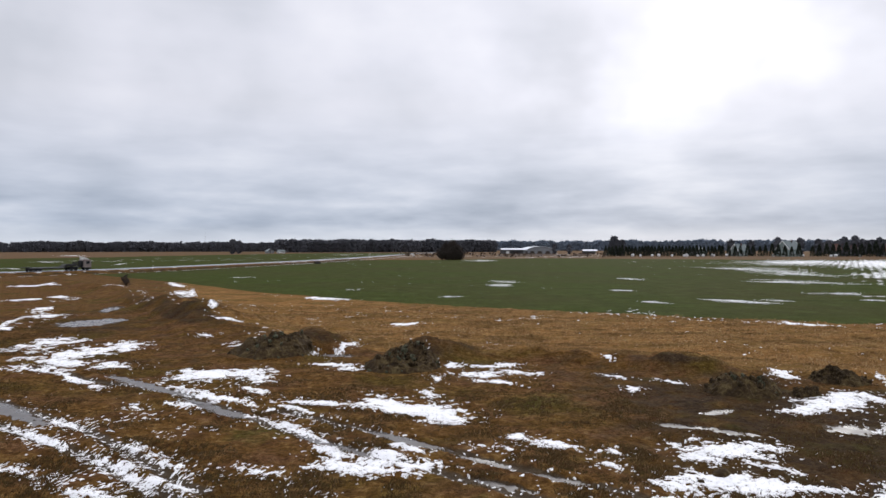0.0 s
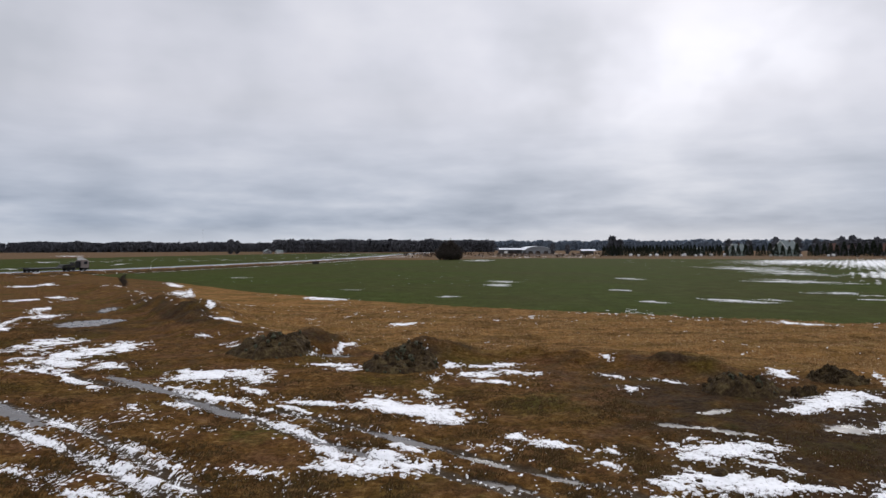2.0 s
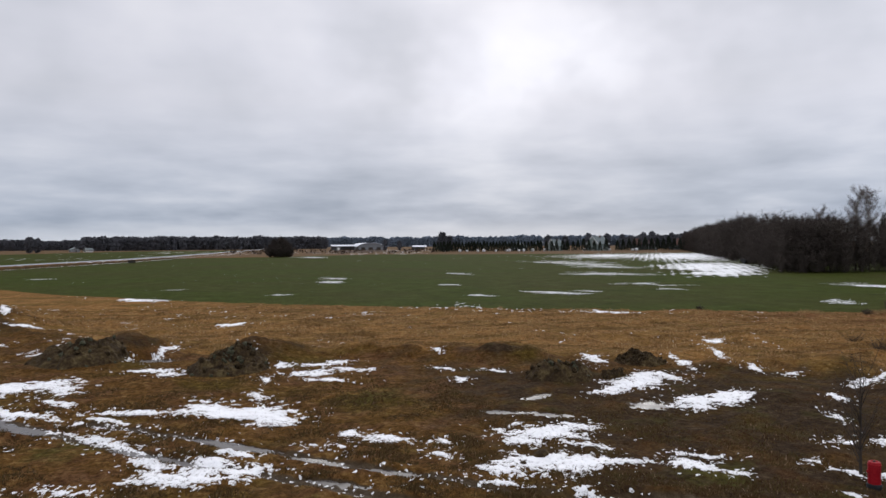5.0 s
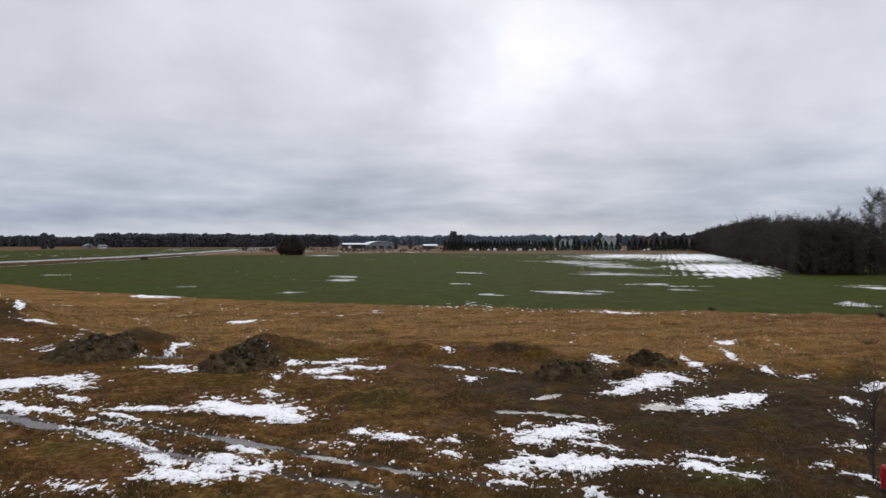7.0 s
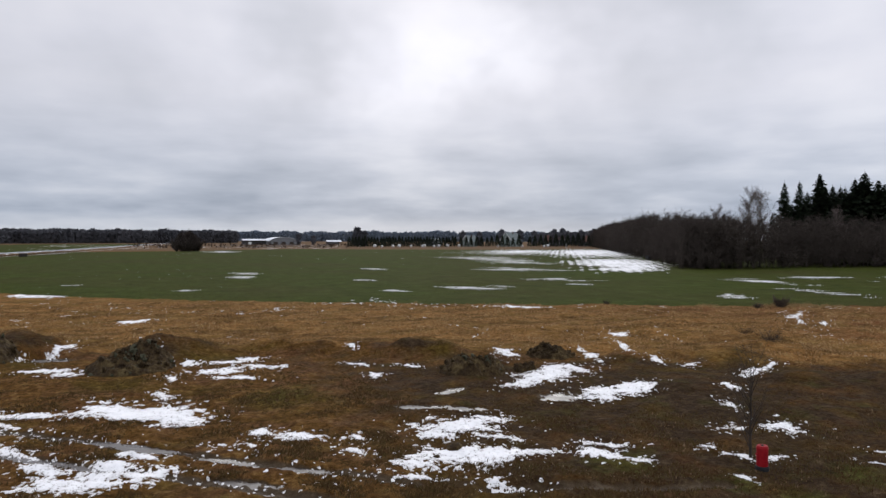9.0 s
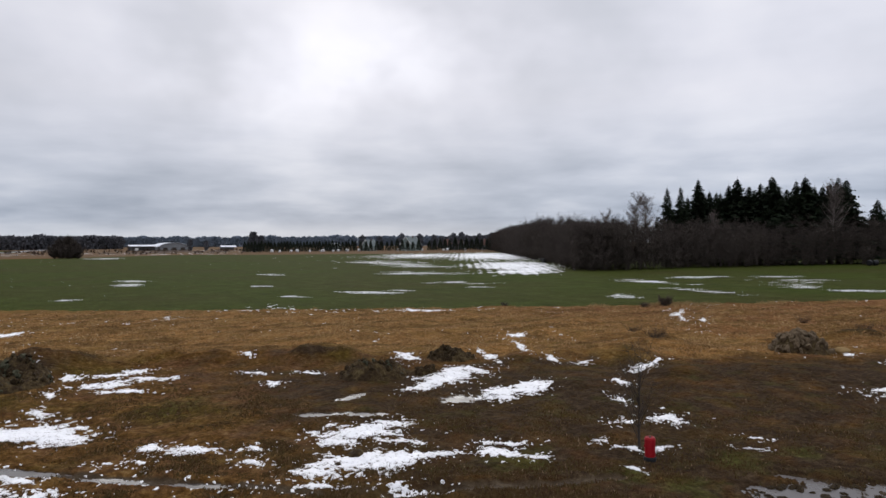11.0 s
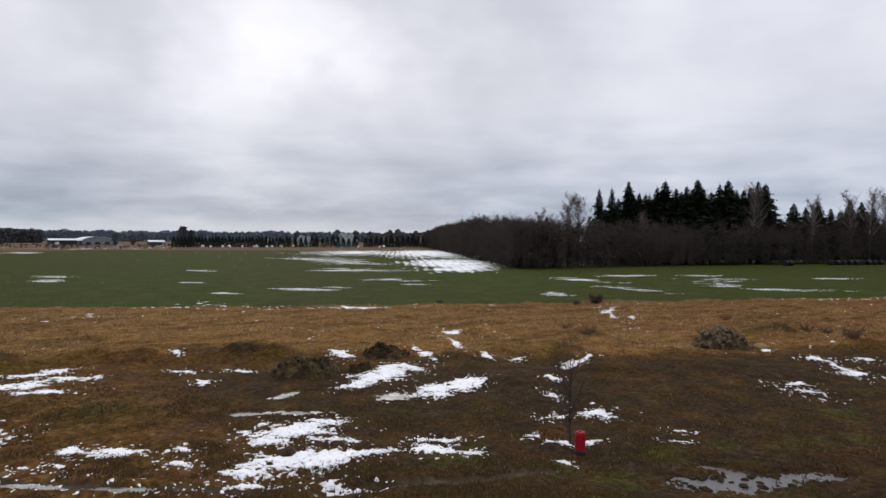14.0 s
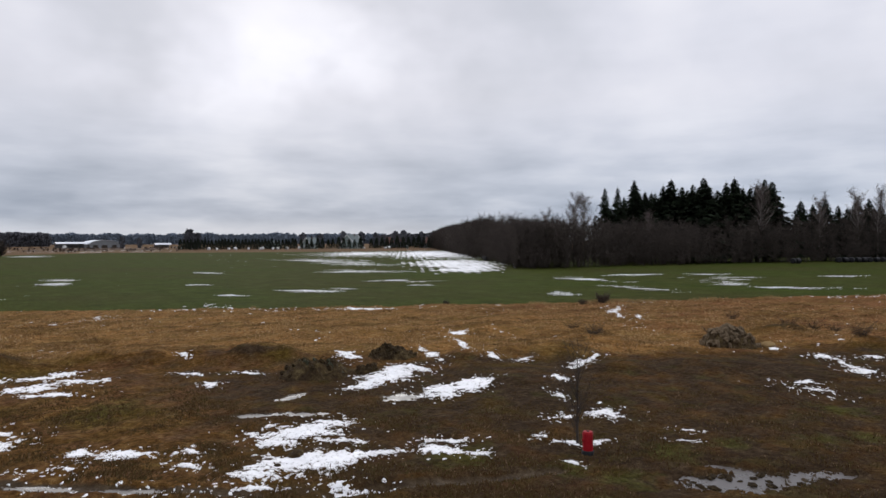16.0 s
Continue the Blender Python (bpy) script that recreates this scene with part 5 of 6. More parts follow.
def tree_thing(name, x, y, meshes, label, category, group, size=1.0, turn=0.0, full=1.0):
    ob = thing(name, x, y, on_ground(x, y), turn, label, category, group)
    ob.scale = (size * full, size * full, size)
    for n, me in meshes:
        part_mesh(n, me, ob)
    return ob


def wood_front(az):
    """How far off the wood's front edge is on a bearing."""
    best = 0
    for (ax, ay), (bx, by) in zip(WOOD_EDGE[4:], WOOD_EDGE[5:]):
        s, c = math.sin(radians(az)), math.cos(radians(az))
        det = s * (by - ay) - c * (bx - ax)
        u = (c * ax - s * ay) / det if abs(det) > 1e-6 else -1
        if 0 <= u <= 1:
            best = max(best, math.hypot(ax + (bx - ax) * u, ay + (by - ay) * u))
    return best


def build_spruces():
    kinds = []
    for s, tall, wide, sp in ((1, 22.0, 4.1, 1.1), (2, 22.0, 3.5, 1.1), (3, 20.0, 3.1, 0.9), (4, 22.0, 4.6, 1.2), (5, 21.0, 3.9, 1.05)):
        t, c = spruce(40 + s, tall, wide, sp)
        kinds.append((tall, t.mesh("trunk", BARK), c.mesh("crown", NEEDLES)))
    # azimuth east of north, distance, height
    rows = ((47.4, 183, 19.8, 2), (48.4, 184, 20.0, 2), (49.7, 192, 22.4, 1), (50.5, 197, 19.5, 0), (51.3, 190, 18.5, 4), (51.9, 196, 21.0, 1), (52.5, 191, 22.2, 3), (53.3, 193, 20.4, 0),
            (54.1, 191, 20.8, 4), (54.9, 190, 22.4, 3), (55.3, 196, 20.5, 0), (56.5, 193, 21.2, 4), (57.1, 190, 21.9, 3), (57.7, 198, 20.0, 1), (58.7, 192, 20.2, 0), (59.2, 196, 22.0, 2),
            (59.7, 190, 20.8, 3), (47.9, 191, 15.0, 3), (46.6, 190, 12.8, 2), (61.6, 199, 16.2, 0), (62.4, 200, 15.2, 1), (63.2, 199, 16.6, 4), (64.0, 205, 15.0, 2), (65.2, 202, 16.4, 0), (65.9, 205, 16.5, 1),
            (66.6, 203, 14.8, 4), (68.6, 202, 16.4, 0), (69.4, 208, 16.8, 3), (62.9, 204, 13.8, 3), (64.6, 204, 14.2, 3), (66.2, 206, 14.0, 3), (67.6, 204, 14.6, 3), (70.2, 206, 14.5, 0), (71.0, 205, 17.0, 1), (43.2, 190, 12.6, 2), (48.9, 203, 18.5, 3), (49.9, 206, 20.5, 3), (51.0, 207, 19.8, 0), (52.2, 206, 20.2, 3), (53.7, 207, 20.4, 4), (55.9, 207, 20.2, 3), (57.4, 207, 20.6, 0), (59.8, 210, 19.0, 4), (41.0, 210, 12.2, 2), (50.0, 205, 20.0, 3), (54.5, 206, 21.0, 1), (58.2, 206, 20.5, 3),
            (49.4, 195, 16.5, 3), (50.6, 196, 17.2, 3), (51.6, 197, 17.8, 3), (52.8, 195, 17.6, 0), (53.9, 198, 18.0, 3), (55.1, 195, 17.4, 3), (56.2, 196, 18.2, 0), (57.0, 198, 17.4, 3), (58.0, 195, 17.6, 3), (59.4, 197, 17.8, 0))
    made = []
    for az, d, tall, k in rows:
        back = max(d, wood_front(az) + 14)
        d, tall = back, 6 + (tall - 6) * back / d
        x, y = d * math.sin(radians(az)), d * math.cos(radians(az))
        full, trunk, crown = kinds[k]
        made.append(tree_thing("spruce_tree", x, y, (("trunk", trunk), ("crown", crown)), "tall dark green spruce standing above the thicket", "tree", "spruces in the wood", tall / full, az * 37 % 360, 1.55 if 49 < az < 61.5 else 1.8 if az > 61.5 else 1.25))
    return made


build_spruces()


def build_birches():
    kinds = []
    for s in range(3):
        w, f = bare_tree(500 + s, 18.0, 3.6, 40, 60, first=0.38, rise=1.25, trunk=0.19, twig=0.05, length=0.26)
        kinds.append((w.mesh("trunk", BIRCH), f.mesh("crown", BIRCH_TWIGS)))
    for az, d, tall, k in ((44.9, 163, 15.2, 0), (45.7, 170, 15.8, 1), (42.6, 178, 12.6, 2), (58.9, 164, 17.0, 1), (65.3, 197, 16.6, 2), (66.4, 196, 17.0, 0), (67.4, 198, 16.4, 1), (62.8, 192, 15.5, 2),
                            (50.9, 168, 11.5, 2), (70.2, 196, 17.5, 0)):
        back = max(d, wood_front(az) + 9)
        d, tall = back, 6 + (tall - 6) * back / d
        x, y = d * math.sin(radians(az)), d * math.cos(radians(az))
        tree_thing("birch_tree", x, y, (("trunk", kinds[k][0]), ("crown", kinds[k][1])), "leafless pale birch with fine hanging twigs", "tree", "birches in the wood", tall / 18.0, az * 53 % 360)


build_birches()


def far_tree(seed, kind, leaves=100):
    """A tree for the horizon: ragged tiers or a loose crown."""
    rng = random.Random(seed)
    sh = Shell()
    if kind == "spruce":
        for n in range(9):
            t = n / 9
            z, r = 1 - 0.95 * (1 - t), 0.24 * (1 - t) + 0.02
            for b in range(6):
                a = rng.uniform(0, 6.28)
                o = Vector((math.cos(a), math.sin(a), 0))
                sh.leaf(Vector((0, 0, z + 0.06)), o * r * rng.uniform(0.7, 1.25) + Vector((0, 0, z - 0.1)), 0.24, rng)
        sh.leaf(Vector((0, 0, 0.85)), Vector((0, 0, 1.03)), 0.05, rng)
    else:
        for n in range(leaves):
            a, q = rng.uniform(0, 6.28), rng.random()
            z = rng.uniform(0.02, 1.0)
            r = 0.34 * math.sin(math.pi * min(1, max(0.08, (z - 0.02) * 0.93))) ** 0.6 * math.sqrt(q)
            p = Vector((r * math.cos(a), r * math.sin(a), z))
            sh.leaf(p, p + Vector((rng.uniform(-0.1, 0.1), rng.uniform(-0.1, 0.1), rng.uniform(0.0, 0.16))), 0.27, rng)
    sh.tube([(0, 0, -0.02), (0, 0, 0.7)], [0.02, 0.008], 3)
    return sh.arrays()


def far_wood(name, az0, az1, d0, d1, tall0, tall1, rows, gap, mix, material, seed, label):
    """A strip of woodland between two bearings."""
    rng = np.random.default_rng(seed)
    kinds = [far_tree(seed * 10 + i, "spruce" if i < mix else "broad") for i in range(6)]
    ax, ay = d0 * math.sin(radians(az0)), d0 * math.cos(radians(az0))
    bx, by = d1 * math.sin(radians(az1)), d1 * math.cos(radians(az1))
    length = math.hypot(bx - ax, by - ay)
    ux, uy = ax / d0, ay / d0
    spots = []
    for row in range(rows):
        for i in range(int(length / gap)):
            t = (i + rng.random()) / (length / gap)
            d = row * gap * 1.4 + rng.uniform(0, gap)
            x, y = ax + (bx - ax) * t + ux * d, ay + (by - ay) * t + uy * d
            tall = (tall0 + (tall1 - tall0) * t) * rng.uniform(0.85, 0.97) * (0.90 + 0.22 * float(fbm(np.array([t * length / 30]), np.array([0.0]), 3, seed)[0]))
            spots.append((x, y, -0.2, tall * (1.08 if rng.random() < 0.05 else 1.0), rng.uniform(0, 6.28)))
    order = rng.permutation(len(spots))
    v, f = spread_out(kinds, [spots[i] for i in order])
    tagged(new(name, raw_mesh(name, v, f, material)), label, "forest", kind="stuff")


far_wood("far_forest", -44, -11.0, 1150, 1150, 14.2, 14.8, 6, 5.0, 2, FAR_WOOD, 1, "distant dark strip of mixed forest")
far_wood("far_forest", -13.5, 4.6, 900, 960, 17.0, 16.5, 7, 4.5, 2, FAR_WOOD, 2, "distant dark mixed forest behind the fields")
far_wood("far_forest", 3.0, 36.0, 1500, 1400, 21.0, 20.0, 5, 7.0, 3, HAZE_WOOD, 3, "forest on the horizon, haze painted into its blue-grey colour")
far_wood("far_forest", 28.8, 38.0, 720, 700, 11.5, 15.5, 4, 6.0, 0, FAR_WOOD, 4, "leafless trees behind the houses")


# ---- things on the site
CLODS = {}


def clod_mesh(k, material):
    """One of five broken lumps of earth."""
    key = (k, material.name)
    if key not in CLODS:
        rng = random.Random(k)
        bm = bmesh.new()
        bmesh.ops.create_icosphere(bm, subdivisions=1, radius=1.0)
        for v in bm.verts:
            v.co *= rng.uniform(0.62, 1.25)
        me = bpy.data.meshes.new("clod")
        bm.to_mesh(me)
        bm.free()
        me.materials.append(material)
        CLODS[key] = me
    return CLODS[key]


def soil_heap(x, y, wide, deep, tall, turn, seed, label, material=SOIL, clods=110, lump=None, coarse=1.0, dome=0.0):
    """A tipped heap of clay soil: an uneven body and loose clods."""
    z = on_ground(x, y) - 0.12
    ob = thing("soil_heap", x, y, z, turn, label, "soil heap", "heaps of dug soil")
    rng = np.random.default_rng(seed)
    nr, na = (46, 120) if y < 100 else (16, 36)
    r, a = np.meshgrid(np.linspace(0, 1.25, nr), np.arange(na) * 2 * np.pi / na, indexing="ij")
    px, py = r * np.cos(a), r * np.sin(a)
    n1 = fbm(px * 1.7 + seed, py * 1.7, 3, seed)
    n2 = fbm(px * 5.0 + seed, py * 5.0, 4, seed + 3, 0.65)
    rr = r / (0.85 + 0.36 * fbm(np.cos(a) * 1.5 + seed, np.sin(a) * 1.5, 3, seed + 9))
    skirt = np.clip(1 - rr ** 2.6, -0.15, 1)
    # several tipped loads side by side
    loads = np.zeros_like(r)
    for c in range(6):
        lx, ly = rng.uniform(-0.62, 0.62), rng.uniform(-0.5, 0.5)
        loads = np.maximum(loads, rng.uniform(0.6, 1.0) * np.exp(-((px - lx) ** 2 + (py - ly) ** 2) / rng.uniform(0.05, 0.16)))
    h = tall * (np.minimum(skirt, 0.16 + 0.62 * loads + 0.35 * n1 * (skirt > 0)) + 0.5 * (n2 - 0.5) * smooth(skirt, -0.1, 0.3))
    h = h * (1 - dome) + dome * tall * (0.95 * np.clip(skirt, -0.15, 1) + 0.3 * (n2 - 0.5) * (skirt > 0))
    c, q = math.cos(radians(turn)), math.sin(radians(turn))
    gx, gy = x + px * wide * c - py * deep * q, y + px * wide * q + py * deep * c
    above = h.ravel()
    h = h + height(gx.ravel(), gy.ravel()).reshape(gx.shape) - z - 0.1
    v = np.stack([px * wide, py * deep, h], -1).reshape(-1, 3)
    i, j = np.meshgrid(np.arange(nr - 1), np.arange(na), indexing="ij")
    k = (j + 1) % na
    f = np.stack([i * na + j, (i + 1) * na + j, (i + 1) * na + k, i * na + k], -1).reshape(-1, 4)
    part_mesh("heap_body", raw_mesh("heap_body", v, f, material, False), ob)
    for c in range(clods):
        k = int(rng.integers(0, len(v)))
        if above[k] < 0.08:
            continue
        size = rng.uniform(0.05, 0.24) * (0.55 + 0.35 * tall) * coarse
        m = Matrix.Translation(Vector(v[k]) + Vector((0, 0, size * 0.15))) @ Euler(rng.uniform(0, 6, 3)).to_matrix().to_4x4() @ Matrix.Diagonal((size, size * rng.uniform(0.6, 1), size * rng.uniform(0.5, 0.9), 1))
        part_mesh("clod", clod_mesh(c % 5, lump if lump and (c % 3 == 0 or dome) else material), ob, "", m)
    return ob


soil_heap(-9.6, 38.6, 2.3, 1.9, 1.05, 10, 11, "dark heap of dug clay soil on the grass", lump=TURF)
soil_heap(-2.1, 34.4, 1.95, 1.8, 0.98, -8, 12, "large dark heap of cloddy clay soil with olive turf", clods=190, lump=TURF)
soil_heap(12.5, 28.6, 1.55, 1.3, 0.9, -25, 13, "low dark heap of dug clay soil on the grass", lump=TURF)
soil_heap(17.6, 30.6, 1.25, 1.1, 0.65, -25, 14, "low dark heap of dug clay soil on the grass")
soil_heap(14.9, 28.2, 0.6, 0.5, 0.5, 0, 16, "small dark clod heap beside a snow patch", clods=30)
soil_heap(35.4, 23.3, 1.55, 1.3, 1.15, -40, 15, "rounded heap of brown stony rubble in the rough grass", SOIL, 300, STONE, 1.25, 0.85)


def boulder(x, y, size, seed, label, material=SOIL):
    bm = bmesh.new()
    bmesh.ops.create_icosphere(bm, subdivisions=3, radius=1.0)
    for v in bm.verts:
        n = noise.fractal(v.co * 1.3 + Vector((seed, 0, 0)), 1.0, 2.0, 4)
        v.co = Vector((v.co.x * size, v.co.y * size * 0.8, max(v.co.z, -0.4) * size * 0.55)) * (1 + 0.22 * n)
    ob = part("boulder", bm, material, None, label, pose(x, y, on_ground(x, y) + size * 0.1, 0, 0, seed * 40), True)
    tagged(ob, category="stone", group="clods and stones")


boulder(7.35, 18.1, 0.27, 1, "dark turf clod lying in a snow patch")
boulder(6.6, 17.6, 0.12, 2, "small dark clod lying in a snow patch")
boulder(36.75, 21.7, 0.42, 3, "pale tan flat stone beside the rubble heap", REED)


def mud_clods():
    """Lumps of mud that stand out of the large puddle."""
    rng = random.Random(64)
    for n in range(26):
        u, v = rng.uniform(-1.9, 1.9), rng.uniform(-0.5, 0.5)
        x, y = 16.25 + u * 0.89 + v * 0.45, 9.8 - u * 0.45 + v * 0.89
        size = rng.uniform(0.06, 0.16)
        ob = new("mud_clod", clod_mesh(n % 5, SOIL))
        ob.matrix_basis = pose(x, y, -0.07, 0, 0, n * 47) @ Matrix.Diagonal((size * 1.3, size, size * 0.75, 1))
        tagged(ob, "dark lump of wet mud standing in the shallow puddle", "clod", "mud clods in the puddle")


mud_clods()


def fire_hydrant(x, y):
    ob = thing("fire_hydrant", x, y, on_ground(x, y), 20, "red cylindrical plastic hydrant post on a black base", "hydrant")
    ob.scale = (0.9, 0.9, 0.87)
    part("base", lathe([(0.185, -0.1), (0.19, 0.0), (0.19, 0.09), (0.175, 0.115), (0.16, 0.12)], 32), BLACK, ob, "black rubber base", None, True)
    part("body", lathe([(0.155, 0.115), (0.158, 0.13), (0.158, 0.60), (0.164, 0.605), (0.164, 0.655), (0.158, 0.665), (0.15, 0.68)], 32), RED, ob, "red cylindrical body", None, False)
    part("cap", lathe([(0.15, 0.676), (0.152, 0.70), (0.135, 0.722), (0.085, 0.726), (0.08, 0.708), (0.02, 0.706)], 32), RED, ob, "flat red cap with a recess")
    part("nut", lathe([(0.035, 0.70), (0.035, 0.735), (0.028, 0.742)], 6), STEEL, ob, "dark steel nut")
    for a in (0.4, 2.5):
        bm = lathe([(0.045, 0.0), (0.045, 0.03), (0.036, 0.038)], 12)
        part("outlet_cover", bm, RED, ob, "", Matrix.Translation((0.152 * math.cos(a), 0.152 * math.sin(a), 0.45)) @ Matrix.Rotation(a, 4, "Z") @ Matrix.Rotation(math.pi / 2, 4, "Y"))


fire_hydrant(14.05, 13.55)


def sapling(x, y):
    ob = thing("sapling", x, y, on_ground(x, y), 0, "thin leafless young tree with fine dark twigs", "tree")
    limbs = []
    w, f = bare_tree(77, 2.75, 0.72, 30, 9, first=0.14, rise=1.7, trunk=0.042, twig=0.011, length=0.5, apart=limbs)
    for q in limbs:
        part_mesh("limb", q.mesh("limb", BARK), ob)
    part_mesh("trunk", w.mesh("trunk", DARK_WOOD), ob)
    part_mesh("crown", f.mesh("crown", TWIGS), ob)


sapling(14.45, 14.35)


def shrub(x, y, tall, wide, seed, label, stems=7, twigs=26, material=TWIGS, twig=0.04, group=""):
    ob = thing("bush", x, y, on_ground(x, y), seed * 31, label, "bush", group)
    w, f = bare_tree(seed, tall, wide, stems * 7, twigs, first=0.02, rise=0.9, trunk=0.02 * tall, twig=twig, length=0.7, stems=stems)
    part_mesh("stem", w.mesh("stem", BARK), ob)
    part_mesh("crown", f.mesh("crown", material), ob)


shrub(4.2, 337.0, 8.4, 2.9, 601, "large dense dark leafless willow bush in the field", 12, 150, TWIGS, 0.16)
shrub(1.4, 339.0, 6.4, 2.6, 602, "dark leafless willow bush in the field", 10, 120, TWIGS, 0.16)
shrub(7.0, 340.0, 6.8, 2.6, 603, "dark leafless willow bush in the field", 10, 120, TWIGS, 0.16)
for n, (wx, wy) in enumerate(((-0.6, 335.5), (2.4, 334.6), (5.2, 334.8), (8.4, 336.0))):
    shrub(wx, wy, 3.6, 3.0, 621 + n, "low dense skirt of dark willow brush in the field", 9, 70, TWIGS, 0.16)
shrub(-45.5, 99.0, 1.5, 0.7, 604, "small dark bush on the soil ridge", 5, 20, TWIGS, 0.06)
shrub(48.6, 45.0, 0.5, 0.85, 605, "low brown bush of dry weeds at the field edge", 16, 46, BROWN_BRUSH, 0.025)
shrub(46.9, 45.8, 0.3, 0.5, 606, "low brown bush of dry weeds at the field edge", 12, 30, BROWN_BRUSH, 0.025)
for n, (wx, wy, wt, ww) in enumerate(((45.3, 23.6, 0.34, 0.8), (44.0, 24.5, 0.26, 0.7), (46.6, 22.9, 0.24, 0.6), (41.5, 18.9, 0.28, 0.8), (42.6, 19.6, 0.22, 0.6), (29.8, 28.4, 0.2, 0.8), (30.9, 29.3, 0.18, 0.6), (38.8, 26.8, 0.2, 0.6), (33.4, 33.6, 0.2, 0.6), (47.8, 31.0, 0.26, 0.7))):
    shrub(wx, wy, wt, ww, 611 + n, "low clump of dry reddish weeds in the golden grass", 12, 18, DRY_WEED, 0.012, "dry weed clumps")
shrub(36.0, 52.6, 0.28, 0.4, 609, "small dark bush at the field edge", 6, 16, TWIGS, 0.05)


# ---- the road's traffic and posts
def wheel(parent, x, y, radius, width):
    at = Matrix.Translation((x, y, radius)) @ Matrix.Rotation(math.pi / 2, 4, "X")
    h = width / 2
    tyre = part("tyre", lathe([(radius * 0.6, -h), (radius * 0.92, -h), (radius, -h * 0.7), (radius, h * 0.7), (radius * 0.92, h), (radius * 0.6, h)], 20), BLACK, parent, "", at)
    part("rim", lathe([(radius * 0.2, -h * 0.8), (radius * 0.58, -h * 0.9), (radius * 0.58, h * 0.9), (radius * 0.2, h * 0.8)], 16), GREY_PAINT, tyre)


def truck(x, y, turn):
    """A tractor unit with a low-loader trailer; it faces its own +x."""
    ob = thing("truck", x, y, 0.64, turn, "dusty grey-tan truck with an empty low-loader trailer on the road", "truck")
    ob.scale = (0.87, 0.87, 0.87)
    cab = part("cab", prism([(0.1, 0.75), (2.25, 0.75), (2.3, 1.7), (2.12, 2.75), (1.95, 2.95), (0.25, 2.95), (0.1, 2.8)], 2.4, "y"), CAB, ob, "tan driver's cab")
    part("windscreen", prism([(2.318, 1.75), (2.36, 1.75), (2.18, 2.68), (2.14, 2.68)], 2.1, "y"), GLASS, cab)
    for s in (-1, 1):
        part("side_window", box(0.95, 0.03, 0.75, (1.35, s * 1.21, 1.75), 0.01), GLASS, cab)
        part("mirror", box(0.12, 0.2, 0.5, (2.2, s * 1.42, 1.85), 0.03), BLACK, cab)
        part("headlight", box(0.05, 0.4, 0.2, (2.3, s * 0.85, 0.85), 0.02), GREY_PAINT, cab)
        part("door_step", box(0.9, 0.12, 0.3, (1.3, s * 1.1, 0.45), 0.03), STEEL, cab)
    part("roof_deflector", prism([(0.3, 2.95), (1.9, 2.95), (0.5, 3.55), (0.3, 3.6)], 2.2, "y"), WHITE, cab, "white roof air deflector")
    part("bumper", box(0.25, 2.4, 0.5, (2.3, 0, 0.35), 0.05), STEEL, ob)
    part("chassis", box(6.2, 0.9, 0.3, (-0.9, 0, 0.72), 0.02), STEEL, ob)
    part("fifth_wheel", lathe([(0.45, 1.02), (0.5, 1.06), (0.5, 1.14), (0.2, 1.16)], 20), STEEL, ob, "", Matrix.Translation((-2.6, 0, 0)))
    part("fuel_tank", box(1.3, 0.5, 0.55, (-0.7, 1.0, 0.45), 0.12), GREY_PAINT, ob)
    part("air_stack", box(0.35, 2.1, 1.6, (-0.15, 0, 1.0), 0.05), BLACK, ob)
    for px in (1.3, -2.0, -3.35):
        for s in (-1, 1):
            wheel(ob, px, s * 1.02, 0.51, 0.42 if px < 0 else 0.32)
    neck = part("gooseneck", prism([(-1.6, 1.2), (-1.6, 1.75), (-4.6, 1.75), (-5.4, 1.0), (-5.4, 0.55), (-4.7, 0.75), (-4.3, 1.2)], 2.4, "y"), STEEL, ob, "dark trailer gooseneck")
    part("headboard", box(0.1, 2.4, 0.55, (-1.7, 0, 1.75), 0.02), STEEL, neck)
    deck = part("trailer_deck", box(8.6, 2.5, 0.34, (-9.6, 0, 0.55), 0.03), STEEL, ob, "low empty trailer deck")
    for s in (-1, 1):
        part("deck_rail", box(8.6, 0.08, 0.12, (-9.6, s * 1.22, 0.88), 0.02), GREY_PAINT, deck)
        part("loading_ramp", box(1.9, 0.7, 0.16, (-14.3, s * 0.75, 0.95), 0.03), STEEL, deck)
    for px in (-11.3, -12.5, -13.6):
        for s in (-1, 1):
            wheel(ob, px, s * 0.95, 0.4, 0.4)


truck(-87.0, 165.4, 57)


def delineator(x, y):
    ob = thing("roadside_post", x, y, on_ground(x, y), 20, "white plastic roadside marker post with dark band", "post", "posts along the road")
    part("shaft", box(0.14, 0.1, 1.05, (0, 0, -0.05), 0.02), WHITE, ob)
    part("band", box(0.146, 0.106, 0.22, (0, 0, 0.7), 0.01), BLACK, ob)


for n in (46, 56, 66, 78, 92, 108):
    delineator(ROAD[0][n] - ROAD[2][n] * 4.9, ROAD[1][n] - ROAD[3][n] * 4.9)


def culvert_head(x, y):
    ob = thing("culvert_head", x, y, on_ground(x, y), 15, "dark concrete culvert end beside the road", "culvert")
    part("headwall", box(2.4, 0.5, 1.3, (0, 0, -0.2), 0.05), DARK_WOOD, ob)
    part("pipe", lathe([(0.5, -0.3), (0.5, 0.3), (0.4, 0.31)], 16), STEEL, ob, "", Matrix.Translation((0, -0.2, 0.45)) @ Matrix.Rotation(math.pi / 2, 4, "X"))


culvert_head(-46.5, 255.0)


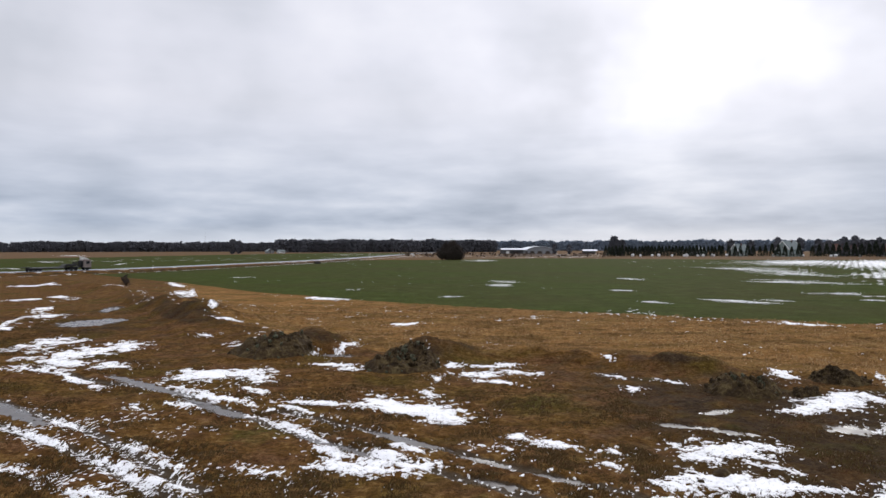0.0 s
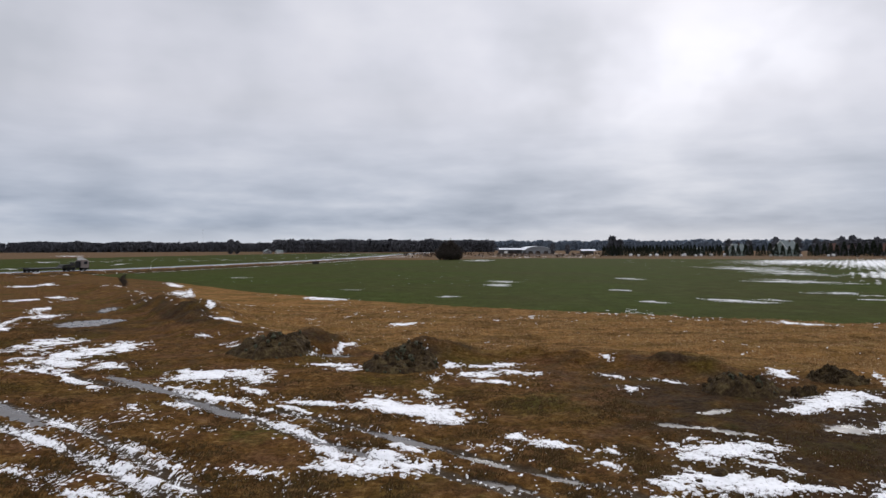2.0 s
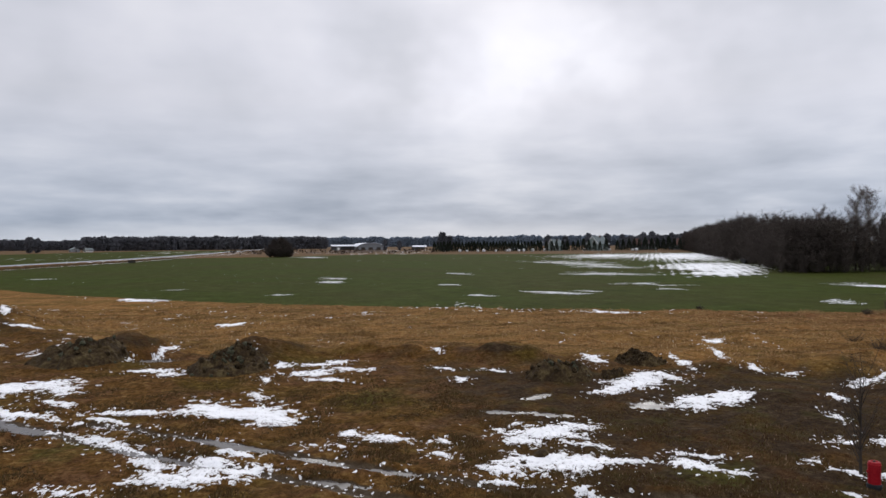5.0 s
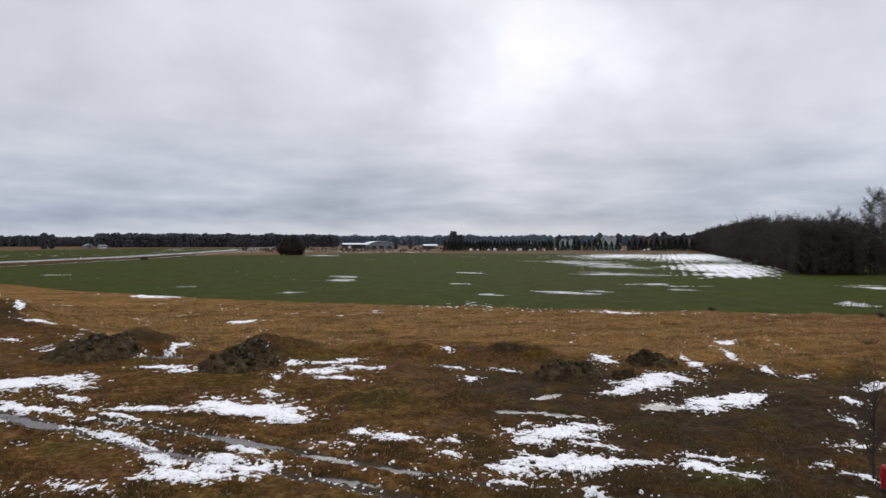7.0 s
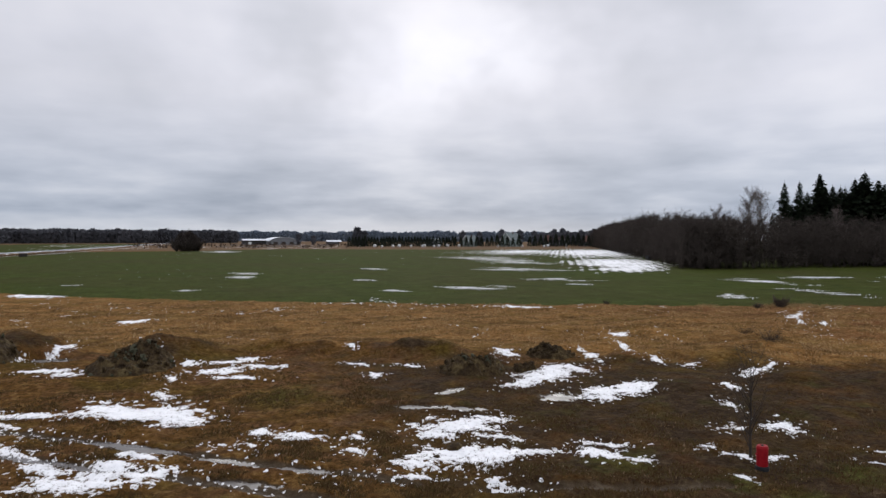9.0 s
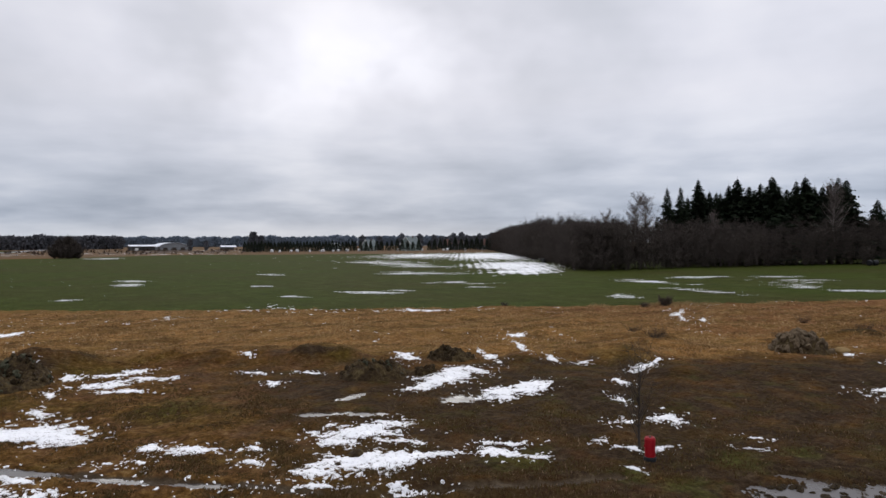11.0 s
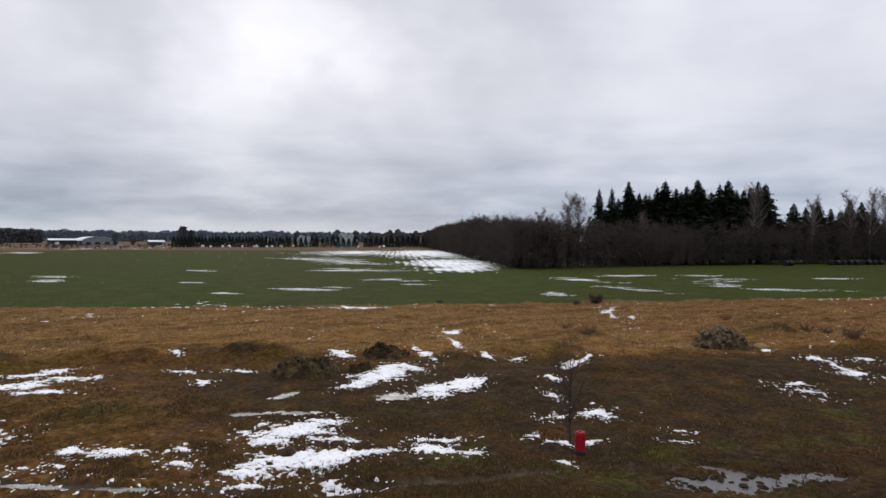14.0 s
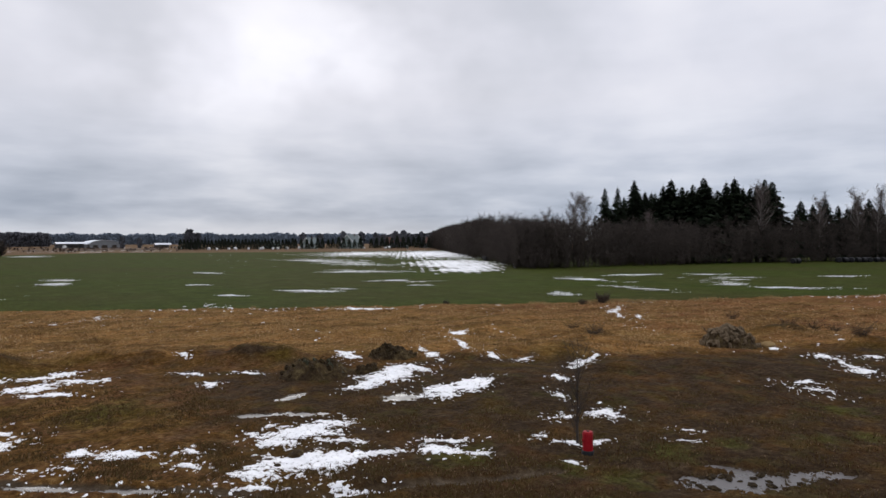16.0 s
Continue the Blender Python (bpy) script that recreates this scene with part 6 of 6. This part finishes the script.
# ---- the farm beyond the field
def gable(wide, deep, wall, ridge):
    """Walls of a gabled house: width along x, ridge along y."""
    return prism([(-wide / 2, -0.2), (wide / 2, -0.2), (wide / 2, wall), (0, ridge), (-wide / 2, wall)], deep, "y")


def roof_slabs(wide, deep, wall, ridge, thick=0.22, over=0.5):
    bm = bmesh.new()
    slope = (ridge - wall) / (wide / 2)
    for s in (-1, 1):
        e = s * (wide / 2 + over)
        low = wall - slope * over
        vs = []
        for yy in (-deep / 2 - over, deep / 2 + over):
            vs.append([bm.verts.new((e, yy, low + 0.03)), bm.verts.new((0, yy, ridge + 0.03)), bm.verts.new((0, yy, ridge + 0.03 + thick)), bm.verts.new((e, yy, low + 0.03 + thick))])
        a, b = vs
        bm.faces.new(a)
        bm.faces.new(b[::-1])
        for i in range(4):
            j = (i + 1) % 4
            bm.faces.new((a[j], a[i], b[i], b[j]))
    bmesh.ops.recalc_face_normals(bm, faces=bm.faces[:])
    return bm


def window(parent, x, y, z, w, h, face):
    """A framed window in a wall that looks along -y or +x."""
    at = pose(x, y, z, 0, 0, 0 if face == "y" else 90)
    fr = bmesh.new()
    for sx, sz, px, pz in ((w, 0.1, 0, 0), (w, 0.1, 0, h - 0.1), (0.1, h, -w / 2 + 0.05, 0), (0.1, h, w / 2 - 0.05, 0), (0.07, h, 0, 0)):
        box(sx, 0.14, sz, (px, 0, pz), 0, fr)
    f = part("window", fr, WHITE, parent, "white window frame", at)
    part("pane", box(w - 0.1, 0.05, h - 0.1, (0, 0.02, 0.05)), GLASS, f)


def house(x, y, turn, wide, deep, wall, ridge, walls, roof, label, chimney=True):
    ob = thing("house", x, y, 0, turn, label, "house", "houses behind the hedge")
    part("wall", gable(wide, deep, wall, ridge), walls, ob)
    r = part("roof", roof_slabs(wide, deep, wall, ridge), roof, ob)
    if chimney:
        part("chimney", box(0.7, 0.7, 1.8, (wide * 0.12, deep * 0.1, ridge - 0.9), 0.03), ROOF_RED, r)
    if walls is MINT:
        lean = math.atan2(ridge - wall, wide / 2)
        run = math.hypot(ridge - wall, wide / 2) + 0.7
        for s in (-1, 1):
            for end in (-1, 1):
                part("verge_board", box(run, 0.12, 0.5, (0, 0, -0.25), 0.02), WHITE, r, "white verge board", Matrix.Translation((s * wide / 4 + s * 0.2, end * (deep / 2 + 0.58), (wall + ridge) / 2 - 0.1)) @ Matrix.Rotation(s * lean, 4, "Y"))
    for px in (-wide * 0.25, wide * 0.25):
        window(ob, px, -deep / 2 - 0.02, 1.0, 1.3, 1.4, "y")
    window(ob, 0, -deep / 2 - 0.02, wall + 0.6, 1.5, 1.4, "y")
    for py in (-deep * 0.3, 0, deep * 0.3):
        for s in (-1, 1):
            window(ob, s * (wide / 2 + 0.02), py, 1.0, 1.3, 1.4, "x")
    part("door", box(1.0, 0.12, 2.05, (0, -deep / 2 - 0.03, 0), 0.02), DARK_WOOD, ob)


house(240, 478, -62, 10.0, 13.0, 5.0, 10.6, MINT, ROOF_GREY, "pale green gabled house with a grey-green roof")
house(209, 486, -66, 7.0, 9.0, 4.0, 8.3, MINT, ROOF_GREY, "small pale green house behind the conifer hedge")
house(187, 505, -50, 8.0, 11.0, 3.0, 5.6, BARN_WALL, ROOF_GREY, "small grey house with a grey roof behind the hedge", False)
house(292, 500, 50, 10.0, 16.0, 4.0, 8.8, BARN_WALL, ROOF_RED, "grey house with a red-brown tiled roof")
house(318, 490, 55, 10.0, 14.0, 4.0, 8.4, BARN_WALL, ROOF_RED, "grey house with a red-brown tiled roof")
house(345, 480, 50, 9.0, 12.0, 3.8, 7.8, BARN_WALL, ROOF_RED, "grey house with a red-brown tiled roof")
house(-187, 742, 30, 7.0, 10.0, 2.4, 4.4, BARN_WALL, ROOF_GREY, "grey farmhouse with a grey roof before the forest")
house(-176, 748, -50, 5.0, 7.0, 2.2, 3.6, WHITE, ROOF_GREY, "low white farm outbuilding with a grey roof", False)


def barn(x, y, turn):
    """The dairy barn: an arched white roof and a long open shed beside it."""
    ob = thing("barn", x, y, 0, turn, "large farm barn with an arched snow-white roof", "barn")
    ob.scale = (0.98, 0.9, 0.66)
    part("wall", box(26, 40, 5.2, (0, 0, -0.2), 0.05), BARN_WALL, ob)
    arc = [(13.6 * math.cos(a), 5.0 + 6.2 * math.sin(a)) for a in [math.pi * i / 14 for i in range(15)]]
    inner = [(13.2 * math.cos(a), 5.0 + 5.85 * math.sin(a)) for a in [math.pi * i / 14 for i in range(15)]][::-1]
    part("roof", prism(arc + inner, 41, "y"), ROOF_WHITE, ob, "arched white roof")
    part("end_wall", prism([(12.9 * math.cos(a), 5.0 + 5.6 * math.sin(a)) for a in [math.pi * i / 14 for i in range(15)]], 39.5, "y"), BARN_WALL, ob, "grey end wall")
    for px in (-8, 0, 8):
        part("door", box(4.2, 0.2, 4.2, (px, -20.1, 0), 0.03), DARK_WOOD, ob)


barn(96.0, 708.0, 4)


def van(x, y, turn):
    """A white panel van; it faces its own +x."""
    ob = thing("van", x, y, 0.02, turn, "white panel van parked in the farm yard", "van")
    body = part("body", prism([(-2.9, 0.4), (2.8, 0.4), (2.9, 1.0), (2.2, 1.35), (1.5, 2.45), (1.2, 2.6), (-2.8, 2.6), (-2.9, 2.4)], 2.0, "y"), WHITE, ob, "white van body")
    part("windscreen", prism([(2.22, 1.4), (2.27, 1.4), (1.6, 2.4), (1.55, 2.4)], 1.8, "y"), GLASS, body)
    for sy in (-1, 1):
        part("side_window", box(0.8, 0.03, 0.6, (1.3, sy * 1.005, 1.5), 0.01), GLASS, body)
        for px in (-1.9, 1.9):
            wheel(ob, px, sy * 0.9, 0.36, 0.24)


van(63.5, 676.0, 100)


def shed(x, y, turn, wide, deep, tall, label, roof=ROOF_WHITE):
    """An open-fronted shed on posts with a shallow white roof."""
    ob = thing("open_shed", x, y, 0, turn, label, "shed")
    part("roof", roof_slabs(deep, wide, tall, tall + 1.3, 0.25, 0.6), roof, ob, "low shallow roof", pose(0, 0, 0, 0, 0, 90))
    part("back_wall", box(wide, 0.3, tall, (0, deep / 2 - 0.2, -0.1), 0.02), BARN_WALL, ob)
    n = int(wide / 6)
    for i in range(n + 1):
        part("post", box(0.3, 0.3, tall, (-wide / 2 + wide * i / n, -deep / 2 + 0.2, -0.1), 0.02), DARK_WOOD, ob)


shed(70.0, 690.0, 3, 24, 13, 4.0, "long open-fronted cattle shed with a white roof")
shed(150.0, 705.0, 0, 14, 8, 2.8, "low farm shed with a pale roof")


def bale(name, material, label, category, group):
    """A film-wrapped round bale lying on its side."""
    ob = thing(name, 0, 0, 0, 0, label, category, group)
    bm = lathe([(0.02, -0.60), (0.45, -0.615), (0.57, -0.60), (0.64, -0.52), (0.655, -0.3), (0.66, 0.0), (0.655, 0.3), (0.64, 0.52), (0.57, 0.60), (0.45, 0.615), (0.02, 0.60)], 20)
    for v in bm.verts:
        n = noise.fractal(v.co * 2.2, 1.0, 2.0, 3)
        v.co *= 1 + 0.035 * n
        v.co.y = max(v.co.y, -0.6)
    bmesh.ops.rotate(bm, verts=bm.verts[:], cent=(0, 0, 0), matrix=Matrix.Rotation(math.pi / 2, 3, "Y"))
    bmesh.ops.translate(bm, verts=bm.verts[:], vec=(0, 0, 0.62))
    part("wrapped_body", bm, material, ob, "", None, True)
    return ob


def lay_bales():
    rng = random.Random(8)
    b = bale("silage_bale", FILM_BLACK, "round silage bale wrapped in black film", "bale", "black bales at the wood edge")
    spots = [(168.0, 92.6), (169.4, 92.2)] + [(184.5 + i * 1.75, 89.6 - i * 0.72) for i in range(9)] + [(186.0 + i * 1.75, 90.6 - i * 0.72) for i in range(6)] + [(126.5, 163.5), (128.0, 165.2), (129.2, 167.6), (130.6, 169.5), (124.6, 160.8)]
    b.matrix_basis = pose(*spots[0], on_ground(*spots[0]), 0, 0, 10)
    for x, y in spots[1:]:
        copy_thing(b, pose(x, y, on_ground(x, y), 0, 0, rng.uniform(-25, 25)))
    w = bale("silage_bale", FILM_WHITE, "round silage bale wrapped in white film", "bale", "white bales before the hedge")
    first = True
    for az, d, s in ((14.2, 505, 1.0), (15.4, 492, 1.5), (16.0, 492, 1.1), (16.9, 494, 1.2), (17.4, 494, 1.5), (18.4, 497, 1.2), (19.3, 500, 1.2), (19.5, 500, 1.6), (20.3, 500, 1.1), (20.7, 503, 1.4), (21.4, 505, 1.6), (22.4, 508, 1.5),
                     (25.6, 516, 1.3), (26.3, 518, 1.1), (27.6, 520, 1.1), (29.7, 520, 1.5), (31.2, 522, 1.5), (29.4, 518, 1.2)):
        m = pose(d * math.sin(radians(az)), d * math.cos(radians(az)), 0.0, 0, 0, rng.uniform(0, 180))
        m = m @ Matrix.Diagonal((s, s, s, 1))
        if first:
            w.matrix_basis, first = m, False
        else:
            c = copy_thing(w, pose(0, 0, 0))
            c.matrix_basis = m


lay_bales()


def build_hedge():
    """The row of thuja trees in front of the houses."""
    rng = random.Random(12)
    kinds = []
    for s in range(4):
        sh = Shell()
        r2 = random.Random(700 + s)
        for n in range(420):
            t = r2.random() ** 0.8
            a = r2.uniform(0, 6.28)
            r = (1.85 * (1 - t) ** 0.5 + 0.15) * r2.uniform(0.75, 1.05)
            p = Vector((r * math.cos(a), r * math.sin(a), 0.2 + 6.9 * t))
            sh.leaf(p - Vector((math.cos(a), math.sin(a), 0)) * 0.4, p + Vector((r2.uniform(-0.2, 0.2), r2.uniform(-0.2, 0.2), r2.uniform(0.3, 0.9))), 0.55, r2)
        st = Shell()
        st.tube([(0, 0, -0.1), (0, 0, 5.0)], [0.12, 0.04], 5)
        kinds.append((st.mesh("trunk", BARK), sh.mesh("crown", THUJA)))
    spots = []
    az = 13.3
    while az < 35.5:
        d = 492 + max(0, az - 14) * 1.9 if az < 30 else 522 - (az - 30) * 1.5
        tall = (8.6 if az < 29 else 9.8) * rng.uniform(0.8, 1.08) if az > 22 else 7.7 * rng.uniform(0.9, 1.05)
        if not (22 < az < 29 and rng.random() < 0.12):
            spots.append((az, d + rng.uniform(-1.5, 1.5), tall))
        az += rng.uniform(0.22, 0.30) if az < 22 else rng.uniform(0.34, 0.52)
    for n, (az, d, tall) in enumerate(spots):
        x, y = d * math.sin(radians(az)), d * math.cos(radians(az))
        tree_thing("thuja_tree", x, y, (("trunk", kinds[n % 4][0]), ("crown", kinds[n % 4][1])), "narrow dark evergreen thuja in a planted row", "tree", "thuja row before the houses", tall / 7.6, rng.uniform(0, 360))


build_hedge()


def yard_trees():
    def kind(seed, leaves):
        v, f = far_tree(seed, "broad", leaves)
        crown = raw_mesh("crown", v * np.array([14.0 * 0.85, 14.0 * 0.85, 14.0], np.float32), f, FAR_WOOD)
        st = Shell()
        st.tube([(0, 0, -0.2), (0.1, 0, 5.0), (0, 0.1, 11.0)], [0.3, 0.2, 0.05], 5)
        return (("trunk", st.mesh("trunk", BARK)), ("crown", crown))

    big, open_tree = kind(41, 260), kind(47, 150)
    for az, d, tall, k in ((13.95, 505, 13.2, 0), (14.5, 510, 11.0, 0), (25.9, 560, 12.5, 1), (27.4, 560, 12.0, 1), (28.6, 560, 11.5, 1), (30.2, 560, 12.5, 1), (30.9, 570, 13.5, 1), (32.4, 560, 12.0, 1), (33.4, 560, 13.0, 1),
                           (34.6, 560, 15.0, 1), (24.1, 560, 10.8, 1), (22.7, 580, 11.5, 1), (-17.0, 690, 13.0, 0), (-16.5, 700, 12.0, 0), (9.2, 640, 9.5, 1), (10.4, 650, 8.5, 1)):
        x, y = d * math.sin(radians(az)), d * math.cos(radians(az))
        tree_thing("yard_tree", x, y, big if k == 0 else open_tree, "leafless garden tree near the far houses", "tree", "trees round the houses", tall / 14.0, az * 77 % 360)


yard_trees()


def farm_clutter():
    """Brush, soil and stacked material between the field and the farm."""
    rng = np.random.default_rng(31)
    kinds = []
    for s in range(4):
        w, f = bare_tree(860 + s, 2.4, 1.6, 12, 14, first=0.05, rise=0.8, trunk=0.05, twig=0.22, length=0.9, stems=3)
        kinds.append(f.arrays())
    spots = []
    for n in range(420):
        az = rng.uniform(-4, 13.5)
        d = rng.uniform(420, 640)
        if fbm(np.array([az * 0.9]), np.array([d * 0.02]), 3, 9)[0] > 0.47:
            spots.append((d * math.sin(radians(az)), d * math.cos(radians(az)), 0, rng.uniform(0.3, 0.8), rng.uniform(0, 6)))
    v, f = spread_out(kinds, spots)
    tagged(new("farm_brush", raw_mesh("farm_brush", v, f, BROWN_BRUSH)), "reddish-brown weeds and brush round the farm yard", "brush", kind="stuff")
    for az, d, w, h in ((5.2, 520, 9.0, 1.1), (6.6, 500, 12.0, 1.4), (8.2, 540, 11.0, 1.6), (9.6, 530, 9.0, 1.1), (11.2, 540, 10.0, 1.3), (3.4, 500, 9.0, 0.9)):
        soil_heap(d * math.sin(radians(az)), d * math.cos(radians(az)), w, w * 0.7, h, az * 20, int(az * 10) + 200, "brown heap of soil and manure by the farm yard", BROWN_BRUSH, 40)
    g = []
    for n in range(900):
        az, d = rng.uniform(-9, 14), rng.uniform(400, 800)
        g.append((d * math.sin(radians(az)), d * math.cos(radians(az))))
    g = np.array(g)
    g = g[(fbm(g[:, 0] * 0.012, g[:, 1] * 0.012, 3, 12) > 0.52) & (road_distance(g[:, 0], g[:, 1]) > 14)]
    flecks("yard_snow", g, rng.uniform(1.0, 4.5, len(g)), FIELD_SNOW, 14, "thin old snow on the far fields round the farm")
    h = []
    for n in range(700):
        az, d = rng.uniform(-40, -8), rng.uniform(330, 900)
        h.append((d * math.sin(radians(az)), d * math.cos(radians(az))))
    h = np.array(h)
    h = h[(fbm(h[:, 0] * 0.008, h[:, 1] * 0.008, 3, 19) > 0.62) & (road_distance(h[:, 0], h[:, 1]) > 14)]
    flecks("meadow_snow", h, rng.uniform(0.6, 3.0, len(h)), FIELD_SNOW, 15, "thin old snow on the far meadow")


farm_clutter()


def radio_mast(x, y):
    ob = thing("radio_mast", x, y, 0, 0, "thin grey radio mast far behind the forest", "mast")
    w = Shell()
    for a in range(3):
        t = a * 2.094
        w.tube([(1.2 * math.cos(t), 1.2 * math.sin(t), 0), (0.25 * math.cos(t), 0.25 * math.sin(t), 44)], [0.05, 0.03], 4)
    for n in range(20):
        r = 1.2 - 0.95 * n / 20
        for a in range(3):
            t, u = a * 2.094, (a + 1) * 2.094
            w.tube([(r * math.cos(t), r * math.sin(t), n * 2.2), (r * math.cos(u), r * math.sin(u), n * 2.2 + 2.2)], [0.018, 0.018], 3)
    part_mesh("lattice", w.mesh("lattice", GREY_PAINT), ob)


radio_mast(-480, 1390)


# ---- dead grass: tufts of bent blades, thickest near the camera
def build_grass():
    rng = np.random.default_rng(2)
    n = 270000
    az = np.radians(rng.uniform(-44, 70, n))
    r = 11 + 60 * rng.random(n) ** 1.7
    x, y = r * np.sin(az), r * np.cos(az)
    d = bank_offset(x, y)
    ok = (y < np.interp(x, EDGE_X, EDGE_Y) + 0.3)
    for i, g in enumerate(PUDDLES):
        ok &= ellipses(x, y, g, 0.8, 60 + i) < -0.35
    for e in SNOW_SPOTS:
        if math.hypot(e[0], e[1]) < 75:
            c, s = math.cos(radians(e[4])), math.sin(radians(e[4]))
            u, v = (x - e[0]) * c + (y - e[1]) * s, -(x - e[0]) * s + (y - e[1]) * c
            ok &= ((u / e[2]) ** 2 + (v / e[3]) ** 2 > 0.8) | (rng.random(n) < 0.12 * e[5])
    for a in RUTS:
        ok &= to_segment(x, y, *a) > 0.3
    gold = gold_share(x, y, d)
    soil = smooth(d, -12, -5) * (1 - gold)
    ok &= rng.random(n) > 0.45 * soil
    ok &= rng.random(n) > 0.55 * smooth(x, 6, 17) * (1 - gold)
    ok &= rng.random(n) < np.maximum(smooth(fbm(x * 0.9, y * 0.9, 3, 61), 0.36, 0.62), 0.35 * gold)
    x, y, r, gold, soil = x[ok], y[ok], r[ok], gold[ok], soil[ok]
    n, m = len(x), 4
    clump = fbm(x * 0.9, y * 0.9, 3, 61)
    size = (0.03 + 0.20 * np.clip(clump - 0.3, 0, 1) + 0.05 * gold) * rng.uniform(0.6, 1.4, n) * (1 - 0.45 * soil)
    z = height(x, y)
    a = rng.normal(0.95, 0.75, (n, m))
    bx, by = x[:, None] + rng.normal(0, 0.05, (n, m)), y[:, None] + rng.normal(0, 0.05, (n, m))
    lean = size[:, None] * rng.uniform(0.3, 1.0, (n, m))
    tip = np.stack([bx + np.cos(a) * lean, by + np.sin(a) * lean, z[:, None] + size[:, None] * rng.uniform(0.2, 0.7, (n, m))], -1)
    w = (0.007 + 0.00045 * r)[:, None] * rng.uniform(0.7, 1.5, (n, m))
    p, q = -np.sin(a) * w, np.cos(a) * w
    low = np.broadcast_to((z - 0.02)[:, None], (n, m))
    v = np.stack([np.stack([bx - p, by - q, low], -1), np.stack([bx + p, by + q, low], -1), tip], 2).reshape(-1, 3)
    f = np.arange(n * m * 3).reshape(-1, 3)
    me = raw_mesh("dead_grass", v, f, BLADES)
    put_floats(me, "gold", np.repeat(gold, m * 3))
    tagged(new("dead_grass", me), "matted brown winter grass with straw-coloured blades", "grass", kind="stuff")


build_grass()


def build_reeds():
    """The pale fringe of taller dry grass along the field's edge."""
    rng = np.random.default_rng(9)
    n = 2600
    x = rng.uniform(20, 70, n)
    y = np.interp(x, EDGE_X, EDGE_Y) - np.abs(rng.normal(0, 1.1, n))
    ok = rng.random(n) < smooth(fbm(x * 0.3, x * 0, 3, 14), 0.45, 0.75)
    x, y = x[ok], y[ok]
    n, m = len(x), 5
    z = height(x, y)
    a = rng.normal(0.9, 0.9, (n, m))
    bx, by = x[:, None] + rng.normal(0, 0.08, (n, m)), y[:, None] + rng.normal(0, 0.08, (n, m))
    tall = rng.uniform(0.1, 0.34, n)[:, None] * rng.uniform(0.6, 1.1, (n, m))
    tip = np.stack([bx + np.cos(a) * tall * 0.5, by + np.sin(a) * tall * 0.5, z[:, None] + tall], -1)
    w = rng.uniform(0.012, 0.03, (n, m))
    p, q = -np.sin(a) * w, np.cos(a) * w
    low = np.broadcast_to((z - 0.02)[:, None], (n, m))
    v = np.stack([np.stack([bx - p, by - q, low], -1), np.stack([bx + p, by + q, low], -1), tip], 2).reshape(-1, 3)
    tagged(new("reed_fringe", raw_mesh("reed_fringe", v, np.arange(n * m * 3).reshape(-1, 3), REED)), "pale dry reed grass fringe along the green field", "grass", kind="stuff")


build_reeds()
